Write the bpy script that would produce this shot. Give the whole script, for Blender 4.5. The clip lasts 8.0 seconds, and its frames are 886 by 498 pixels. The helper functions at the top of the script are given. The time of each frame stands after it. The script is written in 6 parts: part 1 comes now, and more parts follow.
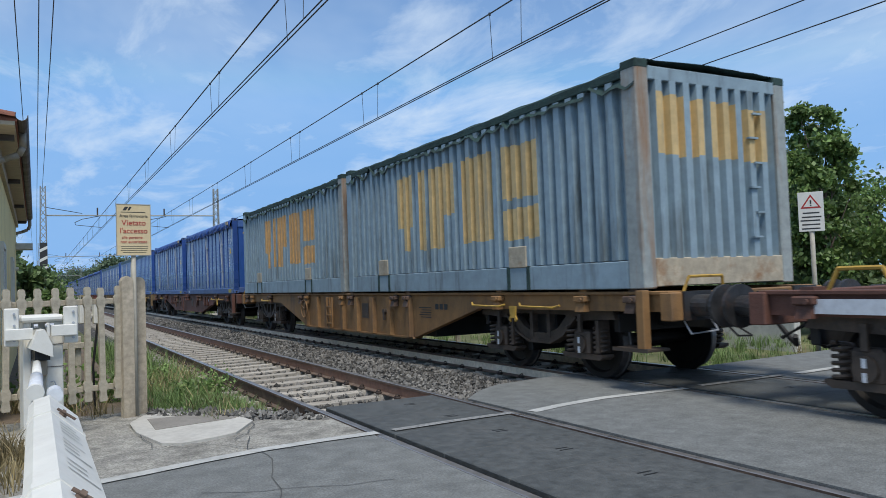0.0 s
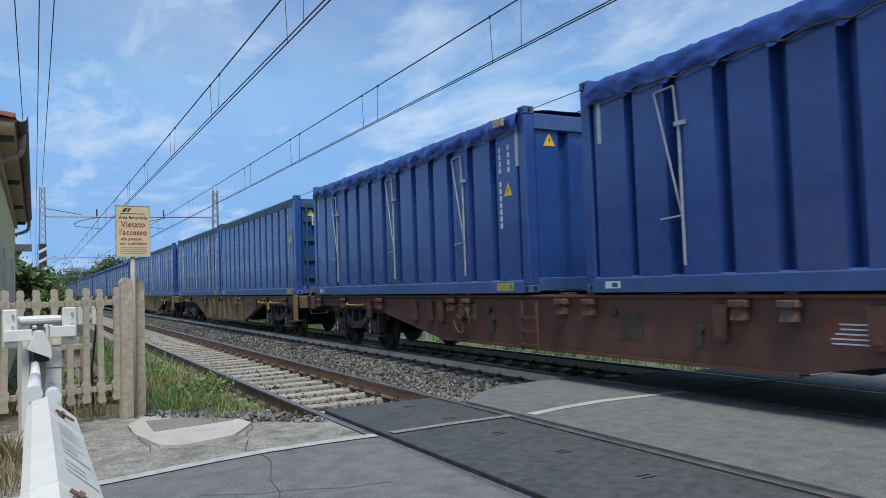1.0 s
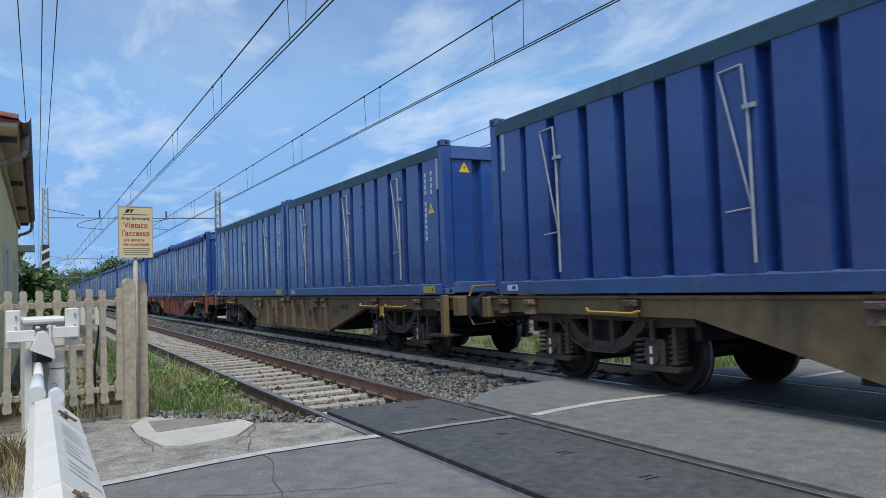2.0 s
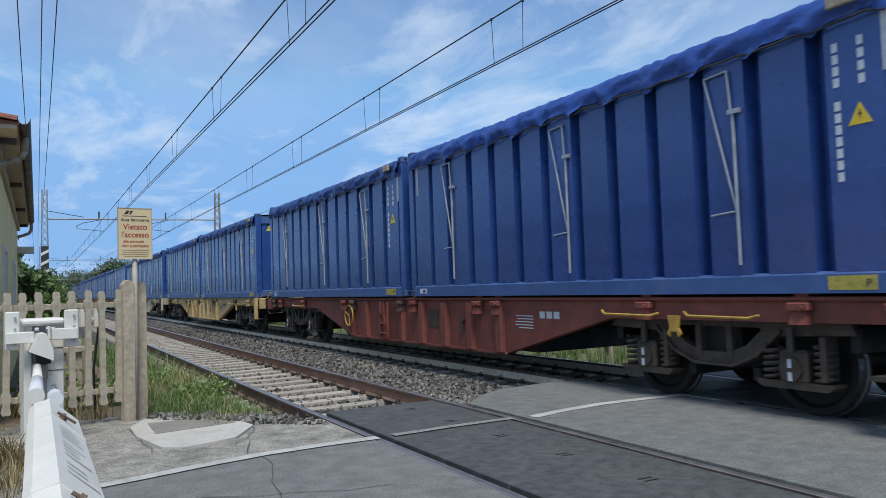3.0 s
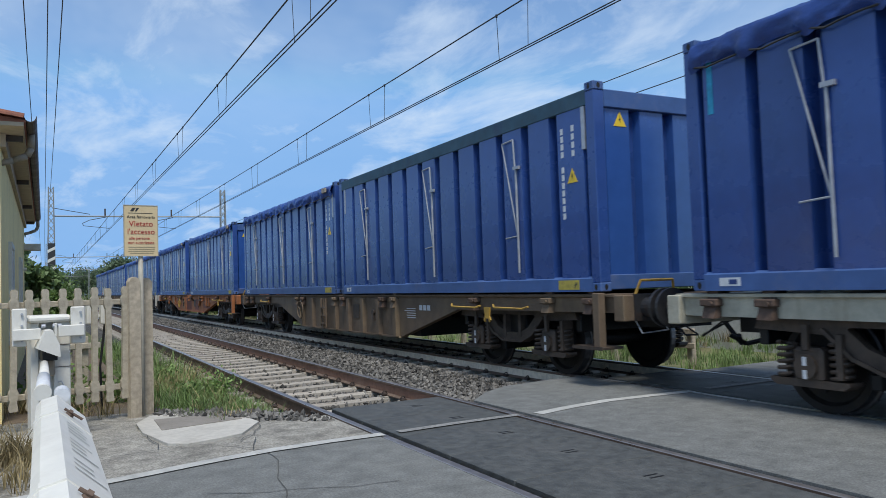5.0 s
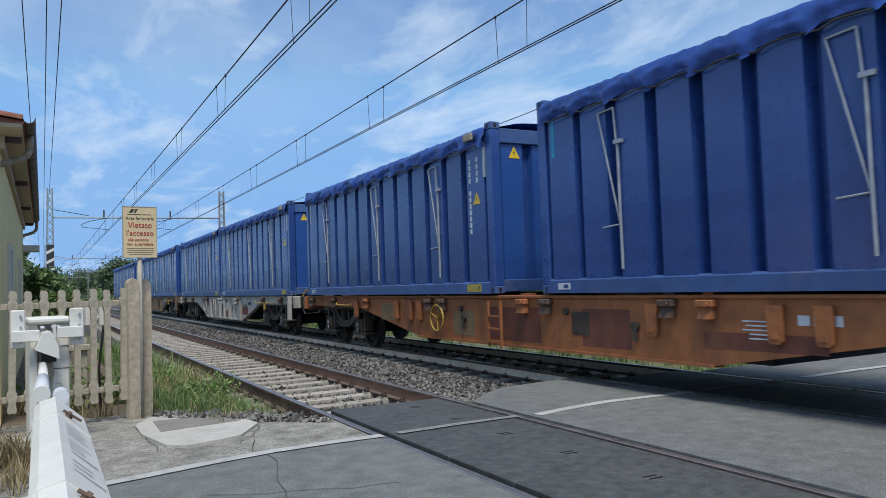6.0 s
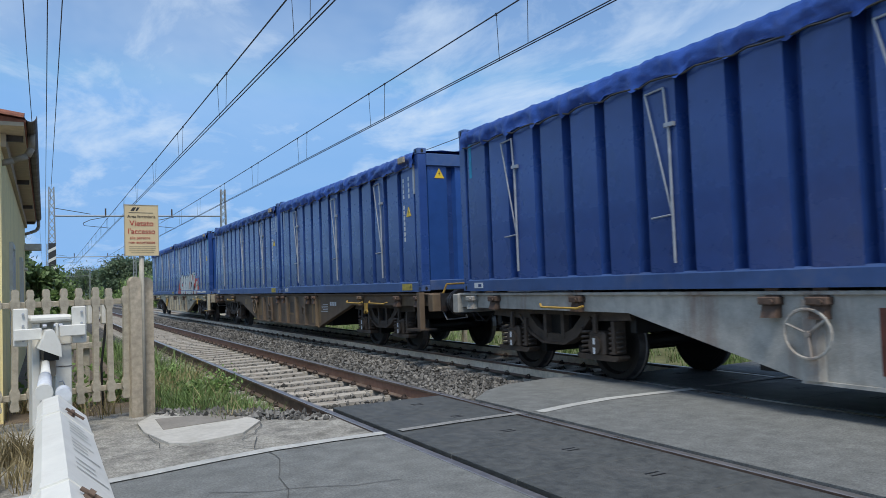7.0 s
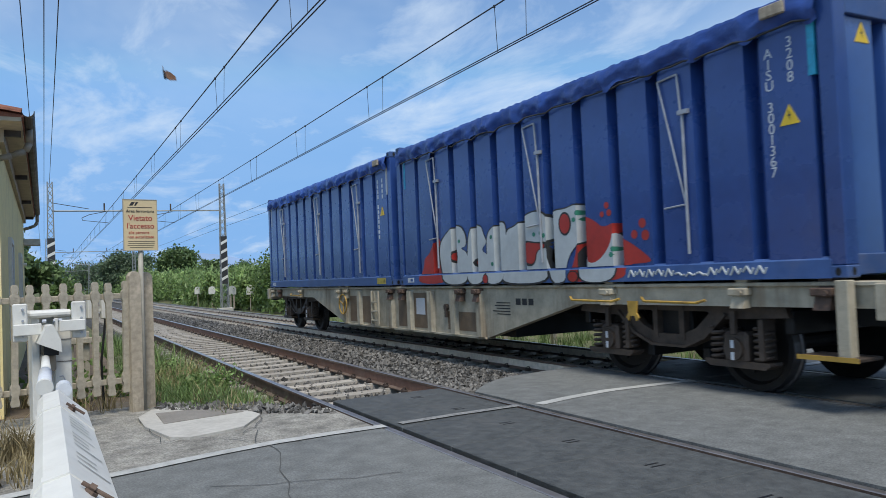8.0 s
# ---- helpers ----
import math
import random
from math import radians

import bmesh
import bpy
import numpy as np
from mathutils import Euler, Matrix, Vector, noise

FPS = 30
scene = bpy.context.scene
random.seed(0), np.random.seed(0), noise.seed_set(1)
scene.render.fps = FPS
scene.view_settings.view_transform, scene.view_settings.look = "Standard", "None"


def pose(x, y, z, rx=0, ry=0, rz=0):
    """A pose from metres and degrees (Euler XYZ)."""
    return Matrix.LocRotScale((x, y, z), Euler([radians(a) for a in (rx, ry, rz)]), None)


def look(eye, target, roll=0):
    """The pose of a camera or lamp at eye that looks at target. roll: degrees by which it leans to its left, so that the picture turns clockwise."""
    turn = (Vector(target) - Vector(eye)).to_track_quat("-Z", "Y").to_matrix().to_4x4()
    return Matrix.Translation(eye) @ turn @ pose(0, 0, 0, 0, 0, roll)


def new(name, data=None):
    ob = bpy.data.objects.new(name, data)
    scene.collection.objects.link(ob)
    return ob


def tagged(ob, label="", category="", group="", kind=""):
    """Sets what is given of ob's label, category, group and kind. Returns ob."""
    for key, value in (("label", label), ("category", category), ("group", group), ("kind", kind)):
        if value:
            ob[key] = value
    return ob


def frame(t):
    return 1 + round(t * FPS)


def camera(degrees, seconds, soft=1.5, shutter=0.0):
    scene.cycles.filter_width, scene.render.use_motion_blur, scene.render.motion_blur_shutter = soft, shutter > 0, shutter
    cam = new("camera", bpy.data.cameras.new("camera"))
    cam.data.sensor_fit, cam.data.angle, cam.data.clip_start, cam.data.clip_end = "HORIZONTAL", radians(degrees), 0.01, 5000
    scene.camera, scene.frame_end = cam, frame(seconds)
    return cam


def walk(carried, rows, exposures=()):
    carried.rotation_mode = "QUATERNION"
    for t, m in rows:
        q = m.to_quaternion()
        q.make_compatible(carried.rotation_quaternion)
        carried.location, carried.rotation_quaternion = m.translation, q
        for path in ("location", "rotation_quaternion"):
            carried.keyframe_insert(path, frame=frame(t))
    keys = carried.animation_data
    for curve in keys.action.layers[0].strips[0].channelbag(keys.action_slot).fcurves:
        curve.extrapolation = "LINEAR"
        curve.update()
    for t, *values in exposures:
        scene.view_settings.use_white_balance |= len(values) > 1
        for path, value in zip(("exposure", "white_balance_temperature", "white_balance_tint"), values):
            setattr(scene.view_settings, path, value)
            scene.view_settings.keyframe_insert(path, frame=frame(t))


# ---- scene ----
cam = camera(61.0, 8.0, soft=0.8, shutter=0.03)
EYE = (0.0, 0.0, 1.323)
# seconds, heading right of the track, pitch, roll (degrees): a hand-held shot from one spot
TURNS = [
    (0, 28.483, 2.438, -2.034),
    (0.5, 28.679, 2.529, -1.892),
    (1, 28.540, 2.627, -1.842),
    (1.5, 28.376, 2.642, -1.857),
    (3, 28.414, 2.814, -1.831),
    (3.5, 28.443, 2.834, -1.801),
    (4, 28.153, 2.718, -1.746),
    (4.5, 27.990, 2.553, -1.838),
    (6, 28.091, 2.672, -1.893),
    (6.5, 27.880, 2.566, -1.953),
    (7, 27.968, 2.480, -2.041),
    (7.5, 28.155, 2.356, -2.284),
    (8, 28.011, 1.948, -2.343),
]


def aim(yaw, pitch, roll):
    a, b = radians(yaw), radians(pitch)
    way = Vector((math.sin(a) * math.cos(b), math.cos(a) * math.cos(b), math.sin(b)))
    return look(EYE, Vector(EYE) + way, roll)


walk(cam, [(t, aim(y, p, r)) for t, y, p, r in TURNS])

# ---- daylight: hazy high sun, blue sky with thin cloud ----
SUN_DIR = Vector((-0.15, -0.54, 1.05)).normalized()
scene.view_settings.exposure = 0.0


def make_world():
    world = bpy.data.worlds.new("sky")
    scene.world = world
    world.use_nodes = True
    nt = world.node_tree
    nt.nodes.clear()
    out = nt.nodes.new("ShaderNodeOutputWorld")
    bg = nt.nodes.new("ShaderNodeBackground")
    sky = nt.nodes.new("ShaderNodeTexSky")
    sky.sky_type = "NISHITA"
    sky.sun_disc = False
    sky.sun_elevation = math.asin(SUN_DIR.z)
    sky.sun_rotation = math.atan2(SUN_DIR.x, SUN_DIR.y)
    sky.air_density, sky.dust_density, sky.ozone_density = 1.15, 0.3, 6.0
    co = nt.nodes.new("ShaderNodeTexCoord")
    # clouds lie in a flat layer: divide the direction by its height
    sep = nt.nodes.new("ShaderNodeSeparateXYZ")
    nt.links.new(co.outputs["Generated"], sep.inputs[0])
    add = nt.nodes.new("ShaderNodeMath")
    add.operation = "ADD"
    add.inputs[1].default_value = 0.16
    nt.links.new(sep.outputs["Z"], add.inputs[0])
    top = nt.nodes.new("ShaderNodeMath")
    top.operation = "MAXIMUM"
    top.inputs[1].default_value = 0.05
    nt.links.new(add.outputs[0], top.inputs[0])
    div = nt.nodes.new("ShaderNodeVectorMath")
    div.operation = "DIVIDE"
    comb = nt.nodes.new("ShaderNodeCombineXYZ")
    for k in range(3):
        nt.links.new(top.outputs[0], comb.inputs[k])
    nt.links.new(co.outputs["Generated"], div.inputs[0])
    nt.links.new(comb.outputs[0], div.inputs[1])
    fac = []
    for scale, detail, lo, hi, stretch, shift in ((0.62, 6, 0.36, 0.64, (1.0, 0.6, 1.0), 8.3), (3.0, 9, 0.49, 0.74, (1.0, 0.6, 1.0), 2.3)):
        mp = nt.nodes.new("ShaderNodeMapping")
        mp.inputs["Scale"].default_value = stretch
        mp.inputs["Location"].default_value = (shift, shift * 0.6, 0)
        mp.inputs["Rotation"].default_value = (0, 0, 0.6)
        nt.links.new(div.outputs[0], mp.inputs[0])
        nz = nt.nodes.new("ShaderNodeTexNoise")
        nz.inputs["Scale"].default_value = scale
        nz.inputs["Detail"].default_value = detail
        nz.inputs["Roughness"].default_value = 0.6
        nz.inputs["Distortion"].default_value = 0.4
        nt.links.new(mp.outputs[0], nz.inputs["Vector"])
        mr = nt.nodes.new("ShaderNodeMapRange")
        mr.inputs["From Min"].default_value, mr.inputs["From Max"].default_value = lo, hi
        nt.links.new(nz.outputs["Fac"], mr.inputs["Value"])
        fac.append(mr)
    aloft = nt.nodes.new("ShaderNodeMapRange")
    aloft.interpolation_type = "SMOOTHSTEP"
    aloft.inputs["From Min"].default_value, aloft.inputs["From Max"].default_value = 0.16, 0.33
    aloft.inputs["To Min"].default_value = 0.12
    nt.links.new(sep.outputs["Z"], aloft.inputs["Value"])
    veil = nt.nodes.new("ShaderNodeMath")
    veil.operation = "MULTIPLY"
    nt.links.new(fac[0].outputs[0], veil.inputs[0])
    nt.links.new(aloft.outputs[0], veil.inputs[1])
    mx = nt.nodes.new("ShaderNodeMath")
    mx.operation = "MAXIMUM"
    nt.links.new(veil.outputs[0], mx.inputs[0])
    nt.links.new(fac[1].outputs[0], mx.inputs[1])
    lim = nt.nodes.new("ShaderNodeMath")
    lim.operation = "MULTIPLY"
    lim.inputs[1].default_value = 0.80
    nt.links.new(mx.outputs[0], lim.inputs[0])
    mix = nt.nodes.new("ShaderNodeMixRGB")
    mix.inputs["Color2"].default_value = (4.4, 5.2, 6.2, 1)
    nt.links.new(lim.outputs[0], mix.inputs["Fac"])
    # haze keeps the horizon from burning out
    haze = nt.nodes.new("ShaderNodeVectorMath")
    haze.operation = "MINIMUM"
    haze.inputs[1].default_value = (1.55, 3.05, 5.5)
    nt.links.new(sky.outputs[0], haze.inputs[0])
    nt.links.new(haze.outputs[0], mix.inputs["Color1"])
    nt.links.new(mix.outputs[0], bg.inputs["Color"])
    bg.inputs["Strength"].default_value = 0.155
    nt.links.new(bg.outputs[0], out.inputs["Surface"])


make_world()
sun_data = bpy.data.lights.new("sun", "SUN")
sun_data.energy, sun_data.angle, sun_data.color = 3.2, radians(18), (1.0, 0.95, 0.87)
sun = new("sun", sun_data)
sun.matrix_world = look(SUN_DIR * 60, (0, 0, 0))

# ---- materials ----
MATS = {}


def surface(name, color, rough=0.6, metal=0.0, grain=14.0, vary=0.25, bump=0.25, bump_scale=60.0, stain=None, stain_amount=0.0,
            stain_scale=2.0, streak=False, per_object=0.0, per_island=0.0, coat=0.0, wave=None):
    """A procedural surface: colour varied at two scales, stains, fine relief."""
    if name in MATS:
        return MATS[name]
    m = bpy.data.materials.new(name)
    m.use_nodes = True
    nt = m.node_tree
    N, L = nt.nodes, nt.links
    bsdf = N["Principled BSDF"]
    co = N.new("ShaderNodeTexCoord")
    src = co.outputs["Object"]

    def nz(scale, detail=6.0, rough_=0.6, stretch=None):
        v = src
        if stretch:
            mp = N.new("ShaderNodeMapping")
            mp.inputs["Scale"].default_value = stretch
            L.new(src, mp.inputs[0])
            v = mp.outputs[0]
        n = N.new("ShaderNodeTexNoise")
        n.inputs["Scale"].default_value, n.inputs["Detail"].default_value, n.inputs["Roughness"].default_value = scale, detail, rough_
        L.new(v, n.inputs["Vector"])
        return n.outputs["Fac"]

    def ramp(sock, lo, hi, a, b):
        r = N.new("ShaderNodeMapRange")
        r.inputs["From Min"].default_value, r.inputs["From Max"].default_value = lo, hi
        r.inputs["To Min"].default_value, r.inputs["To Max"].default_value = a, b
        L.new(sock, r.inputs["Value"])
        return r.outputs[0]

    def scaled(colsock, fac):
        v = N.new("ShaderNodeVectorMath")
        v.operation = "SCALE"
        L.new(colsock, v.inputs[0])
        L.new(fac, v.inputs["Scale"])
        return v.outputs[0]

    rgb = N.new("ShaderNodeRGB")
    rgb.outputs[0].default_value = (*color, 1)
    col = rgb.outputs[0]
    col = scaled(col, ramp(nz(grain), 0.3, 0.7, 1 - vary, 1 + vary))
    col = scaled(col, ramp(nz(grain * 0.09, 3), 0.3, 0.7, 1 - vary * 0.6, 1 + vary * 0.6))
    if per_object:
        oi = N.new("ShaderNodeObjectInfo")
        col = scaled(col, ramp(oi.outputs["Random"], 0, 1, 1 - per_object, 1 + per_object))
    if per_island:
        ge = N.new("ShaderNodeNewGeometry")
        col = scaled(col, ramp(ge.outputs["Random Per Island"], 0, 1, 1 - per_island, 1 + per_island))
    if stain:
        f = ramp(nz(stain_scale, 8, 0.68, (1, 1, 0.12) if streak else None), 0.52, 0.70, 0, stain_amount)
        mx = N.new("ShaderNodeMixRGB")
        mx.inputs["Color2"].default_value = (*stain, 1)
        L.new(f, mx.inputs["Fac"])
        L.new(col, mx.inputs["Color1"])
        col = mx.outputs[0]
    L.new(col, bsdf.inputs["Base Color"])
    L.new(ramp(nz(grain * 0.5), 0.3, 0.7, max(0.03, rough - 0.12), min(1, rough + 0.12)), bsdf.inputs["Roughness"])
    bsdf.inputs["Metallic"].default_value = metal
    bsdf.inputs["Coat Weight"].default_value = coat
    bsdf.inputs["Coat Roughness"].default_value = 0.25
    if bump:
        b = N.new("ShaderNodeBump")
        b.inputs["Strength"].default_value, b.inputs["Distance"].default_value = bump, 0.02
        h = nz(bump_scale, 8, 0.65)
        if wave:
            w = N.new("ShaderNodeTexChecker")
            w.inputs["Scale"].default_value = wave
            mp = N.new("ShaderNodeMapping")
            mp.inputs["Rotation"].default_value = (0, 0, 0.785)
            L.new(src, mp.inputs[0])
            L.new(mp.outputs[0], w.inputs["Vector"])
            ad = N.new("ShaderNodeMath")
            ad.operation = "ADD"
            L.new(w.outputs["Fac"], ad.inputs[0])
            L.new(h, ad.inputs[1])
            h = ad.outputs[0]
        L.new(h, b.inputs["Height"])
        L.new(b.outputs[0], bsdf.inputs["Normal"])
    MATS[name] = m
    return m


def leaf_material(name, color, vary=0.45):
    if name in MATS:
        return MATS[name]
    m = surface(name, color, rough=0.55, grain=1.2, vary=0.35, bump=0, per_island=vary)
    nt = m.node_tree
    bsdf = nt.nodes["Principled BSDF"]
    tr = nt.nodes.new("ShaderNodeBsdfTranslucent")
    mix = nt.nodes.new("ShaderNodeMixShader")
    mix.inputs[0].default_value = 0.3
    link = bsdf.inputs["Base Color"].links[0].from_socket
    nt.links.new(link, tr.inputs["Color"])
    nt.links.new(bsdf.outputs[0], mix.inputs[1])
    nt.links.new(tr.outputs[0], mix.inputs[2])
    nt.links.new(mix.outputs[0], nt.nodes["Material Output"].inputs["Surface"])
    return m


M_ASPHALT = surface("asphalt", (0.168, 0.174, 0.165), 0.85, grain=60, vary=0.35, bump=0.5, bump_scale=150, stain=(0.21, 0.215, 0.20), stain_amount=0.35, stain_scale=0.6)
M_CONCRETE_OLD = surface("worn concrete", (0.32, 0.305, 0.265), 0.9, grain=55, vary=0.5, bump=0.9, bump_scale=70, stain=(0.09, 0.085, 0.07), stain_amount=0.7, stain_scale=2.2)
M_SLAB = surface("pale concrete", (0.48, 0.46, 0.41), 0.9, grain=18, vary=0.12, bump=0.3, stain=(0.28, 0.26, 0.22), stain_amount=0.5, stain_scale=3)
M_LID = surface("grey lid", (0.24, 0.22, 0.19), 0.85, grain=30, vary=0.15, bump=0.3)
M_RUBBER = surface("rubber panel", (0.075, 0.08, 0.077), 0.6, grain=10, vary=0.3, bump=0.5, bump_scale=50, stain=(0.12, 0.118, 0.11), stain_amount=0.55, stain_scale=1.4, wave=26)
M_LINE = surface("road paint", (0.46, 0.46, 0.43), 0.75, grain=24, vary=0.15, bump=0.3, stain=(0.2, 0.2, 0.19), stain_amount=0.75, stain_scale=6)
M_CRACK = surface("tar crack", (0.085, 0.085, 0.08), 0.9, bump=0)
M_RAIL = surface("rusty rail", (0.125, 0.085, 0.063), 0.8, grain=20, vary=0.25, bump=0.3, stain=(0.30, 0.22, 0.16), stain_amount=0.6, stain_scale=3, streak=False)
M_RAILRUST = surface("red-rusted rail web", (0.26, 0.145, 0.10), 0.85, grain=14, vary=0.2, bump=0.3, stain=(0.42, 0.30, 0.22), stain_amount=0.5, stain_scale=1.2)
M_RAILWEB = surface("limewashed rail web", (0.80, 0.70, 0.55), 0.85, grain=14, vary=0.18, bump=0.3, stain=(0.42, 0.27, 0.18), stain_amount=0.4, stain_scale=1.2)
M_LINE_WORN = surface("scuffed road paint", (0.24, 0.24, 0.23), 0.8, grain=24, vary=0.25, bump=0.3, stain=(0.08, 0.08, 0.08), stain_amount=0.85, stain_scale=9)
M_MOTH = surface("brown moth wing", (0.12, 0.06, 0.03), 0.8, grain=300, vary=0.4, bump=0)
M_RAILTOP = surface("polished rail head", (0.42, 0.385, 0.355), 0.35, 0.8, grain=10, vary=0.12, bump=0.05)
M_SLEEPER = surface("concrete sleeper", (0.40, 0.365, 0.31), 0.9, grain=20, vary=0.15, bump=0.4, per_object=0.14, stain=(0.2, 0.15, 0.11), stain_amount=0.6, stain_scale=4)
M_CLIP = surface("rail clip", (0.05, 0.035, 0.028), 0.7, 0.3, bump=0.2)
M_BALLAST = surface("ballast bed", (0.06, 0.056, 0.05), 0.95, grain=16, vary=0.45, bump=1.0, bump_scale=28)
M_STONE = surface("ballast stone", (0.145, 0.138, 0.126), 0.9, grain=6, vary=0.25, bump=0.3, per_island=0.8)
# Darker copy of the ballast stone, with the train's shade in its colour.
M_STONE_SHADED = surface("ballast stone darkened for shade", (0.035, 0.031, 0.027), 0.85, grain=6, vary=0.25, bump=0.3, per_island=0.5)
M_SOIL = surface("dry soil", (0.14, 0.105, 0.07), 0.95, grain=9, vary=0.35, bump=0.8, bump_scale=30, stain=(0.20, 0.18, 0.13), stain_amount=0.7, stain_scale=1.2)
M_FIELD = surface("meadow", (0.12, 0.125, 0.05), 0.95, grain=1.5, vary=0.4, bump=0.6, bump_scale=9, stain=(0.20, 0.17, 0.09), stain_amount=0.6, stain_scale=0.25)
M_GRASS = leaf_material("grass blades", (0.17, 0.25, 0.08))
M_DRYGRASS = leaf_material("dry grass", (0.30, 0.24, 0.12))
M_LEAF = leaf_material("leaves", (0.14, 0.215, 0.06))
M_LEAF_DARK = leaf_material("dark leaves", (0.12, 0.18, 0.065))
M_LEAF_LIGHT = leaf_material("reed leaves", (0.26, 0.36, 0.12))
M_LEAF_FAR = leaf_material("distant leaves", (0.13, 0.18, 0.10))
M_BARK = surface("bark", (0.12, 0.09, 0.065), 0.9, grain=8, vary=0.3, bump=0.8, bump_scale=20)
# Pale blue of the distance haze is put into the ridge colour.
M_HILL = surface("haze-tinted ridge", (0.24, 0.34, 0.50), 1.0, grain=0.003, vary=0.1, bump=0)
M_BLUE = surface("blue container paint", (0.027, 0.070, 0.245), 0.30, grain=3, vary=0.14, bump=0.16, bump_scale=2.2, per_object=0.14, stain=(0.05, 0.10, 0.26), stain_amount=0.5, stain_scale=1.1, streak=True, coat=0.3)
# Lighter copy of the side blue: sky sheen on the ends put into colour.
M_BLUE_END = surface("blue end paint with sky sheen", (0.028, 0.085, 0.29), 0.20, grain=3, vary=0.10, bump=0.06, bump_scale=5, per_object=0.12, stain=(0.14, 0.25, 0.44), stain_amount=0.55, stain_scale=1.1, streak=True, coat=0.8)
# Lightened blue carries the sun and sky caught by rails and headers.
M_BLUE_RAIL = surface("blue paint lightened for sun", (0.048, 0.105, 0.27), 0.5, grain=5, vary=0.15, bump=0.1, per_object=0.15, stain=(0.13, 0.12, 0.12), stain_amount=0.4, stain_scale=2.5)
M_TARP = surface("blue tarpaulin", (0.020, 0.065, 0.27), 0.42, grain=4, vary=0.2, bump=0.5, bump_scale=9, per_object=0.25)
M_GREENTOP = surface("dull green paint", (0.03, 0.078, 0.115), 0.6, grain=6, vary=0.25, bump=0.15, stain=(0.02, 0.04, 0.09), stain_amount=0.7, stain_scale=2)
M_GREENNET = surface("dark green cover", (0.022, 0.05, 0.045), 0.85, grain=10, vary=0.4, bump=0.6, bump_scale=30)
M_GREY = surface("grey blue container paint", (0.25, 0.335, 0.385), 0.6, grain=6, vary=0.14, bump=0.15, per_object=0.05, stain=(0.10, 0.115, 0.11), stain_amount=0.9, stain_scale=3.6, streak=True)
M_GREYRUST = surface("rust-stained grey paint", (0.30, 0.33, 0.32), 0.7, grain=8, vary=0.2, bump=0.3, stain=(0.26, 0.13, 0.05), stain_amount=0.95, stain_scale=2.2, streak=True)
M_SILLRUST = surface("pale rusting sill paint", (0.44, 0.38, 0.28), 0.75, grain=7, vary=0.25, bump=0.3, stain=(0.27, 0.14, 0.06), stain_amount=0.9, stain_scale=2.6)
M_YELLOWPAINT = surface("faded yellow paint", (0.57, 0.41, 0.19), 0.6, grain=8, vary=0.15, bump=0.15, stain=(0.30, 0.26, 0.19), stain_amount=0.75, stain_scale=4, streak=True)
M_ORANGEPAINT = surface("faded orange paint", (0.56, 0.32, 0.12), 0.6, grain=8, vary=0.18, bump=0.15, stain=(0.30, 0.24, 0.17), stain_amount=0.75, stain_scale=4, streak=True)
M_OLDYELLOW = surface("old yellow plate", (0.46, 0.37, 0.07), 0.7, grain=10, vary=0.25, bump=0.1, stain=(0.12, 0.10, 0.07), stain_amount=0.6, stain_scale=6)
M_LOCK = surface("rusty lock casting", (0.11, 0.07, 0.05), 0.8, grain=12, vary=0.35, bump=0.3)
M_PRINT = surface("faded print", (0.50, 0.50, 0.47), 0.6, grain=30, vary=0.3, bump=0)
M_DARK = surface("greasy bogie steel", (0.078, 0.058, 0.044), 0.6, 0.2, grain=9, vary=0.35, bump=0.3, stain=(0.03, 0.026, 0.022), stain_amount=0.55, stain_scale=2.5)
# Near-black also stands in for shade under the train and in openings.
M_BLACK = surface("near-black for parts and shade", (0.007, 0.007, 0.007), 0.6, grain=9, vary=0.3, bump=0.2)
# Wheel colour is kept extra dark, adding to the shade below the wagons.
M_WHEEL = surface("brown wheel steel darkened for shade", (0.022, 0.019, 0.017), 0.6, 0.4, grain=9, vary=0.3, bump=0.2)
M_TYRE = surface("bright tread", (0.16, 0.15, 0.145), 0.45, 0.8, bump=0.05)
M_BUFFER = surface("buffer steel", (0.05, 0.05, 0.052), 0.45, 0.4, grain=8, vary=0.35, bump=0.2, stain=(0.13, 0.075, 0.05), stain_amount=0.6, stain_scale=5)
M_YELLOW = surface("yellow enamel", (0.46, 0.28, 0.05), 0.6, grain=8, vary=0.2, bump=0.1, stain=(0.14, 0.08, 0.04), stain_amount=0.65, stain_scale=9)
M_WHITE = surface("white enamel", (0.70, 0.685, 0.62), 0.5, grain=8, vary=0.08, bump=0.1, stain=(0.36, 0.32, 0.26), stain_amount=0.4, stain_scale=4)
M_BAR = surface("galvanised bar", (0.42, 0.44, 0.47), 0.5, 0.3, grain=8, vary=0.2, bump=0.1)
M_WARN = surface("warning yellow", (0.80, 0.54, 0.03), 0.45, grain=6, vary=0.06, bump=0)
M_PLATE = surface("white plate", (0.62, 0.64, 0.66), 0.5, grain=20, vary=0.1, bump=0)
M_BOARD = surface("pale green board", (0.46, 0.55, 0.52), 0.6, grain=9, vary=0.2, bump=0.1, stain=(0.18, 0.24, 0.22), stain_amount=0.6, stain_scale=4)
M_INK = surface("dark ink", (0.03, 0.03, 0.03), 0.6, bump=0)
M_TEAL = surface("teal strap", (0.02, 0.28, 0.45), 0.5, bump=0.1)
M_GRAFWHITE = surface("pale spray paint", (0.52, 0.55, 0.54), 0.5, grain=5, vary=0.1, bump=0.1)
M_GRAFRED = surface("red spray paint", (0.42, 0.035, 0.025), 0.5, grain=5, vary=0.2, bump=0.1)
M_GRAFGREEN = surface("green spray paint", (0.04, 0.22, 0.14), 0.5, bump=0.1)
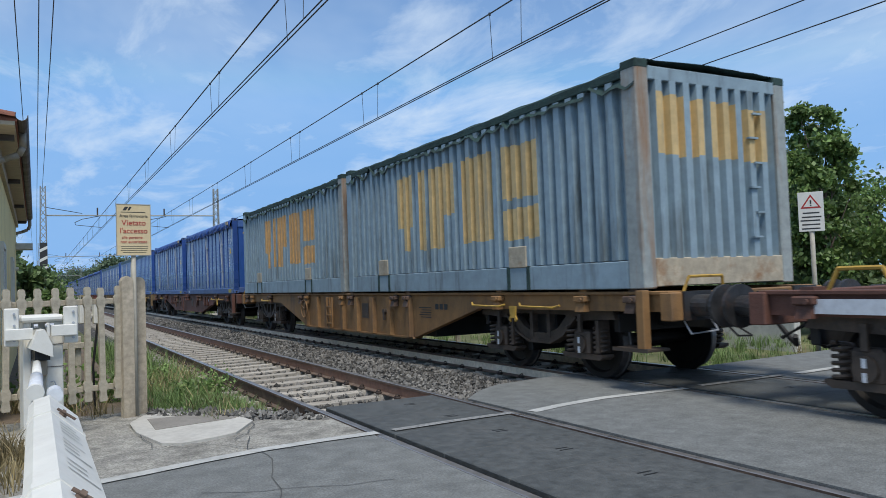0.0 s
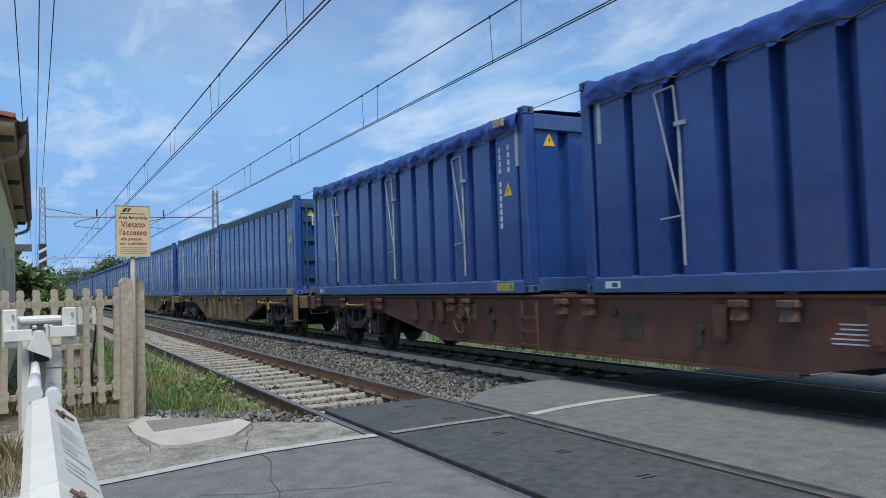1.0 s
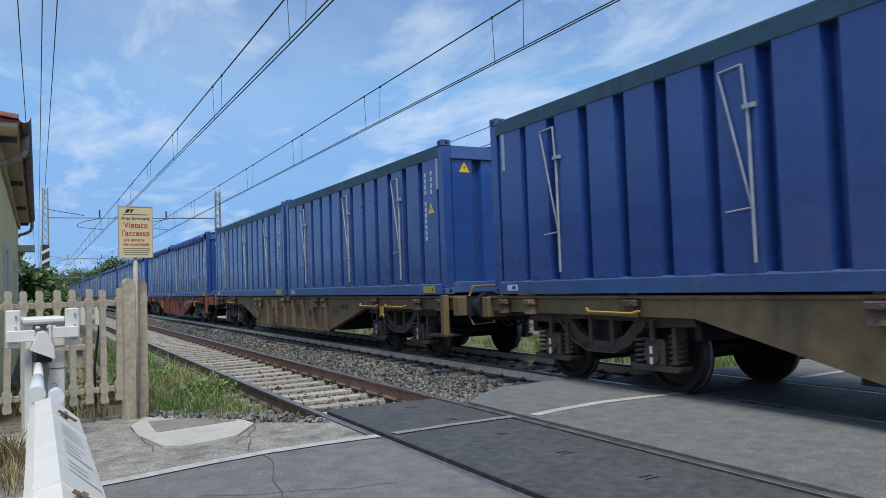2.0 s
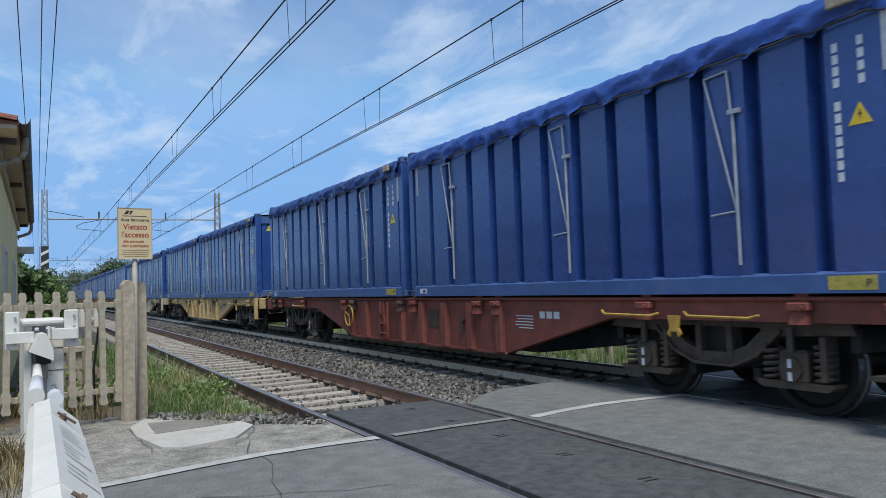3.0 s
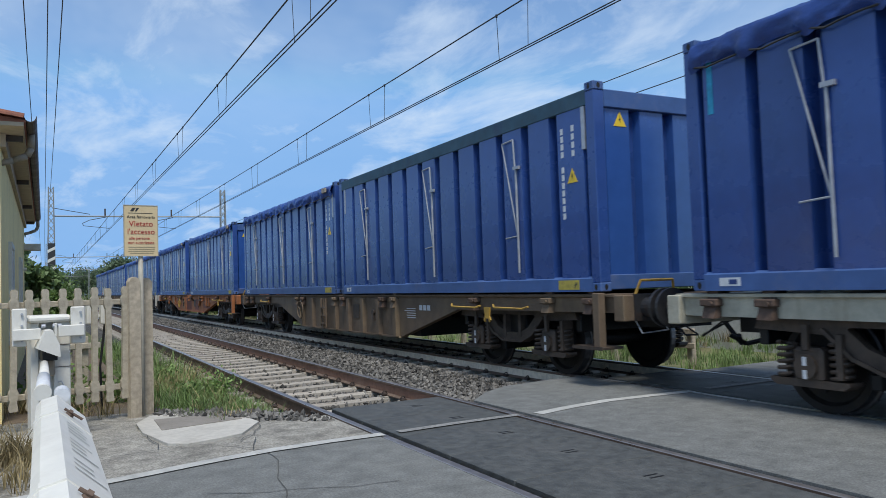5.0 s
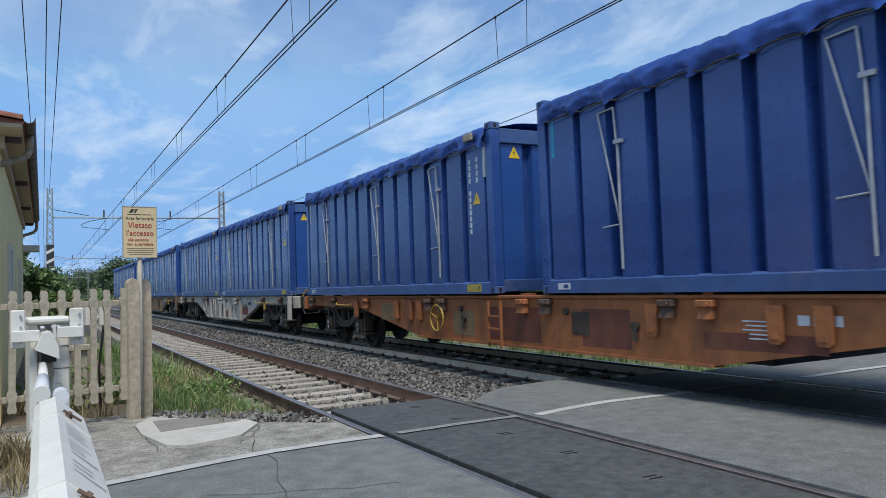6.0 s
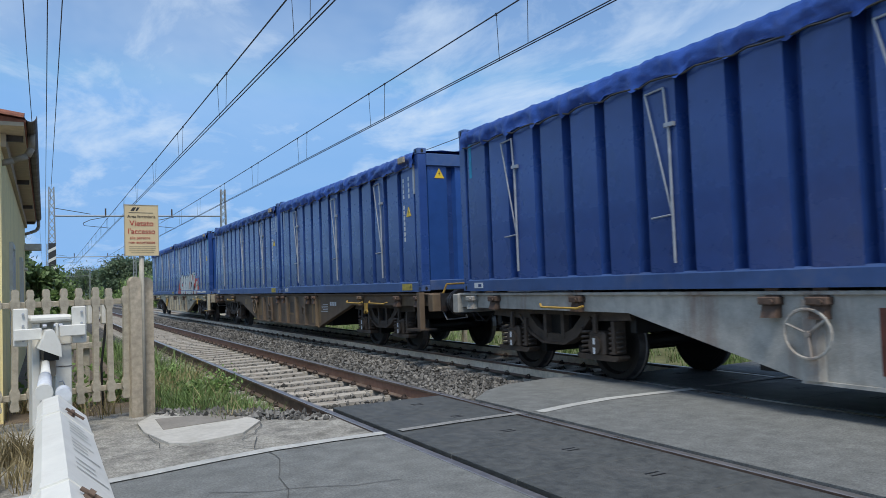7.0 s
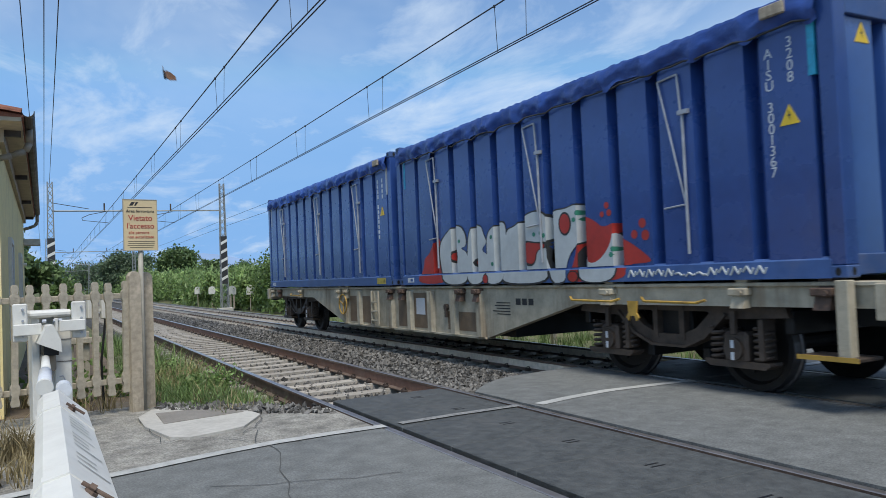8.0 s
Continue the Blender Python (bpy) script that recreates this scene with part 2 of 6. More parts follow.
M_POST = surface("weathered concrete post", (0.46, 0.39, 0.29), 0.92, grain=14, vary=0.25, bump=0.6, stain=(0.15, 0.12, 0.09), stain_amount=0.75, stain_scale=4, streak=True)
M_PICKET = surface("weathered concrete picket", (0.44, 0.39, 0.30), 0.92, grain=14, vary=0.2, bump=0.5, stain=(0.17, 0.15, 0.12), stain_amount=0.7, stain_scale=5)
M_SIGN = surface("yellow sign face", (0.66, 0.52, 0.30), 0.5, grain=4, vary=0.06, bump=0)
M_SIGNRED = surface("red sign lettering", (0.42, 0.035, 0.03), 0.5, bump=0)
M_POLE = surface("galvanised pole", (0.40, 0.37, 0.30), 0.65, 0.0, grain=12, vary=0.15, bump=0.15)
M_MAST = surface("mast steel", (0.30, 0.31, 0.30), 0.6, 0.3, grain=6, vary=0.2, bump=0.2)
M_WIRE = surface("weathered wire", (0.06, 0.065, 0.07), 0.6, 0.3, bump=0)
M_STUCCO = surface("yellow stucco", (0.88, 0.73, 0.36), 0.9, grain=10, vary=0.08, bump=0.3, stain=(0.42, 0.34, 0.2), stain_amount=0.4, stain_scale=1.4, streak=True)
M_SOFFIT = surface("grey soffit", (0.46, 0.38, 0.27), 0.85, grain=8, vary=0.12, bump=0.2)
M_GUTTER = surface("brown gutter", (0.075, 0.06, 0.05), 0.5, 0.2, grain=8, vary=0.2, bump=0.1)
M_PIPE = surface("beige downpipe", (0.30, 0.26, 0.2), 0.6, grain=8, vary=0.15, bump=0.1)
M_TILE = surface("terracotta tile", (0.24, 0.095, 0.06), 0.85, grain=12, vary=0.3, bump=0.5, per_object=0.2)
M_WALLWHITE = surface("white garden wall", (0.55, 0.54, 0.5), 0.9, grain=8, vary=0.12, bump=0.3, stain=(0.3, 0.28, 0.24), stain_amount=0.5, stain_scale=1.5)


def wagon_paint(name, color, stain, amount):
    return surface(name, color, 0.75, grain=5, vary=0.22, bump=0.35, bump_scale=30, stain=stain, stain_amount=amount, stain_scale=1.6, streak=True)


W_RUSTORANGE = wagon_paint("rust-orange wagon paint", (0.27, 0.145, 0.055), (0.09, 0.055, 0.035), 0.8)
W_DARKRED = wagon_paint("dark rust-red wagon paint", (0.125, 0.054, 0.037), (0.05, 0.035, 0.028), 0.7)
W_OCHRE = wagon_paint("ochre wagon paint", (0.20, 0.135, 0.065), (0.075, 0.055, 0.04), 0.85)
W_BEIGE = wagon_paint("dirty beige wagon paint", (0.56, 0.40, 0.18), (0.30, 0.19, 0.09), 0.45)
W_RED = wagon_paint("oxide red wagon paint", (0.225, 0.062, 0.044), (0.09, 0.04, 0.03), 0.6)
W_PALE = wagon_paint("pale grey-beige wagon paint", (0.47, 0.44, 0.34), (0.24, 0.19, 0.12), 0.7)
W_ORANGE = wagon_paint("bright rust-orange wagon paint", (0.36, 0.13, 0.045), (0.16, 0.06, 0.035), 0.7)
W_GREYRUST = wagon_paint("grey wagon paint with rust", (0.44, 0.42, 0.37), (0.20, 0.10, 0.06), 0.7)
W_BROWN = wagon_paint("grimy brown wagon paint", (0.15, 0.106, 0.069), (0.25, 0.18, 0.09), 0.5)
W_GREYBROWN = wagon_paint("grimy grey-brown wagon paint", (0.47, 0.42, 0.31), (0.18, 0.115, 0.06), 0.85)
M_PATCHRED = wagon_paint("brick red repaint", (0.17, 0.055, 0.035), (0.24, 0.11, 0.05), 0.5)
M_PATCHOCHRE = wagon_paint("pale ochre repaint", (0.25, 0.165, 0.08), (0.12, 0.08, 0.05), 0.8)
M_PATCHBROWN = wagon_paint("brown grime", (0.20, 0.14, 0.085), (0.12, 0.08, 0.05), 0.6)

# ---- mesh helpers ----
def mesh_of(name, bm, *mats, smooth=False):
    me = bpy.data.meshes.new(name)
    bmesh.ops.recalc_face_normals(bm, faces=bm.faces)
    bm.to_mesh(me)
    bm.free()
    for m in mats:
        me.materials.append(m)
    if smooth:
        for p in me.polygons:
            p.use_smooth = True
    return me


def part(name, bm, material, parent, label="", smooth=False, at=None):
    """One mesh object under a thing or a part; bm may be a bmesh or a shared mesh."""
    me = bm if isinstance(bm, bpy.types.Mesh) else mesh_of(name, bm, *(material if isinstance(material, tuple) else (material,)), smooth=smooth)
    ob = new(name, me)
    ob.parent = parent
    if at is not None:
        ob.matrix_basis = at
    if label:
        ob["label"] = label
    return ob


def thing(name, label, category, group="", kind="", at=None):
    ob = new(name)
    ob.empty_display_size = 0.2
    if at is not None:
        ob.matrix_basis = at
    return tagged(ob, label, category, group, kind)


def settle(x, y, turn, scale, ox, oy):
    """Carries a thing drawn round (ox, oy) to (x, y), turned and brought to its true size."""
    return pose(x, y, 0, 0, 0, turn) @ Matrix.Diagonal((*scale, 1)) @ Matrix.Translation((-ox, -oy, 0))


def single(name, bm, material, label, category="", group="", kind="", at=None, smooth=False):
    me = mesh_of(name, bm, *(material if isinstance(material, tuple) else (material,)), smooth=smooth)
    ob = new(name, me)
    if at is not None:
        ob.matrix_basis = at
    return tagged(ob, label, category, group, kind)


SHARED = {}


def shared(key, build, *mats, smooth=False):
    if key not in SHARED:
        bm = bmesh.new()
        build(bm)
        SHARED[key] = mesh_of(key, bm, *mats, smooth=smooth)
    return SHARED[key]


def box(bm, x0, x1, y0, y1, z0, z1, bevel=0.0, mat=0):
    b2 = bmesh.new()
    bmesh.ops.create_cube(b2, size=1)
    for v in b2.verts:
        v.co = ((x0 + x1) / 2 + v.co.x * (x1 - x0), (y0 + y1) / 2 + v.co.y * (y1 - y0), (z0 + z1) / 2 + v.co.z * (z1 - z0))
    if bevel:
        bmesh.ops.bevel(b2, geom=b2.edges[:], offset=bevel, segments=1, affect="EDGES")
    merge(bm, b2, mat)
    return bm


def merge(bm, b2, mat=0):
    remap = {}
    for v in b2.verts:
        remap[v] = bm.verts.new(v.co)
    for f in b2.faces:
        g = bm.faces.new([remap[v] for v in f.verts])
        g.material_index = mat
    b2.free()


def prism(bm, pts, axis, a, b, mat=0):
    """Extrudes a polygon along an axis; pts are in the other two axes in x, y, z order."""
    def place(p, w):
        if axis == "x":
            return (w, p[0], p[1])
        if axis == "y":
            return (p[0], w, p[1])
        return (p[0], p[1], w)
    lo = [bm.verts.new(place(p, a)) for p in pts]
    hi = [bm.verts.new(place(p, b)) for p in pts]
    n = len(pts)
    fs = [bm.faces.new(lo), bm.faces.new(hi[::-1])]
    for k in range(n):
        fs.append(bm.faces.new((lo[k], lo[(k + 1) % n], hi[(k + 1) % n], hi[k])))
    for f in fs:
        f.material_index = mat
    return bm


def cyl(bm, p0, p1, r0, r1=None, n=12, mat=0, caps=True):
    r1 = r0 if r1 is None else r1
    p0, p1 = Vector(p0), Vector(p1)
    d = (p1 - p0).normalized()
    u = d.orthogonal().normalized()
    w = d.cross(u)
    ring = [[bm.verts.new(p + (u * math.cos(2 * math.pi * k / n) + w * math.sin(2 * math.pi * k / n)) * r) for k in range(n)]
            for p, r in ((p0, r0), (p1, r1))]
    for k in range(n):
        bm.faces.new((ring[0][k], ring[0][(k + 1) % n], ring[1][(k + 1) % n], ring[1][k])).material_index = mat
    if caps:
        bm.faces.new(ring[0][::-1]).material_index = mat
        bm.faces.new(ring[1]).material_index = mat
    return bm


def tube(bm, pts, r, n=6, mat=0):
    for a, b in zip(pts, pts[1:]):
        cyl(bm, a, b, r, n=n, mat=mat)
    return bm


def ring(bm, c, axis, R, r, n=16, k=6):
    c, axis = Vector(c), Vector(axis).normalized()
    u = axis.orthogonal().normalized()
    w = axis.cross(u)
    vs = []
    for i in range(n):
        a = 2 * math.pi * i / n
        rad = u * math.cos(a) + w * math.sin(a)
        vs.append([bm.verts.new(c + rad * (R + r * math.cos(2 * math.pi * j / k)) + axis * r * math.sin(2 * math.pi * j / k)) for j in range(k)])
    for i in range(n):
        for j in range(k):
            bm.faces.new((vs[i][j], vs[(i + 1) % n][j], vs[(i + 1) % n][(j + 1) % k], vs[i][(j + 1) % k]))
    return bm


def sheet(bm, pts, mat=0):
    bm.faces.new([bm.verts.new(p) for p in pts]).material_index = mat
    return bm


def arrays(name, verts, faces, material):
    me = bpy.data.meshes.new(name)
    me.from_pydata(verts.tolist(), [], faces.tolist())
    me.materials.append(material)
    return me


def leaves(name, pts, size, material, rng, up=0.0, long=1.4):
    """Many small four-cornered leaves, one at each point, folded to catch the light from all sides."""
    n = len(pts)
    d = rng.normal(size=(n, 3))
    d[:, 2] += up
    d /= np.linalg.norm(d, axis=1)[:, None]
    e = rng.normal(size=(n, 3))
    e -= d * (e * d).sum(1)[:, None]
    e /= np.linalg.norm(e, axis=1)[:, None]
    s = (size * rng.uniform(0.6, 1.4, n))[:, None]
    a, b = d * s * long / 2, e * s / 2
    v = np.stack([pts - a, pts + b, pts + a, pts - b], 1).reshape(-1, 3)
    f = np.arange(4 * n).reshape(n, 4)
    return arrays(name, v, f, material)


def lettering(name, text, size, material, parent, at, label="", align="CENTER"):
    cu = bpy.data.curves.new(name, "FONT")
    cu.body, cu.size, cu.extrude, cu.align_x = text, size, 0.001, align
    tmp = bpy.data.objects.new(name, cu)
    scene.collection.objects.link(tmp)
    dg = bpy.context.evaluated_depsgraph_get()
    me = bpy.data.meshes.new_from_object(tmp.evaluated_get(dg))
    bpy.data.objects.remove(tmp)
    me.materials.clear()
    me.materials.append(material)
    return part(name, me, material, parent, label, at=at)


# ---- the place ----
NEAR, FAR = 3.391, 7.230         # centre lines of the two tracks
GAUGE = 0.7535                   # half the distance between the rails' centres
rng = np.random.default_rng(4)


def stations(y0, y1, step):
    n = max(1, round((y1 - y0) / step))
    return [y0 + (y1 - y0) * k / n for k in range(n + 1)]


def extrude_line(bm, profile, ys, x=0.0, mats=None):
    """A profile of (x, z) carried along the line, following its rise."""
    rows = [[bm.verts.new((x + p[0], y, p[1])) for p in profile] for y in ys]
    n = len(profile)
    for a, b in zip(rows, rows[1:]):
        for k in range(n):
            f = bm.faces.new((a[k], a[(k + 1) % n], b[(k + 1) % n], b[k]))
            f.material_index = mats[k] if mats else 0
    bm.faces.new(rows[0])
    bm.faces.new(rows[-1][::-1])
    return bm


def make_ground():
    bm = bmesh.new()
    xs = [-1500, -300, -80, -30, -12, -6, -2.5, 0, 0.9, 1.5, 2.0, 9.6, 10.4, 12, 16, 30, 80, 300, 1500]
    ys = [-300, -60, -20, -8] + [k * 4.0 for k in range(-1, 16)] + [80, 110, 150, 200, 240, 300, 600, 1500, 3500]
    grid = []
    for y in ys:
        row = []
        for x in xs:
            z = -0.55
            if x < 2:
                z += 0.32 * max(0, min(1, (2.2 - x) / 1.2)) * (1 if y < 60 else 0.3)
            if x > 12 and y < 30:
                z += 0.32
            row.append(bm.verts.new((x, y, z)))
        grid.append(row)
    for a, b in zip(grid, grid[1:]):
        for k in range(len(xs) - 1):
            bm.faces.new((a[k], a[k + 1], b[k + 1], b[k]))
    single("ground", bm, M_FIELD, "dry grassy ground reaching to the horizon", "ground", kind="structure")


def make_road():
    bm = bmesh.new()
    prism(bm, [(-14, -7), (2.59, -7.00), (2.59, 6.21), (1.67, 6.14), (0.48, 5.86), (-2.53, 5.09), (-14, 5.5)], "z", -0.5, 0.0)
    single("road_approach", bm, M_ASPHALT, "worn grey asphalt of the road before the rails", "road", kind="structure")
    bm = bmesh.new()
    prism(bm, [(4.23, -7.00), (6.39, -7.00), (6.39, 8.22), (5.70, 8.17), (5.09, 8.06), (4.64, 7.77), (4.23, 7.33)], "z", -0.5, 0.004)
    single("road_between_tracks", bm, M_ASPHALT, "grey asphalt strip between the two tracks", "road", kind="structure")
    bm = bmesh.new()
    prism(bm, [(8.07, -7.00), (40, -7), (40, 4.0), (12.41, 7.82), (8.07, 7.63)], "z", -0.5, 0.0)
    single("road_beyond", bm, M_ASPHALT, "asphalt road running on beyond the far track", "road", kind="structure")
    bm = bmesh.new()
    prism(bm, [(-14, 5.5), (-2.53, 5.09), (0.48, 5.86), (1.67, 6.14), (2.59, 6.21), (2.59, 7.57), (2.18, 7.60), (1.85, 7.65), (1.12, 8.56), (1.08, 9.16), (-14, 9.4)], "z", -0.5, -0.012)
    single("pavement", bm, M_CONCRETE_OLD, "cracked gravelly concrete footway beside the fence", "pavement", kind="structure")
    bm = bmesh.new()
    prism(bm, [(-14, 9.4), (1.08, 9.16), (1.01, 25.00), (-14, 26)], "z", -0.6, -0.06)
    single("yard_soil", bm, M_SOIL, "bare brown soil behind the picket fence", "soil", kind="structure")
    # inspection slab with a lid
    slab = thing("inspection_slab", "pale cast concrete slab with a grey lid in the footway", "slab")
    bm = bmesh.new()
    prism(bm, SLAB, "z", -0.3, 0.012)
    part("slab", bm, M_SLAB, slab)
    bm = bmesh.new()
    prism(bm, LID, "z", 0.0, 0.018)
    part("lid", bm, M_LID, slab, "smooth grey rectangular lid")


SLAB = [(0.81, 8.21), (0.99, 8.62), (1.34, 8.59), (1.74, 8.37), (1.88, 7.54), (1.59, 7.01), (1.36, 6.91), (1.09, 6.83), (0.94, 6.95), (0.81, 7.64)]
LID = [(0.99, 8.30), (1.71, 8.26), (1.77, 7.79), (0.98, 7.63)]


def strip(bm, pts, w, z):
    """A flat painted line through points on the ground."""
    left, right = [], []
    for k, p in enumerate(pts):
        a, b = Vector(pts[max(0, k - 1)]), Vector(pts[min(len(pts) - 1, k + 1)])
        d = (b - a).normalized()
        nrm = Vector((-d.y, d.x)) * w / 2
        q = Vector(p)
        left.append(bm.verts.new((*(q + nrm), z)))
        right.append(bm.verts.new((*(q - nrm), z)))
    for k in range(len(pts) - 1):
        bm.faces.new((right[k], right[k + 1], left[k + 1], left[k]))


def make_road_marks():
    for pts in ([(-2.53, 5.06), (0.39, 5.85), (0.64, 5.91), (1.12, 6.05), (1.63, 6.16), (2.13, 6.20), (2.64, 6.20)],
                [(4.29, 6.19), (4.75, 6.30), (5.32, 6.38), (5.86, 6.35), (6.49, 6.29)],
                [(8.42, 6.28), (9.31, 6.31), (11.26, 6.29), (17.58, 6.29)]):
        bm = bmesh.new()
        strip(bm, pts, 0.13, 0.009)
        single("edge_line", bm, M_LINE, "worn white painted line along the road edge", "road marking", kind="structure")
    for pts, w in (([(2.79, 6.20), (3.37, 6.24), (4.10, 6.25)], 0.10), ([(6.75, 6.32), (7.44, 6.30), (8.17, 6.29)], 0.10)):
        bm = bmesh.new()
        strip(bm, pts, w, 0.012)
        single("edge_line", bm, M_LINE_WORN, "scuffed white line across the rubber panels", "road marking", kind="structure")
    r = random.Random(8)
    for start, way, n in (((1.66, 6.79), (-0.02, -1.0), 15), ((1.16, 6.80), (0.5, -0.6), 6), ((1.03, 6.87), (-0.5, -0.2), 5), ((1.86, 7.48), (-0.35, -0.9), 5), ((0.93, 5.13), (0.9, -0.3), 8), ((0.81, 8.15), (0.12, -1.0), 7)):
        p = Vector(start)
        pts = [tuple(p)]
        for _ in range(n):
            p = p + Vector(way).normalized() * 0.17 + Vector((r.uniform(-0.06, 0.06), r.uniform(-0.05, 0.05)))
            pts.append(tuple(p))
        bm = bmesh.new()
        strip(bm, pts, 0.008, 0.005)
        single("crack", bm, M_CRACK, "thin dark crack in the road surface", "crack", kind="structure")


def make_crossing_panels():
    """Rubber crossing panels between the rails, with lifting slots."""
    shapes = {}
    for x0, x1 in ((NEAR - 0.645, NEAR + 0.655), (FAR - 0.645, FAR + 0.655)):
        deck = thing("crossing_deck", "dark grey ribbed rubber panels between the rails", "crossing panel", kind="structure")
        for k in range(15):
            y1 = 7.85 - 0.9 * k
            key = round(x1 - x0, 3)
            if key not in shapes:
                bm = bmesh.new()
                box(bm, -key / 2, key / 2, -0.896, 0, -0.16, 0, bevel=0.006)
                for dy in (-0.40, -0.46):
                    box(bm, 0.10, 0.22, dy - 0.009, dy + 0.009, -0.001, 0.002, mat=1)
                shapes[key] = mesh_of("rubber_panel", bm, M_RUBBER, M_BLACK)
            part("rubber_panel", shapes[key], None, deck, at=pose((x0 + x1) / 2, y1, 0.002))


RAIL_PROFILE = [(-0.07, -0.172), (0.07, -0.172), (0.07, -0.158), (0.022, -0.140), (0.022, -0.036), (0.036, -0.030), (0.036, -0.004),
                (0.028, 0.0), (-0.028, 0.0), (-0.036, -0.004), (-0.036, -0.030), (-0.022, -0.036), (-0.022, -0.140), (-0.07, -0.158)]


def make_tracks():
    ys = stations(-30, 262, 4)
    for cx, name in ((NEAR, "near"), (FAR, "far")):
        track = thing("railway_track", "rusty rails on pale concrete sleepers in grey ballast", "railway track", group="railway tracks", kind="structure")
        for s in (-1, 1):
            bm = bmesh.new()
            extrude_line(bm, RAIL_PROFILE, ys, cx + s * GAUGE, mats=[0, 0, 0, 2, 2, 0, 1, 1, 1, 0, 0, 2, 0, 0])
            part("rail", bm, (M_RAIL, M_RAILTOP, M_RAIL if cx == NEAR and s < 0 else M_RAILRUST if cx == NEAR else M_RAILWEB), track)
        bm = bmesh.new()
        prism(bm, [(-1.15, -0.32), (1.15, -0.32), (1.15, -0.19), (0.45, -0.20), (0.0, -0.205), (-0.45, -0.20), (-1.15, -0.19)], "y", -0.125, 0.125)
        for s in (-1, 1):
            box(bm, s * GAUGE - 0.12, s * GAUGE + 0.12, -0.1, 0.1, -0.2, -0.174)
        sleeper = mesh_of("sleeper", bm, M_SLEEPER)
        bm = bmesh.new()
        for s in (-1, 1):
            for e in (-1, 1):
                box(bm, s * GAUGE + e * 0.085 - 0.035, s * GAUGE + e * 0.085 + 0.035, -0.05, 0.05, -0.174, -0.135, bevel=0.012)
                ring(bm, (s * GAUGE + e * 0.085, 0, -0.135), (0, 1, 0.3), 0.03, 0.010, 6, 4)
        clips = mesh_of("rail_clips", bm, M_CLIP)
        count = 130 if cx == NEAR else 110
        for k in range(count):
            y = 8.25 + 0.6 * k
            m = pose(cx, y, 0, 0, 0, random.uniform(-0.6, 0.6))
            part("sleeper", sleeper, None, track, at=m)
            if y < 40:
                part("rail_clip", clips, None, track, at=m)


def make_ballast():
    bm = bmesh.new()
    prof = [(1.5, -0.75), (2.08, -0.30), (2.22, -0.26), (4.3, -0.26), (4.55, -0.225), (5.95, -0.225), (6.25, -0.27), (8.4, -0.26), (8.65, -0.30), (9.35, -0.75)]
    extrude_line(bm, prof, stations(7.3, 262, 4))
    single("ballast_bed", bm, M_BALLAST, "dark grey crushed stone bed under the tracks", "ballast", kind="structure")
    bm = bmesh.new()
    extrude_line(bm, prof, stations(-40, -6.8, 8))
    single("ballast_bed", bm, M_BALLAST, "dark grey crushed stone bed under the tracks", "ballast", kind="structure")
    P = []
    for (x0, x1, zt, dens) in ((4.27, 6.36, -0.215, 1.0), (1.85, 2.55, -0.27, 0.7), (2.72, 4.05, -0.25, 0.6), (6.57, 7.9, -0.25, 0.4), (8.1, 9.1, -0.27, 0.5)):
        for (y0, y1, n) in ((7.5, 11, 420), (11, 17, 260), (17, 28, 120), (28, 45, 45)):
            k = int((x1 - x0) * (y1 - y0) * n * dens)
            p = np.stack([rng.uniform(x0, x1, k), rng.uniform(y0, y1, k), np.zeros(k)], 1)
            p[:, 2] = zt + rng.uniform(-0.012, 0.03, k)
            if x0 == 4.27:
                p[:, 2] -= np.clip(p[:, 0] - 6.1, 0, 1) * 0.15
            if x0 == 1.85:
                p[:, 2] -= np.clip(2.2 - p[:, 0], 0, 1) * 0.7
            P.append(p)
    # loose stones spilling over the footway's end
    k = 900
    p = np.stack([rng.normal(1.75, 0.40, k), np.zeros(k), np.zeros(k)], 1)
    p[:, 1] = 8.6 - (p[:, 0] - 1.0) * 0.95 + rng.uniform(0.0, 0.5, k)
    p[:, 2] = -0.01 + rng.uniform(-0.03, 0.03, k)
    P.append(p[(p[:, 0] > 1.0) & (p[:, 0] < 2.55)])
    P = np.concatenate(P)
    # Stones from the far track outwards get the shade-darkened copy.
    under = P[:, 0] > 6.5
    stones("ballast_stones", P[~under], M_STONE, "loose grey and brown crushed stones of the ballast")
    stones("ballast_stones", P[under], M_STONE_SHADED, "crushed stones under the far track, darkened for train shade")


def stones(name, P, material, label):
    base = np.array([(1, 0, 0), (-1, 0, 0), (0, 1, 0), (0, -1, 0), (0, 0, 1), (0, 0, -1)], float)
    tri = np.array([(0, 2, 4), (2, 1, 4), (1, 3, 4), (3, 0, 4), (2, 0, 5), (1, 2, 5), (3, 1, 5), (0, 3, 5)])
    n = len(P)
    s = rng.uniform(0.018, 0.042, n)[:, None, None]
    v = base[None] * s * rng.uniform(0.6, 1.25, (n, 6, 3)) + rng.normal(0, 0.25, (n, 6, 3)) * s
    v = (v + P[:, None]).reshape(-1, 3)
    f = (tri[None] + 6 * np.arange(n)[:, None, None]).reshape(-1, 3)
    tagged(new(name, arrays(name, v, f, material)), label, "ballast", kind="stuff")


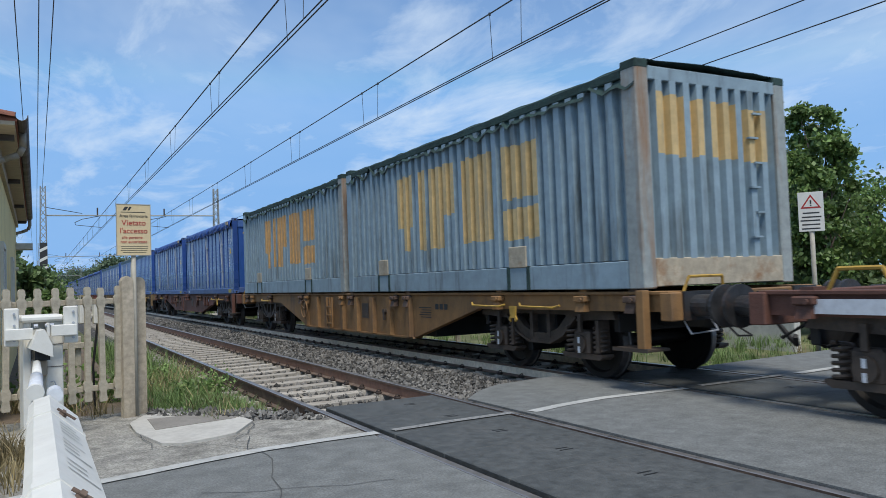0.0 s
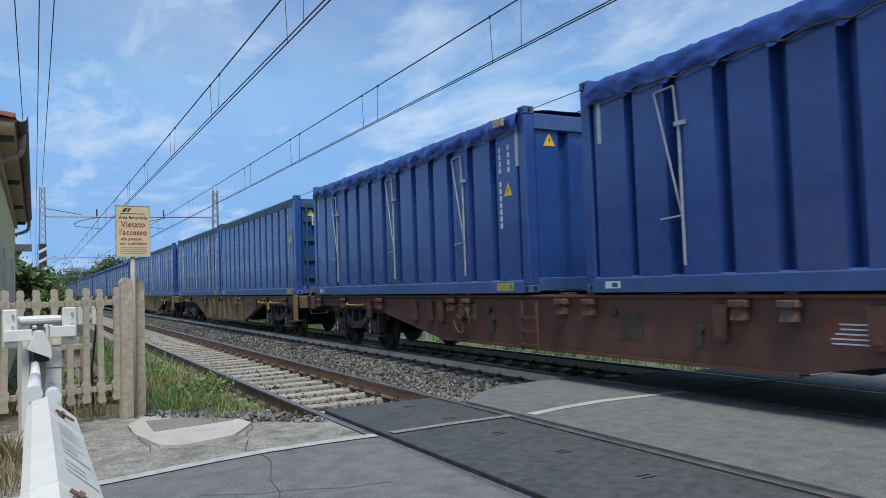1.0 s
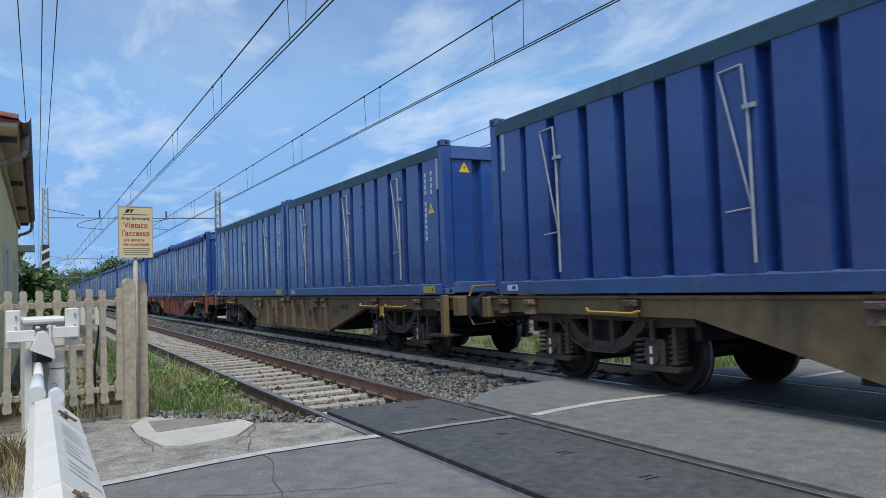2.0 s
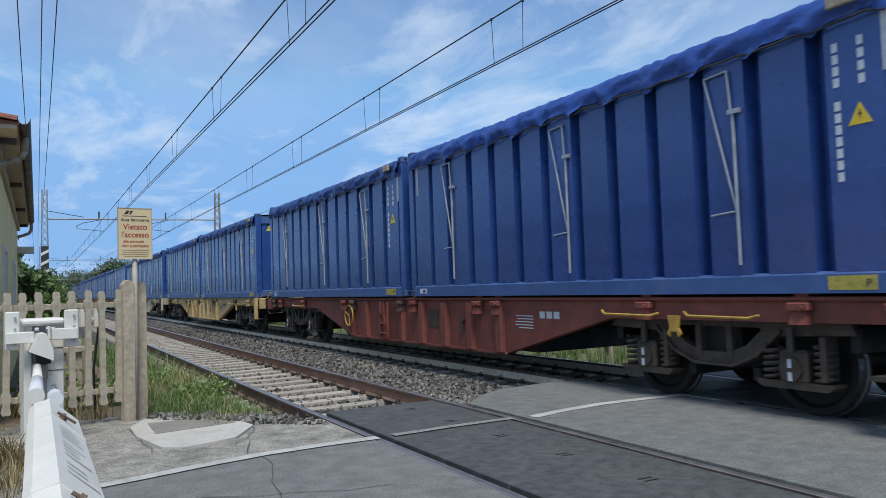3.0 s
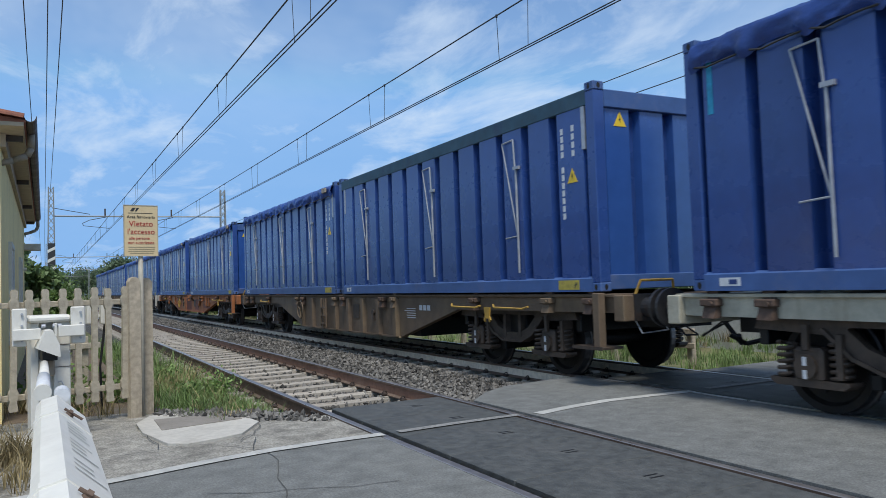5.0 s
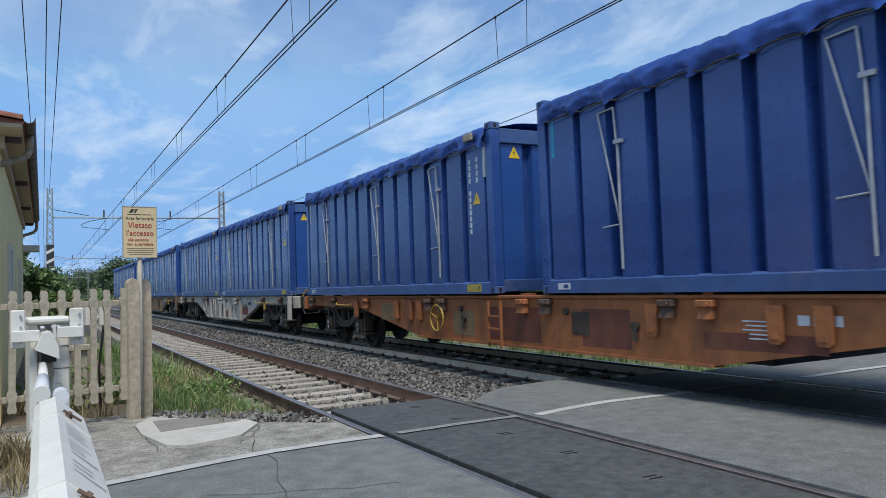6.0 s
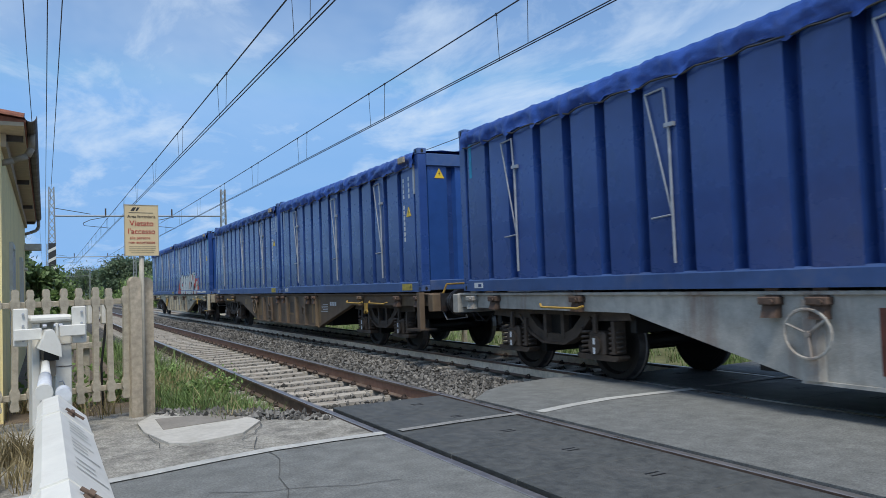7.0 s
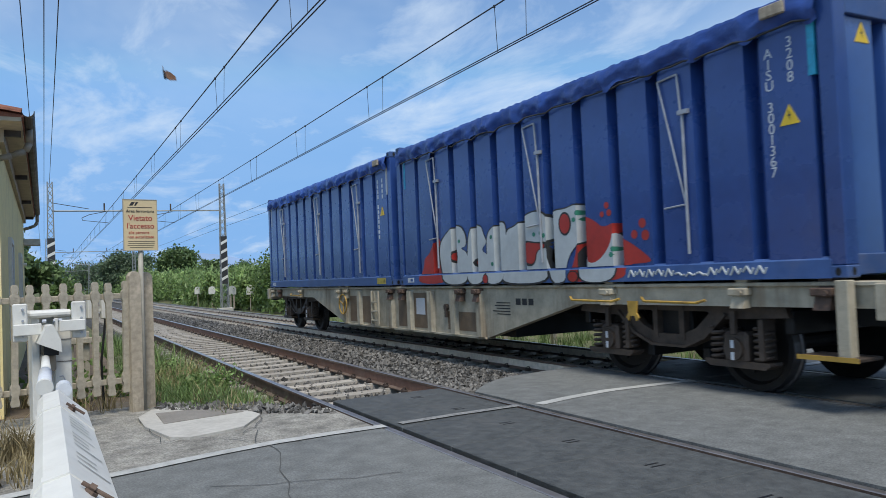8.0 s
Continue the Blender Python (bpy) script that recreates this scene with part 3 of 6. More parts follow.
def blades(name, boxes, material, label, height, seed):
    """Grass as bent blades, one joined mesh."""
    g = np.random.default_rng(seed)
    V, F = [], []
    for (x0, x1, y0, y1, z, n, h) in boxes:
        # tufts, so that the outline is uneven
        tufts = np.stack([g.uniform(x0, x1, max(1, n // 22)), g.uniform(y0, y1, max(1, n // 22))], 1)
        tall = g.uniform(0.45, 1.25, len(tufts))
        idx = g.integers(0, len(tufts), n)
        p = tufts[idx] + g.normal(0, 0.06, (n, 2))
        hh = h * tall[idx] * g.uniform(0.5, 1.1, n)
        a = g.uniform(0, 2 * math.pi, n)
        lean = g.uniform(0.2, 1.1, n) * hh
        w = g.uniform(0.003, 0.008, n) * (1.0 if h < 0.6 else 1.7)
        dx, dy = np.cos(a), np.sin(a)
        zb = np.full(n, z)
        for k in range(n):
            x, y = p[k]
            q = len(V)
            sx, sy = -dy[k] * w[k], dx[k] * w[k]
            mx, my = x + dx[k] * lean[k] * 0.35, y + dy[k] * lean[k] * 0.35
            V += [(x - sx, y - sy, zb[k]), (x + sx, y + sy, zb[k]), (mx + sx * 0.8, my + sy * 0.8, zb[k] + hh[k] * 0.6), (mx - sx * 0.8, my - sy * 0.8, zb[k] + hh[k] * 0.6),
                  (x + dx[k] * lean[k], y + dy[k] * lean[k], zb[k] + hh[k])]
            F += [(q, q + 1, q + 2, q + 3), (q + 3, q + 2, q + 4)]
    me = bpy.data.meshes.new(name)
    me.from_pydata(V, [], F)
    me.materials.append(material)
    return tagged(new(name, me), label, "grass", kind="stuff")


def make_grass():
    blades("verge_grass", [(1.08, 1.86, 8.8, 10.3, -0.2, 3600, 0.32), (1.08, 2.14, 10.1, 13.7, -0.22, 4200, 0.35), (1.39, 2.09, 8.3, 9.3, -0.17, 2200, 0.26), (1.09, 2.18, 13.7, 23.3, -0.24, 2500, 0.44), (1.58, 2.13, 7.9, 8.8, -0.13, 1500, 0.19)],
           M_GRASS, "green grass growing between the fence and the track", 0.4, 3)
    blades("verge_grass", [(1.08, 2.14, 8.7, 12.7, -0.2, 900, 0.44), (1.30, 2.32, 7.8, 9.0, -0.15, 350, 0.26), (-0.99, 0.72, 9.0, 10.8, -0.08, 900, 0.31), (-0.44, -0.09, 5.9, 7.4, -0.02, 700, 0.26)],
           M_DRYGRASS, "dry straw-coloured grass along the fence", 0.4, 5)
    blades("verge_grass", [(9.32, 12.99, 8.7, 14.4, -0.35, 3500, 0.28), (12.29, 17.63, 7.2, 15.4, -0.22, 2600, 0.24), (9.76, 12.47, 14.4, 34.2, -0.4, 3000, 0.36), (9.92, 13.93, 34.2, 73.8, -0.4, 1500, 0.53)],
           M_GRASS, "green grass on the far side of the line", 0.4, 7)
    blades("verge_grass", [(11.70, 16.20, 7.6, 15.2, -0.22, 900, 0.32)], M_DRYGRASS, "tall dry grass on the far verge", 0.5, 9)

# ---- fence, signs and the barrier ----
def picket_mesh():
    bm = bmesh.new()
    h, w = 1.40, 0.036
    out = [(-w, 0.0), (w, 0.0), (w * 1.25, 0.03), (w, 0.08), (w * 0.9, 0.12), (w * 1.3, 0.15), (w * 1.3, 0.22), (w * 0.85, 0.26), (w * 0.85, 1.14),
           (w * 1.3, 1.19), (w * 1.3, 1.26), (w * 0.8, 1.29), (w * 1.05, 1.33), (w * 0.9, 1.38), (w * 0.45, h)]
    full = out + [(-x, z) for x, z in out[::-1] if z not in (0.0,)]
    prism(bm, full, "y", -0.025, 0.025)
    return mesh_of("picket", bm, M_PICKET)


def make_fence():
    fence = thing("picket_fence", "weathered grey concrete picket fence with rounded heads", "fence", at=settle(0.76, 8.80, 13.7, (0.905, 0.9, 0.855), 0.8, 9.1))
    pk = picket_mesh()
    r = random.Random(2)
    for k in range(17):
        part("picket", pk, None, fence, at=pose(0.80 - 0.168 * k, 9.10, 0.225 + r.uniform(-0.01, 0.01), 0, r.uniform(-0.7, 0.7), 0))
    for z in (0.38, 1.445):
        bm = bmesh.new()
        box(bm, -2.05, 0.86, 9.135, 9.185, z - 0.035, z + 0.035, bevel=0.006)
        part("fence_rail", bm, M_PICKET, fence)
    for x, y, w, top in ((0.90, 9.06, 0.064, 1.75), (1.095, 9.22, 0.07, 1.74), (-2.0, 9.2, 0.08, 1.7)):
        post = thing("fence_post", "thick stained concrete fence post", "post", group="posts at the fence end", at=settle(0.76, 8.80, 13.7, (0.905, 0.9, 0.855), 0.8, 9.1) @ pose(x, y, -0.3))
        bm = bmesh.new()
        prism(bm, [(-w, 0), (w, 0), (w, top + 0.24), (w * 0.6, top + 0.285), (0, top + 0.3), (-w * 0.6, top + 0.285), (-w, top + 0.24)], "y", -0.06, 0.06)
        part("shaft", bm, M_POST, post)
    # low concrete frame of a second fence bay behind
    bay = thing("old_fence_bay", "broken low concrete fence bay in the yard", "fence", at=settle(0.76, 8.80, 13.7, (0.905, 0.94, 0.855), 0.8, 9.1))
    for x in (0.38, 0.62, 0.82):
        bm = bmesh.new()
        box(bm, x - 0.04, x + 0.04, 10.6, 10.68, -0.1, 0.95, bevel=0.008)
        part("post", bm, M_PICKET, bay)
    bm = bmesh.new()
    box(bm, 0.25, 1.0, 10.55, 10.6, 0.78, 0.86, bevel=0.006)
    part("rail", bm, M_PICKET, bay)


def bars(bm, x0, x1, zs, h, y, rnd, gap=0.0):
    """Unreadable lines of writing as plain bars on a plane facing -y."""
    for z in zs:
        box(bm, x0 + rnd.uniform(0, gap), x1 - rnd.uniform(0, gap), y - 0.001, y, z - h / 2, z + h / 2)


def make_no_entry_sign():
    sign = thing("warning_sign", "yellow rectangular no-access sign on a grey pole", "sign", at=pose(0.942, 8.76, 1.998, 0, 0, 8) @ Matrix.Scale(0.875, 4))
    bm = bmesh.new()
    box(bm, -0.205, 0.205, 0, 0.012, -0.32, 0.32, bevel=0.004)
    board = part("board", bm, M_SIGN, sign)
    bm = bmesh.new()
    for a in ((-0.203, 0.203, 0.312, 0.320), (-0.203, 0.203, -0.320, -0.312), (-0.205, -0.197, -0.32, 0.32), (0.197, 0.205, -0.32, 0.32)):
        box(bm, a[0], a[1], -0.004, 0.013, a[2], a[3])
    part("rim", bm, M_POLE, sign, "grey metal rim")
    face = lambda x, z: Matrix.Translation((x, -0.003, z)) @ Matrix.Rotation(radians(90), 4, "X")
    lettering("lettering", "Area ferroviaria", 0.052, M_INK, board, face(0, 0.155))
    lettering("lettering", "Vietato", 0.098, M_SIGNRED, board, face(0, 0.055))
    lettering("lettering", "l'accesso", 0.094, M_SIGNRED, board, face(0, -0.043))
    lettering("lettering", "alle persone", 0.05, M_SIGNRED, board, face(-0.02, -0.11))
    lettering("lettering", "non autorizzate", 0.05, M_SIGNRED, board, face(0, -0.165))
    bm = bmesh.new()
    r = random.Random(4)
    bars(bm, -0.16, 0.17, (-0.205, -0.230, -0.255, -0.280), 0.0045, -0.001, r, 0.03)
    box(bm, -0.15, 0.14, -0.002, -0.001, 0.215, 0.222)
    prism(bm, [(-0.13, 0.24), (-0.09, 0.24), (-0.06, 0.285), (-0.10, 0.285)], "y", -0.002, -0.001)
    prism(bm, [(-0.07, 0.24), (-0.05, 0.24), (-0.02, 0.285), (-0.05, 0.285)], "y", -0.002, -0.001)
    part("small_print", bm, M_INK, board)
    bm = bmesh.new()
    cyl(bm, (0, 0.04, -2.6), (0, 0.04, 0.25), 0.03, n=14)
    part("pole", bm, M_POLE, sign, smooth=True)
    bm = bmesh.new()
    for z in (-0.2, 0.2):
        box(bm, -0.045, 0.045, 0.012, 0.075, z - 0.015, z + 0.015)
    part("bracket", bm, M_POLE, sign)


def make_triangle_sign():
    sign = thing("hazard_sign", "white board with a red warning triangle on a steel pole", "sign", at=pose(11.5, 8.15, 2.27, 0, 0, -52) @ Matrix.Scale(0.98, 4))
    bm = bmesh.new()
    box(bm, -0.20, 0.20, 0, 0.012, -0.34, 0.34, bevel=0.004)
    board = part("board", bm, M_WHITE, sign)
    bm = bmesh.new()
    prism(bm, [(-0.16, 0.06), (0.16, 0.06), (0, 0.30)], "y", -0.003, -0.001)
    part("red_triangle", bm, M_SIGNRED, board)
    bm = bmesh.new()
    prism(bm, [(-0.115, 0.085), (0.115, 0.085), (0, 0.255)], "y", -0.005, -0.003)
    part("white_field", bm, M_WHITE, board)
    bm = bmesh.new()
    box(bm, -0.012, 0.012, -0.007, -0.005, 0.13, 0.20)
    box(bm, -0.012, 0.012, -0.007, -0.005, 0.10, 0.118)
    r = random.Random(6)
    bars(bm, -0.17, 0.17, (-0.02, -0.09, -0.15, -0.22, -0.29), 0.022, -0.001, r, 0.05)
    part("small_print", bm, M_INK, board)
    bm = bmesh.new()
    cyl(bm, (0, 0.05, -2.6), (0, 0.05, 0.3), 0.04, n=12)
    part("pole", bm, M_POLE, sign, smooth=True)


def make_barrier():
    mach = thing("barrier_machine", "white level crossing barrier machine with fork arms and counterweights", "barrier machine", at=settle(0.047, 7.83, 6, (0.895, 0.94, 0.85), 0, 0))
    bm = bmesh.new()
    box(bm, 0.035, 0.19, 0.0, 0.34, -0.03, 1.27, bevel=0.01)
    part("cabinet", bm, M_WHITE, mach)
    bm = bmesh.new()
    box(bm, 0.034, 0.192, -0.006, 0.0, 0.78, 0.786)
    box(bm, 0.034, 0.192, -0.006, 0.0, 1.02, 1.026)
    part("panel_seam", bm, M_DARK, mach)
    bm = bmesh.new()
    box(bm, -0.175, -0.10, 0.0, 0.34, -0.03, 1.27, bevel=0.008)
    part("front_channel", bm, M_WHITE, mach)
    bm = bmesh.new()
    box(bm, -0.10, 0.035, 0.12, 0.34, -0.03, 1.27)
    part("back_panel", bm, M_WHITE, mach)
    bm = bmesh.new()
    box(bm, -0.21, 0.20, -0.06, 0.38, 1.27, 1.345, bevel=0.025)
    part("cover", bm, M_WHITE, mach)
    for x0, x1 in ((-0.345, -0.215), (0.185, 0.32)):
        bm = bmesh.new()
        box(bm, x0, x1, -0.10, -0.04, 1.03, 1.43, bevel=0.012)
        plate = part("counterweight", bm, M_WHITE, mach)
        for z in (1.09, 1.25, 1.37):
            bm = bmesh.new()
            cyl(bm, ((x0 + x1) / 2 + 0.02, -0.125, z), ((x0 + x1) / 2 + 0.02, -0.095, z), 0.012, n=8)
            part("bolt", bm, M_BAR, plate)
    for x0, x1, z in ((-0.345, -0.095, 1.155), (0.06, 0.305, 1.175)):
        bm = bmesh.new()
        box(bm, x0, x1, -0.155, -0.105, z - 0.06, z + 0.06, bevel=0.008)
        arm = part("fork_arm", bm, M_WHITE, mach)
    for x in (-0.09, 0.01, 0.055):
        bm = bmesh.new()
        cyl(bm, (x, -0.13, 1.235), (x + 0.035, -0.13, 1.235), 0.02, n=8)
        part("bolt", bm, M_BAR, mach)
    bm = bmesh.new()
    box(bm, 0.025, 0.05, -0.16, -0.06, 1.12, 1.26, bevel=0.004)
    part("fork_plate", bm, M_WHITE, mach)
    # gabled hood over the drive shaft
    bm = bmesh.new()
    prism(bm, [(-0.145, 1.01), (-0.075, 1.19), (-0.015, 1.20), (0.05, 1.04), (0.055, 0.91)], "y", -0.34, 0.02)
    part("hood", bm, M_WHITE, mach)
    # Solid near-black box puts the shade of the shaft opening into colour.
    bm = bmesh.new()
    box(bm, -0.10, 0.035, -0.28, 0.12, 0.88, 0.99)
    part("shaft_opening", bm, M_BLACK, mach)
    bm = bmesh.new()
    box(bm, -0.105, 0.03, -0.12, 0.06, 0.70, 0.875, bevel=0.015)
    part("bearing_box", bm, M_PIPE, mach, "cream bearing box")
    bm = bmesh.new()
    tube(bm, [(0.07, -0.01, 0.62), (0.10, -0.03, 0.63), (0.12, -0.03, 0.58)], 0.006)
    part("handle", bm, M_BAR, mach)
    bm = bmesh.new()
    box(bm, -0.30, 0.30, -0.15, 0.45, -0.06, 0.015, bevel=0.01)
    part("base_plate", bm, M_SLAB, mach)
    # boom: slim inner tube, then a bevelled beam
    boom = thing("barrier_boom", "lowered white barrier boom with a label and rusty bolts", "barrier boom", at=settle(0.031, 3.82, 0, (0.895, 0.951, 0.86), 0, 4.0))
    bm = bmesh.new()
    cyl(bm, (-0.035, 8.12, 0.84), (-0.035, 6.3, 0.875), 0.035, 0.04, n=14)
    part("tube", bm, M_WHITE, boom, smooth=True)
    bm = bmesh.new()
    cyl(bm, (-0.04, 6.3, 0.875), (-0.045, 5.3, 0.885), 0.047, n=16)
    part("sleeve", bm, M_PLATE, boom, "pale translucent-looking sleeve", smooth=True)
    bm = bmesh.new()
    cyl(bm, (-0.045, 5.3, 0.885), (-0.045, 5.22, 0.885), 0.054, n=16)
    part("sleeve_end", bm, M_WHITE, boom)
    bm = bmesh.new()
    pts = [(-0.05, 5.25, 0.84), (-0.045, 5.22, 0.76), (-0.055, 5.24, 0.68), (-0.045, 5.2, 0.6), (-0.05, 5.22, 0.52)]
    tube(bm, pts, 0.014, n=6)
    part("chain", bm, M_RAIL, boom, "rusty hanging chain")
    bm = bmesh.new()
    cyl(bm, (0.055, 4.70, 0.945), (0.055, 4.53, 0.945), 0.042, n=16)
    part("reflector", bm, M_PLATE, boom, "round pale reflector")
    sect = [(-0.075, 0.70), (-0.065, 0.90), (-0.035, 0.935), (0.045, 0.955), (0.20, 0.815), (0.19, 0.70)]
    sect = [(x * 0.93 - 0.018, z) for x, z in sect]
    big = [(0.05 + (x - 0.05) * 1.04, 0.82 + (z - 0.82) * 1.05) for x, z in sect]
    bm = bmesh.new()
    prism(bm, [(0.04 + (x - 0.04) * 0.82, z) for x, z in sect], "y", 4.5, 4.52)
    prism(bm, sect, "y", 3.92, 4.5)
    part("boom_end", bm, M_WHITE, boom)
    for y0 in (3.86, 2.42):
        bm = bmesh.new()
        prism(bm, big, "y", y0, y0 + 0.06)
        part("joint_band", bm, M_WHITE, boom)
    bm = bmesh.new()
    prism(bm, sect, "y", 0.9, 3.9)
    body = part("boom_beam", bm, M_WHITE, boom)
    a, b = Vector((0.024, 0, 0.955)), Vector((0.168, 0, 0.815))
    n = Vector((0.14, 0, 0.155)).normalized()
    r = random.Random(3)
    for k in range(13):
        y = 3.72 - 0.082 * k
        if k in (4, 9):
            continue
        bm = bmesh.new()
        p, q = a.lerp(b, 0.22), a.lerp(b, r.uniform(0.6, 0.92))
        e = n * 0.002
        sheet(bm, [p + e + Vector((0, y, 0)), q + e + Vector((0, y, 0)), q + e + Vector((0, y - 0.022, 0)), p + e + Vector((0, y - 0.022, 0))])
        part("faded_print", bm, M_PRINT, body, "faded grey printed line")
    for y in (4.02, 2.34):
        bm = bmesh.new()
        p = a.lerp(b, 0.35) + Vector((0, y, 0))
        cyl(bm, p - n * 0.02, p + n * 0.010, 0.022, n=6)
        d = Vector((0.7, -0.1, -0.55)).normalized()
        cyl(bm, p + n * 0.016 - d * 0.04, p + n * 0.016 + d * 0.065, 0.007, n=7)
        cyl(bm, p + n * 0.016 - d * 0.015, p + n * 0.016 + d * 0.004, 0.015, n=6)
        part("bolt", bm, M_RAIL, body, "rusty bolt")
    # plates of a second machine behind the fence
    box2 = thing("signal_box_cabinet", "small white steel cabinet behind the picket fence", "cabinet", at=settle(0.567, 9.24, 13, (0.91, 0.94, 0.855), 0, 0))
    bm = bmesh.new()
    box(bm, -0.16, -0.05, 0, 0.1, 1.16, 1.43, bevel=0.012)
    part("door", bm, M_WHITE, box2)
    bm = bmesh.new()
    box(bm, 0.005, 0.12, 0.02, 0.12, 1.15, 1.42, bevel=0.012)
    part("side_box", bm, M_WHITE, box2)
    bm = bmesh.new()
    tube(bm, [(0.06, 0.07, 1.15), (0.0, 0.07, 0.6), (0.02, 0.07, -0.1)], 0.014)
    part("leg", bm, M_BLACK, box2)
    bm = bmesh.new()
    box(bm, -0.16, 0.12, 0.06, 0.09, 1.25, 1.28)
    part("strap", bm, M_WHITE, box2)


def make_moth():
    """A brown moth that flutters in from the side at the very end."""
    moth = thing("moth", "small brown moth with spread ragged wings in flight", "moth")
    bm = bmesh.new()
    cyl(bm, (0, -0.008, 0), (0, 0.009, 0), 0.0022, 0.0012, n=8)
    part("body", bm, M_INK, moth)
    for s in (-1, 1):
        bm = bmesh.new()
        prism(bm, [(0, -0.006), (s * 0.006, -0.010), (s * 0.015, -0.008), (s * 0.016, -0.001), (s * 0.010, 0.006), (s * 0.004, 0.009), (0, 0.004)], "z", -0.0003, 0.0003)
        part("wing", bm, M_MOTH, moth, at=pose(0, 0, 0, 0, -s * 32, 0))
    return moth


def make_house():
    house = thing("crossing_house", "yellow stuccoed crossing keeper's house with a tiled roof", "house", at=settle(-0.58, 13.04, 0, (0.875, 0.93, 0.832), -0.62, 14.0))
    y0, y1, xw = 10.3, 22.6, -0.43
    bm = bmesh.new()
    box(bm, -7.0, xw, y0, y1, -0.5, 3.78)
    wall = part("wall", bm, M_STUCCO, house)
    bm = bmesh.new()
    box(bm, -7.6, -0.16, y0 - 0.5, y1 + 0.4, 3.78, 3.83)
    part("soffit", bm, M_SOFFIT, house)
    for k in range(4):
        y = y0 + 0.1 + k * 4.0
        bm = bmesh.new()
        box(bm, xw, -0.18, y, y + 0.07, 3.70, 3.78)
        part("rafter_end", bm, M_GUTTER, house)
    bm = bmesh.new()
    box(bm, xw, xw + 0.06, y0, y1, 3.6, 3.78)
    part("cornice", bm, M_SOFFIT, house)
    # roof slope and tiles on its edge
    bm = bmesh.new()
    prism(bm, [(-0.14, 3.83), (-0.14, 3.86), (-3.8, 4.43), (-7.6, 3.86), (-7.6, 3.83)], "y", y0 - 0.5, y1 + 0.4)
    part("roof", bm, M_TILE, house)
    bm = bmesh.new()
    n = 8
    prof = [(math.cos(math.pi * k / n) * 0.09, math.sin(math.pi * k / n) * 0.075) for k in range(n + 1)]
    prism(bm, prof + [(x * 0.8, z * 0.75) for x, z in prof[::-1]], "y", 0, 0.42)
    tile = mesh_of("roof_tile", bm, M_TILE)
    tilt = math.degrees(math.atan2(0.57, 3.66))
    for i in range(9):
        for j in range(30):
            part("roof_tile", tile, None, house, at=pose(-0.16 - i * 0.36, y0 - 0.50 + j * 0.24, 3.872 + i * 0.36 * 0.1557, tilt * 0, 0, 0) @ Matrix.Rotation(radians(90), 4, "Z") @ Matrix.Rotation(radians(tilt), 4, "X"))
    bm = bmesh.new()
    n = 8
    prof = [(-0.09 + 0.075 * math.cos(math.pi + math.pi * k / n), 3.93 + 0.085 * math.sin(math.pi + math.pi * k / n)) for k in range(n + 1)]
    prof2 = [(x * 0.0 + (-0.09 + (x + 0.09) * 0.88), 3.93 + (z - 3.93) * 0.88) for x, z in prof[::-1]]
    prism(bm, prof + prof2, "y", y0 - 0.45, y1 + 0.35)
    part("gutter", bm, M_GUTTER, house)
    for y in (y0 + 0.35, y1 + 0.2):
        bm = bmesh.new()
        tube(bm, [(-0.09, y, 3.86), (-0.09, y, 3.66), (-0.14, y, 3.55), (-0.30, y, 3.48), (-0.50, y, 3.42), (-0.55, y, 3.34), (-0.55, y, -0.2)], 0.045, n=10)
        part("downpipe", bm, M_PIPE, house, smooth=True)
    for y in (13.0, 18.0):
        bm = bmesh.new()
        for a in ((y - 0.55, y - 0.47), (y + 0.47, y + 0.55)):
            box(bm, xw, xw + 0.05, a[0], a[1], 0.9, 2.4)
        box(bm, xw, xw + 0.05, y - 0.55, y + 0.55, 2.4, 2.48)
        box(bm, xw, xw + 0.09, y - 0.62, y + 0.62, 0.82, 0.9)
        win = part("window", bm, M_WHITE, house)
        def slat(bm):
            box(bm, 0.005, 0.03, -0.46, 0.46, 0.0, 0.045)
        for k in range(24):
            part("shutter_slat", shared("shutter_slat", slat, M_WHITE), None, win, at=pose(xw, y, 0.92 + k * 0.061))
    bm = bmesh.new()
    box(bm, xw, -0.02, y1 - 0.6, y1 - 0.1, 2.92, 3.10, bevel=0.01)
    part("canopy", bm, M_WALLWHITE, house, "small pale canopy on the wall")
    bm = bmesh.new()
    tube(bm, [(xw, 21.6, 2.35), (-0.35, 21.6, 2.35)], 0.05, n=10)
    part("wall_lamp", bm, M_WHITE, house)


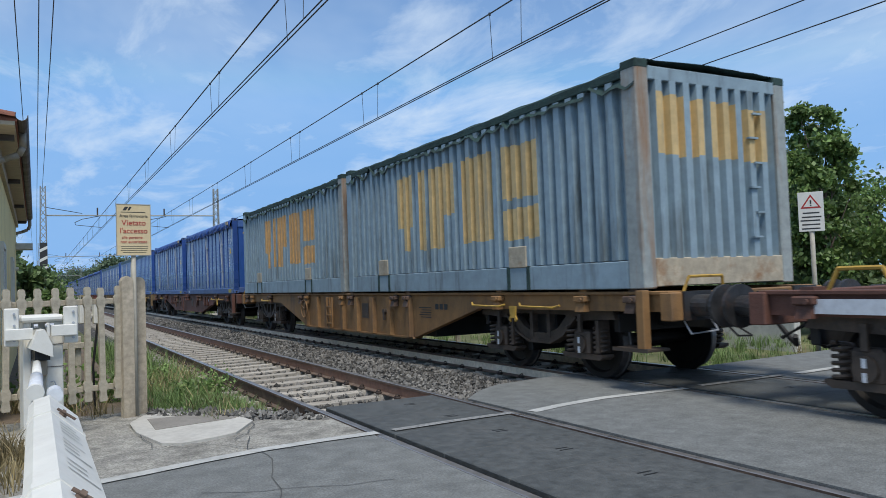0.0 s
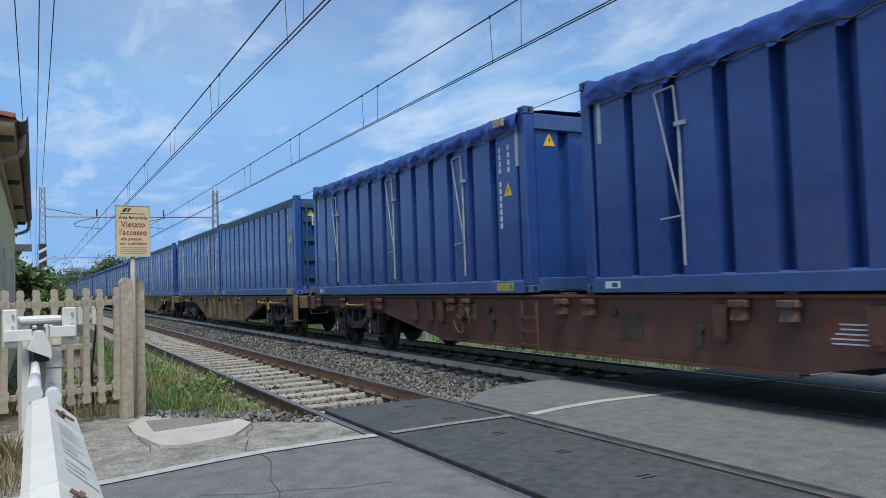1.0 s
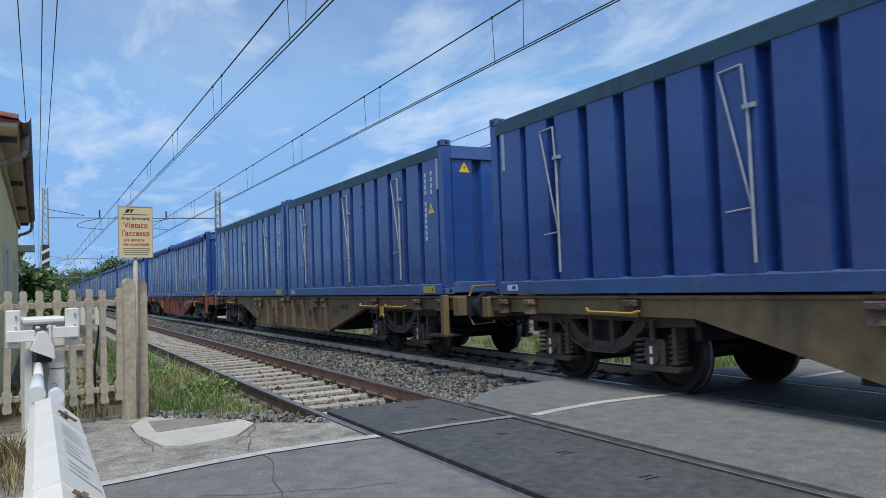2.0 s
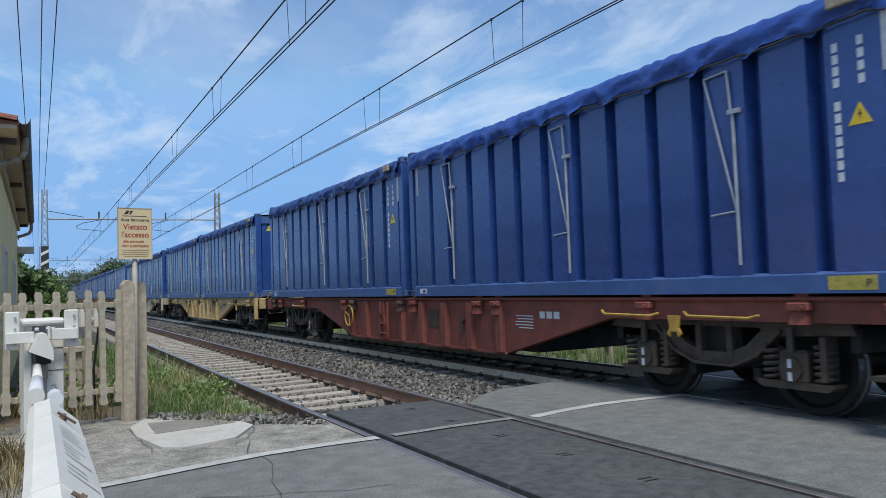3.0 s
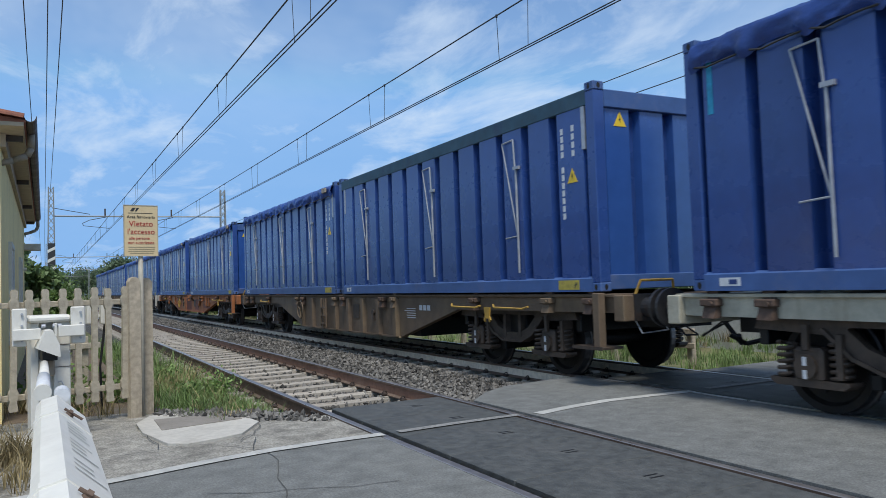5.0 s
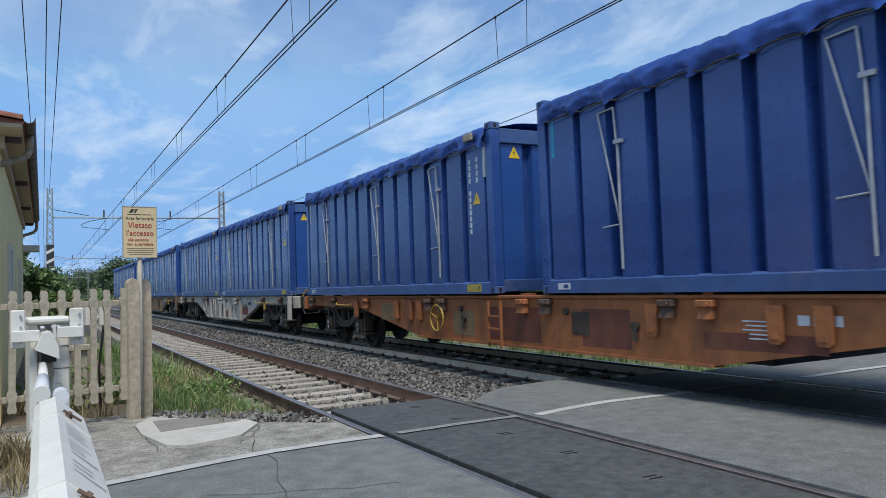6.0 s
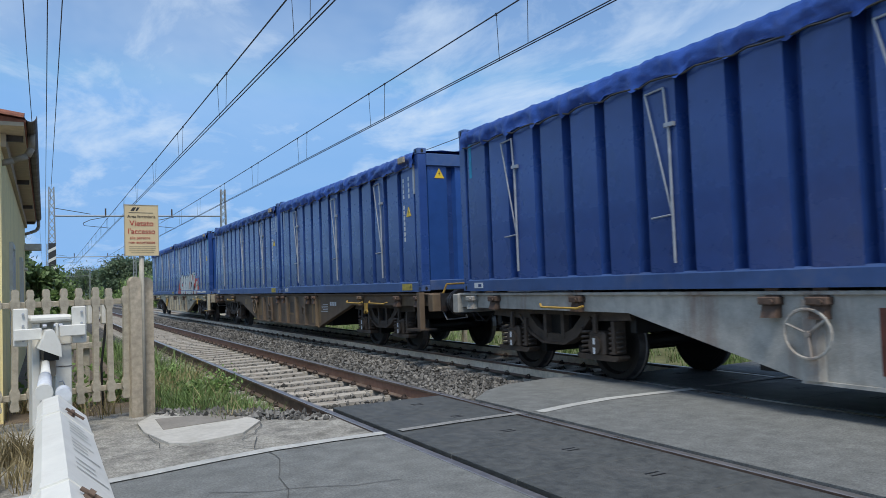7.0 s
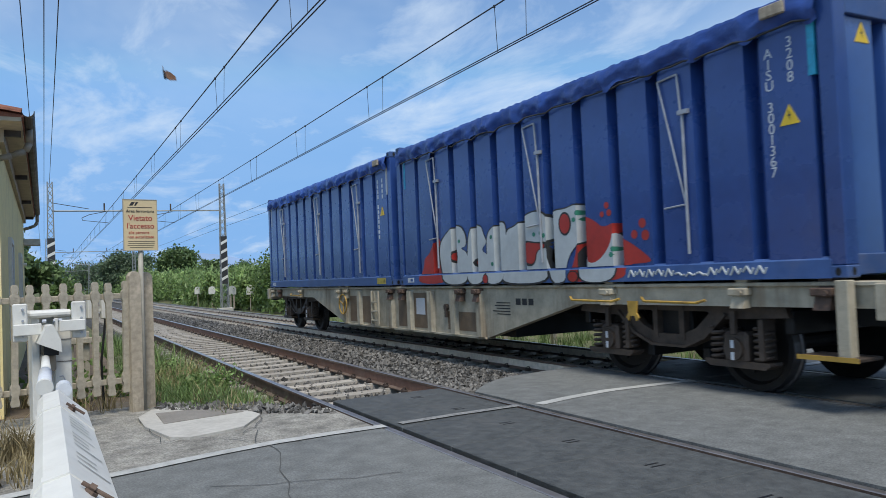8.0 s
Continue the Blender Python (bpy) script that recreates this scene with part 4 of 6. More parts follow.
# ---- overhead line ----
def lattice_mast(at, height, striped):
    mast = thing("catenary_mast", "grey lattice steel mast of the overhead line" + (" with striped foot" if striped else ""), "mast", group="overhead line masts", at=at)
    bm = bmesh.new()
    w0, w1 = 0.22, 0.13
    corner = lambda k, z: Vector(((w0 + (w1 - w0) * z / height) * (1 if k in (0, 3) else -1), (w0 + (w1 - w0) * z / height) * (1 if k < 2 else -1), z))
    for k in range(4):
        cyl(bm, corner(k, -0.6), corner(k, height), 0.035, n=5)
    n = 18
    for j in range(n):
        za, zb = height * j / n, height * (j + 1) / n
        for k in range(4):
            cyl(bm, corner(k, za), corner((k + 1) % 4, zb), 0.018, n=4, caps=False)
            cyl(bm, corner(k, zb), corner((k + 1) % 4, za), 0.014, n=4, caps=False)
    part("lattice", bm, M_MAST, mast)
    if striped:
        for j in range(5):
            z0 = 1.8 + j * 0.58
            for s in (-1, 1):
                bm = bmesh.new()
                prism(bm, [(-0.2, z0), (0.2, z0 + 0.22), (0.2, z0 + 0.40), (-0.2, z0 + 0.18)], "y", s * 0.225 - 0.006, s * 0.225 + 0.006)
                part("white_stripe", bm, M_WHITE, mast)
        bm = bmesh.new()
        for s in (-1, 1):
            box(bm, -0.2, 0.2, s * 0.212 - 0.006, s * 0.212 + 0.006, 1.6, 4.7)
        part("black_board", bm, M_INK, mast)
    bm = bmesh.new()
    box(bm, -0.45, 0.45, -0.45, 0.45, -0.8, 0.05, bevel=0.03)
    part("footing", bm, M_SLAB, mast)
    return mast


def make_catenary():
    ports = [(50.0, True), (105.0, False), (160.0, False), (215.0, False), (-8.0, False)]
    for y, stripes in ports:
        lattice_mast(pose(0.42, y, -0.3), 8.05, stripes)
        lattice_mast(pose(10.38, y, -0.3), 8.15, stripes)
        arm = thing("portal_beam", "slim steel cross beam carrying the overhead wires", "beam", group="overhead line beams")
        bm = bmesh.new()
        z = 6.06
        cyl(bm, (0.5, y, z - 0.04), (10.3, y, z + 0.04), 0.045, n=8)
        part("beam", bm, M_MAST, arm)
        bm = bmesh.new()
        tube(bm, [(0.5, y, z + 0.45), (2.5, y, z + 0.1)], 0.02)
        part("stay", bm, M_WIRE, arm)
        for cx in (NEAR, FAR):
            bm = bmesh.new()
            tube(bm, [(cx - 0.05, y, z), (cx - 0.05, y, z + 0.45)], 0.045, n=8)
            part("insulator", bm, M_DARK, arm)
            bm = bmesh.new()
            tube(bm, [(cx - 1.3, y, z - 0.45), (cx - 0.9, y, z - 0.25), (cx + 0.05, y, z - 0.05)], 0.02)
            tube(bm, [(cx - 1.3, y, z - 0.45), (cx - 1.25, y, z - 0.6), (cx + 0.2, y, z - 0.75)], 0.016)
            part("registration_arm", bm, M_WIRE, arm)
    supports = [-60.0, -8.0, 50.0, 105.0, 160.0, 215.0, 270.0]

    def height(y, at_mast, low):
        for a, b in zip(supports, supports[1:]):
            if a <= y <= b:
                u = (y - a) / (b - a)
                return at_mast - low * 4 * u * (1 - u)
        return at_mast
    for cx, first, pitch, top in ((3.50, 4.64, 5.78, 6.0), (7.13, 4.17, 5.95, 6.07)):
        line = thing("overhead_line", "twin contact wires hung from a messenger cable", "overhead wire", group="overhead lines", kind="structure")
        ys = stations(-50, 240, 2.5)
        bm = bmesh.new()
        tube(bm, [(cx, y, height(y, top, 0.05)) for y in ys], 0.014, n=5)
        part("messenger", bm, M_WIRE, line)
        for dx in (-0.035, 0.035):
            bm = bmesh.new()
            tube(bm, [(cx + dx, y, 5.2) for y in ys], 0.011, n=5)
            part("contact_wire", bm, M_WIRE, line)
        for k in range(40):
            y = first + pitch * (k // 2) + (0.98 if k % 2 else 0)
            bm = bmesh.new()
            zt, zb = height(y, top, 0.05), 5.2
            dx = 0.03 if k % 2 else -0.03
            cyl(bm, (cx, y, zt + 0.015), (cx + dx, y, zb - 0.01), 0.006, n=4)
            part("dropper", bm, M_WIRE, line)
            bm = bmesh.new()
            cyl(bm, (cx, y, zt - 0.03), (cx, y, zt + 0.02), 0.022, n=6)
            part("clamp", bm, M_WIRE, line)
    for x, z in ((0.36, 7.0), (0.11, 7.0), (-0.30, 7.0), (11.1, 5.74), (11.1, 5.26)):
        bm = bmesh.new()
        tube(bm, [(x, y, z - 0.1 + 0.1 * abs(math.cos((y + 8) * math.pi / 58))) for y in stations(-50, 240, 5)], 0.011, n=5)
        single("feeder_wire", bm, M_WIRE, "thin dark feeder cable along the masts", "cable", kind="structure")
    for y, x in ((48.5, 11.69), (52.0, 11.30), (60.0, 11.49), (64.0, 11.13)):
        sig = thing("track_marker", "small white round-topped board on a post", "marker board", group="marker boards by the line", at=pose(x, y, 0))
        bm = bmesh.new()
        prism(bm, [(-0.26, 0.55), (0.26, 0.55), (0.26, 0.95), (0.18, 1.1), (0, 1.16), (-0.18, 1.1), (-0.26, 0.95)], "y", -0.02, 0.02)
        part("board", bm, M_WHITE, sig)
        bm = bmesh.new()
        if y == 52.0:
            box(bm, -0.16, -0.06, 0.02, 0.12, -0.4, 0.6)
            box(bm, 0.06, 0.16, 0.02, 0.12, -0.4, 0.6)
        else:
            cyl(bm, (0, 0.05, -0.5), (0, 0.05, 0.7), 0.035, n=8)
        part("post", bm, M_POST, sig)


# ---- greenery and distance ----
def tree(name, label, at, height, spread, trunk, leaf, size, count, material, seed, clumps=26):
    g = np.random.default_rng(seed)
    ob = thing(name, label, "tree", at=at)
    bm = bmesh.new()
    top = Vector((g.normal(0, 0.1), g.normal(0, 0.1), height * 0.62))
    cyl(bm, (0, 0, -0.5), top * 0.5, trunk, trunk * 0.75, n=9)
    cyl(bm, top * 0.5, top, trunk * 0.75, trunk * 0.35, n=8)
    C = []
    for k in range(clumps):
        a, u = g.uniform(0, 2 * math.pi), g.uniform(0, 1)
        z = height * (0.28 + 0.66 * u)
        r = spread * math.sqrt(max(0.05, 1 - ((u - 0.42) / 0.62) ** 2)) * g.uniform(0.45, 1.0)
        c = np.array([math.cos(a) * r, math.sin(a) * r, z])
        C.append(c)
        if k % 2 == 0:
            s = top * g.uniform(0.45, 1.0)
            cyl(bm, s, Vector(c) * 0.95, trunk * 0.22, trunk * 0.06, n=5)
    part("trunk", bm, M_BARK, ob)
    C = np.array(C)
    idx = g.integers(0, len(C), count)
    rad = g.uniform(0.5, 1.15, len(C)) * spread * (0.36 if len(C) < 60 else 0.24)
    d = g.normal(size=(count, 3))
    d /= np.linalg.norm(d, axis=1)[:, None]
    p = C[idx] + g.normal(size=(count, 3)) * (rad[idx] * 0.62)[:, None] * np.array([1, 1, 0.8])
    part("crown", leaves("crown", p, size, material, g), None, ob)
    return ob


def hedge(name, label, box_list, size, material, seed, up=0.4, long=1.6):
    g = np.random.default_rng(seed)
    P = []
    for (x0, x1, y0, y1, h, n) in box_list:
        m = max(3, int((y1 - y0) * (x1 - x0) / 2.5))
        c = np.stack([g.uniform(x0, x1, m), g.uniform(y0, y1, m), h * g.uniform(0.35, 0.95, m)], 1)
        idx = g.integers(0, m, n)
        d = g.normal(size=(n, 3))
        d /= np.linalg.norm(d, axis=1)[:, None]
        p = c[idx] + g.normal(size=(n, 3)) * h * 0.2
        p[:, 2] = np.abs(p[:, 2]) - 0.45
        P.append(p)
    ob = new(name, leaves(name, np.concatenate(P), size, material, g, up=up, long=long))
    return tagged(ob, label, "bushes", kind="stuff")


def make_green():
    # beyond the far track, left of the road
    hedge("reed_hedge", "tall green reeds and bushes along the far side of the line", [(11.9, 15.4, 48.7, 73.7, 2.18, 34000), (12.5, 17.6, 73.8, 115.6, 2.69, 26000), (13.3, 19.9, 115.7, 241.5, 3.66, 22000)], 0.13, M_LEAF_LIGHT, 11, up=1.2, long=3.2)
    hedge("bushes", "rounded green bushes beside the track", [(11.9, 16.2, 35.3, 49.8, 2.67, 34000), (11.3, 13.5, 46.5, 63.2, 1.41, 12000), (11.7, 13.8, 63.2, 126.1, 1.82, 14000)], 0.11, M_LEAF, 12)
    hedge("bushes", "low yellow-green scrub by the line", [(11.1, 12.3, 38.1, 115.6, 1.01, 6000), (11.3, 12.4, 115.6, 252.0, 1.92, 4000)], 0.16, M_GRASS, 15, up=1.0, long=2.0)
    for k, (x, y, h, s, c) in enumerate(((19.5, 131, 7.6, 3.2, 9000), (25.8, 135, 5.9, 2.1, 5000), (23.6, 147, 5.7, 0.9, 2500), (13.8, 158, 8.4, 3.8, 9000), (17.1, 168, 8.1, 3.8, 8000), (11.2, 241, 8.8, 5.7, 7000), (6.5, 262, 8.2, 5.7, 6000), (14.6, 257, 8.8, 4.8, 6000), (31.9, 137, 5.4, 2.8, 5000), (42.1, 140, 6.9, 4.8, 5000), (-7.7, 247, 8.5, 7.6, 5000), (-0.7, 275, 8.0, 6.6, 5000), (49.4, 128, 6.1, 4.3, 4000), (58.8, 137, 6.7, 5.7, 4000))):
        tree("distant_tree", "broad dark green tree in the distance", pose(x, y, -0.5), h, s, 0.25, 1, 0.34, c, M_LEAF_FAR if y > 140 else M_LEAF_DARK, 30 + k, 44)
    # behind the house
    tree("garden_tree", "dark leafy tree behind the crossing house", pose(-0.91, 29.0, -0.1), 3.1, 1.15, 0.12, 1, 0.16, 6000, M_LEAF_DARK, 51)
    hedge("garden_bushes", "bright green garden bushes behind the fence", [(-0.8, 0.7, 34.7, 42.0, 1.96, 14000), (-5.8, -1.3, 27.4, 35.7, 2.26, 6000), (-2.5, -0.2, 63.0, 115.5, 2.68, 7000)], 0.10, M_LEAF, 17)
    hedge("verge_weeds", "low leafy green weeds among the verge grass", [(1.3, 1.8, 8.6, 10.0, 0.50, 1500), (1.2, 2.0, 9.9, 12.7, 0.54, 2000)], 0.03, M_GRASS, 21)
    hedge("yard_weeds", "straggly weeds in the yard", [(-0.4, 1.0, 9.9, 11.9, 0.81, 900)], 0.05, M_LEAF, 19)
    # beyond the far track, right of the road
    tree("roadside_tree", "tall leafy green tree by the road", pose(16.4, 11.4, -0.3), 5.75, 0.95, 0.12, 1, 0.085, 20000, M_LEAF, 61, 80)
    tree("roadside_tree", "bushy tree with thin twigs by the road", pose(20.0, 11.9, -0.3), 4.0, 2.4, 0.12, 1, 0.09, 11000, M_LEAF, 62, 90)
    tree("roadside_tree", "leafy green tree by the road", pose(19.4, 8.6, -0.3), 3.7, 2.0, 0.12, 1, 0.09, 9000, M_LEAF, 63, 90)
    tree("roadside_tree", "tall leafy green tree by the road", pose(23.2, 17.8, -0.3), 4.8, 2.9, 0.14, 1, 0.16, 13000, M_LEAF, 64, 40)
    hedge("roadside_bushes", "dense dark green bushes behind the far verge", [(16.0, 21.8, 6.7, 18.9, 1.45, 16000), (16.0, 26.6, 19.5, 44.6, 2.40, 14000)], 0.13, M_LEAF_DARK, 18)
    # low white walls on the far verge
    for y0, y1, x, h in ((10.3, 14.6, 13.8, 0.72), (5.5, 7.8, 15.6, 0.6), (15.8, 24, 13.95, 0.7)):
        bm = bmesh.new()
        box(bm, x, x + 0.2, y0, y1, -0.5, h, bevel=0.02)
        box(bm, x - 0.05, x + 0.25, y0 - 0.03, y1 + 0.03, h, h + 0.06, bevel=0.01)
        single("garden_wall", bm, M_WALLWHITE, "low white rendered garden wall across the line", "wall", group="garden walls")
    far_fence = thing("far_guard_rail", "pale concrete guard rail on the far verge", "guard rail")
    for k in range(8):
        bm = bmesh.new()
        box(bm, 10.3, 10.42, 9.95 + k * 2.1, 10.07 + k * 2.1, -0.6, 0.35, bevel=0.01)
        part("post", bm, M_POST, far_fence)
    for z in (0.05, 0.3):
        bm = bmesh.new()
        box(bm, 10.26, 10.30, 9.85, 24.9, z - 0.05, z + 0.05, bevel=0.008)
        part("rail", bm, M_POST, far_fence)
    # far bridge and ridge
    bridge = thing("distant_bridge", "pale flat road bridge far beyond the trees", "bridge")
    bm = bmesh.new()
    box(bm, 31, 95, 178, 184, 3.6, 4.1)
    part("deck", bm, M_WALLWHITE, bridge)
    for x in (45, 60, 75, 90):
        bm = bmesh.new()
        box(bm, x, x + 1.2, 179, 183, -1, 3.6)
        part("pier", bm, M_WALLWHITE, bridge)
    bm = bmesh.new()
    g = random.Random(3)
    xs = [-700 + k * 60 for k in range(70)]
    hs = [125 + 60 * noise.noise(Vector((x * 0.0016, 3.3, 0))) + 25 * noise.noise(Vector((x * 0.006, 1.3, 0))) for x in xs]
    hs = [h * min(1, max(0.15, (x + 400) / 900)) for x, h in zip(xs, hs)]
    lo = [bm.verts.new((x, 3200, -30)) for x in xs]
    mid = [bm.verts.new((x, 3300, h * 0.6)) for x, h in zip(xs, hs)]
    hi = [bm.verts.new((x, 3400, h)) for x, h in zip(xs, hs)]
    for k in range(len(xs) - 1):
        bm.faces.new((lo[k], lo[k + 1], mid[k + 1], mid[k]))
        bm.faces.new((mid[k], mid[k + 1], hi[k + 1], hi[k]))
    single("backdrop_ridge", bm, M_HILL, "hazy blue mountain ridge on the horizon", "mountains", kind="structure", smooth=True)

# ---- the train: container length CL, its underside lies DECK above the rails ----
CL, CW, CH, DECK = 9.20, 1.30, 2.80, 1.155
TRUE = (0.973, 0.9785, 0.929)    # drawn containers are brought to 2.53 x 9.00 x 2.60 m
LOW = 0.934                      # drawn underframes are brought down to the deck
SPEED = 27.79
def casting(bm):
    box(bm, -0.09, 0.09, -0.09, 0.09, -0.06, 0.06, bevel=0.012)
    for s in (-1, 1):
        prism(bm, [(math.cos(a) * 0.028, math.sin(a) * 0.04) for a in [k * math.pi / 5 for k in range(10)]], "x", s * 0.0905, s * 0.0915, mat=1)
        prism(bm, [(math.cos(a) * 0.028, math.sin(a) * 0.04) for a in [k * math.pi / 5 for k in range(10)]], "y", s * 0.0905, s * 0.0915, mat=1)


def side_panel(bm, half):
    # pressed outward panel between two grooves, at x = 0, standing out to -x
    prism(bm, [(0.06, -half - 0.03), (-0.105, -half), (-0.105, half), (0.06, half + 0.03)], "z", 0.19, 2.52)


def triangle_plate(bm):
    prism(bm, [(-0.105, 0), (0.105, 0), (0, 0.20)], "x", -0.004, 0.0)
    prism(bm, [(-0.012, 0.045), (0.02, 0.10), (0.0, 0.10), (0.012, 0.15), (-0.02, 0.085), (0.0, 0.085)], "x", -0.006, -0.004, mat=1)


def door_bars(bm, kind):
    x = -0.012
    tube(bm, [(x, 0.19, 2.33), (x, -0.10, 2.35), (x, -0.13, 1.92), (x, -0.19, 1.90)], 0.013, n=6)
    tube(bm, [(x, -0.15, 1.90), (x, -0.16, 0.30)], 0.017, n=6)
    tube(bm, [(x, 0.19, 2.33), (x, -0.15, 0.85)], 0.011, n=6)
    tube(bm, [(x, 0.17, 0.84), (x, -0.15, 0.86)], 0.011, n=6)
    box(bm, x - 0.02, x + 0.02, -0.24, -0.10, 1.88, 1.93)


def tarp_mesh(seed):
    """Tarpaulin over an uneven load; its creased skirt hangs outside the top rails, gathered at each lashing."""
    bm = bmesh.new()
    nx, ny = 30, 190
    g = random.Random(seed)
    off = g.uniform(0, 50)
    rows = []
    for j in range(ny + 1):
        y = 0.14 + (CL - 0.28) * j / ny
        row = []
        gather = (0.5 + 0.5 * math.cos((y - 0.88) * 2 * math.pi / 0.68)) ** 5
        fold = abs(noise.noise(Vector((y * 5.5 + off, 2.0, off)))) ** 0.7
        for i in range(nx + 1):
            u = -1 + 2 * i / nx
            a = abs(u)
            s = 1 if u > 0 else -1
            fine = noise.noise(Vector((y * 9 + off + u * 3, u * 6, off)))
            if a < 0.6:
                x = u / 0.6 * 1.29
                hump = 0.13 * (1 - (a / 0.6) ** 2) * (0.7 + 0.7 * noise.noise(Vector((y * 0.45 + off, 0, off))))
                z = 2.735 + hump + 0.03 * fine
            else:
                q = (a - 0.6) / 0.4
                drop = 0.25 + 0.09 * gather + 0.04 * noise.noise(Vector((y * 1.3, off, 2)))
                crease = noise.noise(Vector((y * 3.1 + q * 2.2 * s + off, q * 2.5, off))) * 0.05 + noise.noise(Vector((y * 10.5 - q * 4 + off, q * 5, off))) * 0.04
                x = s * (1.312 + 0.045 * math.sin(math.pi * min(1, q * 1.1)) * (0.4 + fold) + 0.045 * gather * q + crease * (0.35 + 0.8 * q))
                z = 2.735 - drop * q + 0.02 * fine * (1 - q)
            row.append(bm.verts.new((x, y, z)))
        rows.append(row)
    for a, b in zip(rows, rows[1:]):
        for i in range(nx):
            bm.faces.new((a[i], a[i + 1], b[i + 1], b[i]))
    return mesh_of("tarpaulin", bm, M_TARP, smooth=True)


def blue_container(kind, seed, marking=None, end="plain", sprayed=False):
    """An open-topped bulk container; kind is 'tarp' or 'bare'."""
    lab = {"tarp": "blue ribbed open-top bulk container under a lashed blue tarpaulin", "bare": "dark blue ribbed open-top bulk container with a dull green top rail"}[kind]
    if end == "green":
        lab = "blue ribbed bulk container with a dark green framed end"
    ob = thing("bulk_container", lab, "container", group="containers on the train")

    def body(bm):
        box(bm, -CW + 0.18, CW - 0.18, 0.16, CL - 0.16, 0.12, 2.55)
    part("body", shared("body", body, M_BLUE), None, ob)
    for s in (-1, 1):
        turn = 0 if s < 0 else 180
        def rail(bm):
            prism(bm, [(-CW, 0.0), (-CW, 0.175), (-CW + 0.03, 0.205), (-CW + 0.19, 0.205), (-CW + 0.19, 0)], "y", 0.15, CL - 0.15)
        part("bottom_rail", shared("bottom_rail", rail, M_BLUE_RAIL), None, ob, at=pose(0, 0 if s < 0 else CL, 0, 0, 0, turn))
        def trail(bm):
            box(bm, -CW + 0.005, -CW + 0.19, 0.15, CL - 0.15, 2.50, 2.72 if kind == "bare" else 2.64, bevel=0.01)
        part("top_rail", shared("top_rail_" + kind, trail, M_GREENTOP if kind == "bare" else M_BLUE), None, ob, at=pose(0, 0 if s < 0 else CL, 0, 0, 0, turn))
        for k in range(11):
            part("side_panel", shared("side_panel", lambda bm: side_panel(bm, 0.245), M_BLUE), None, ob, at=pose(s * (CW - 0.12), 1.22 + 0.68 * k, 0, 0, 0, turn))
        for y in (0.52, 8.68):
            part("side_panel", shared("end_side_panel", lambda bm: side_panel(bm, 0.27), M_BLUE), None, ob, at=pose(s * (CW - 0.12), y, 0, 0, 0, turn))
    for ex, ey in ((-1, 0), (1, 0), (-1, 1), (1, 1)):
        y = 0.09 if ey == 0 else CL - 0.09
        def post(bm):
            box(bm, -0.085, 0.085, -0.085, 0.085, 0.12, CH - 0.12, bevel=0.01)
        part("corner_post", shared("corner_post", post, M_BLUE), None, ob, at=pose(ex * (CW - 0.09), y, 0))
        for z in (0.06, CH - 0.06):
            part("corner_casting", shared("corner_casting", casting, M_BLUE_RAIL, M_BLACK), None, ob, at=pose(ex * (CW - 0.09), y, z))
    for ey, turn in ((0, 0), (CL, 180)):
        def header(bm):
            box(bm, -CW + 0.18, CW - 0.18, 0.01, 0.17, CH - 0.34, CH - 0.10, bevel=0.01)
        def footer(bm):
            box(bm, -CW + 0.18, CW - 0.18, 0.02, 0.16, 0.02, 0.22, bevel=0.01)
        part("end_header", shared("end_header", header, M_BLUE_RAIL), None, ob, at=pose(0, ey, 0, 0, 0, turn))
        part("end_sill", shared("end_sill", footer, M_BLUE_RAIL), None, ob, at=pose(0, ey, 0, 0, 0, turn))
        def endwall(bm):
            box(bm, -CW + 0.17, CW - 0.17, 0.155, 0.18, 0.18, CH - 0.25)
        part("end_wall", shared("end_wall", endwall, M_BLUE), None, ob, at=pose(0, ey, 0, 0, 0, turn))
        for k in range(4):
            def endrib(bm):
                prism(bm, [(-0.235, 0.156), (-0.20, 0.05), (0.20, 0.05), (0.235, 0.156)], "z", 0.2, CH - 0.33)
            part("end_panel", shared("end_panel", endrib, M_BLUE_END), None, ob, at=pose((-0.885 + 0.59 * k) * (1 if ey == 0 else -1), ey, 0, 0, 0, turn))
    if kind == "tarp":
        key = f"tarp{seed % 4}"
        if key not in SHARED:
            SHARED[key] = tarp_mesh(seed % 4)
        part("tarpaulin", SHARED[key], None, ob, "creased blue tarpaulin")
        def rope(bm):
            pts = []
            for k in range(54):
                y = 0.2 + (CL - 0.4) * k / 53
                pts.append((-CW - 0.045, y, 2.455 - 0.03 * (k % 4 == 0) + 0.01 * math.sin(k * 1.7)))
            tube(bm, pts, 0.012, n=5)
        part("lashing_rope", shared("lashing_rope", rope, M_INK), None, ob)
        part("lashing_rope", shared("lashing_rope", rope, M_INK), None, ob, at=pose(0, CL, 0, 0, 0, 180))
        def tag(bm):
            box(bm, -CW - 0.105, -CW - 0.06, 0.42, 0.68, 2.57, 2.69, bevel=0.01)
        part("tarp_label", shared("tarp_label", tag, M_POST), None, ob, "pale torn label")
    else:
        def load(bm):
            rows = []
            for j in range(41):
                y = 0.2 + (CL - 0.4) * j / 40
                rows.append([bm.verts.new((x, y, 2.58 + 0.16 * (1 - (x / 1.1) ** 2) + 0.10 * noise.noise(Vector((x * 2, y * 1.4, 5))))) for x in [-1.1 + 0.22 * i for i in range(11)]])
            for a, b in zip(rows, rows[1:]):
                for i in range(10):
                    bm.faces.new((a[i], a[i + 1], b[i + 1], b[i]))
        part("load_net", shared("load_net", load, M_GREENNET), None, ob, "dark green net over the load")
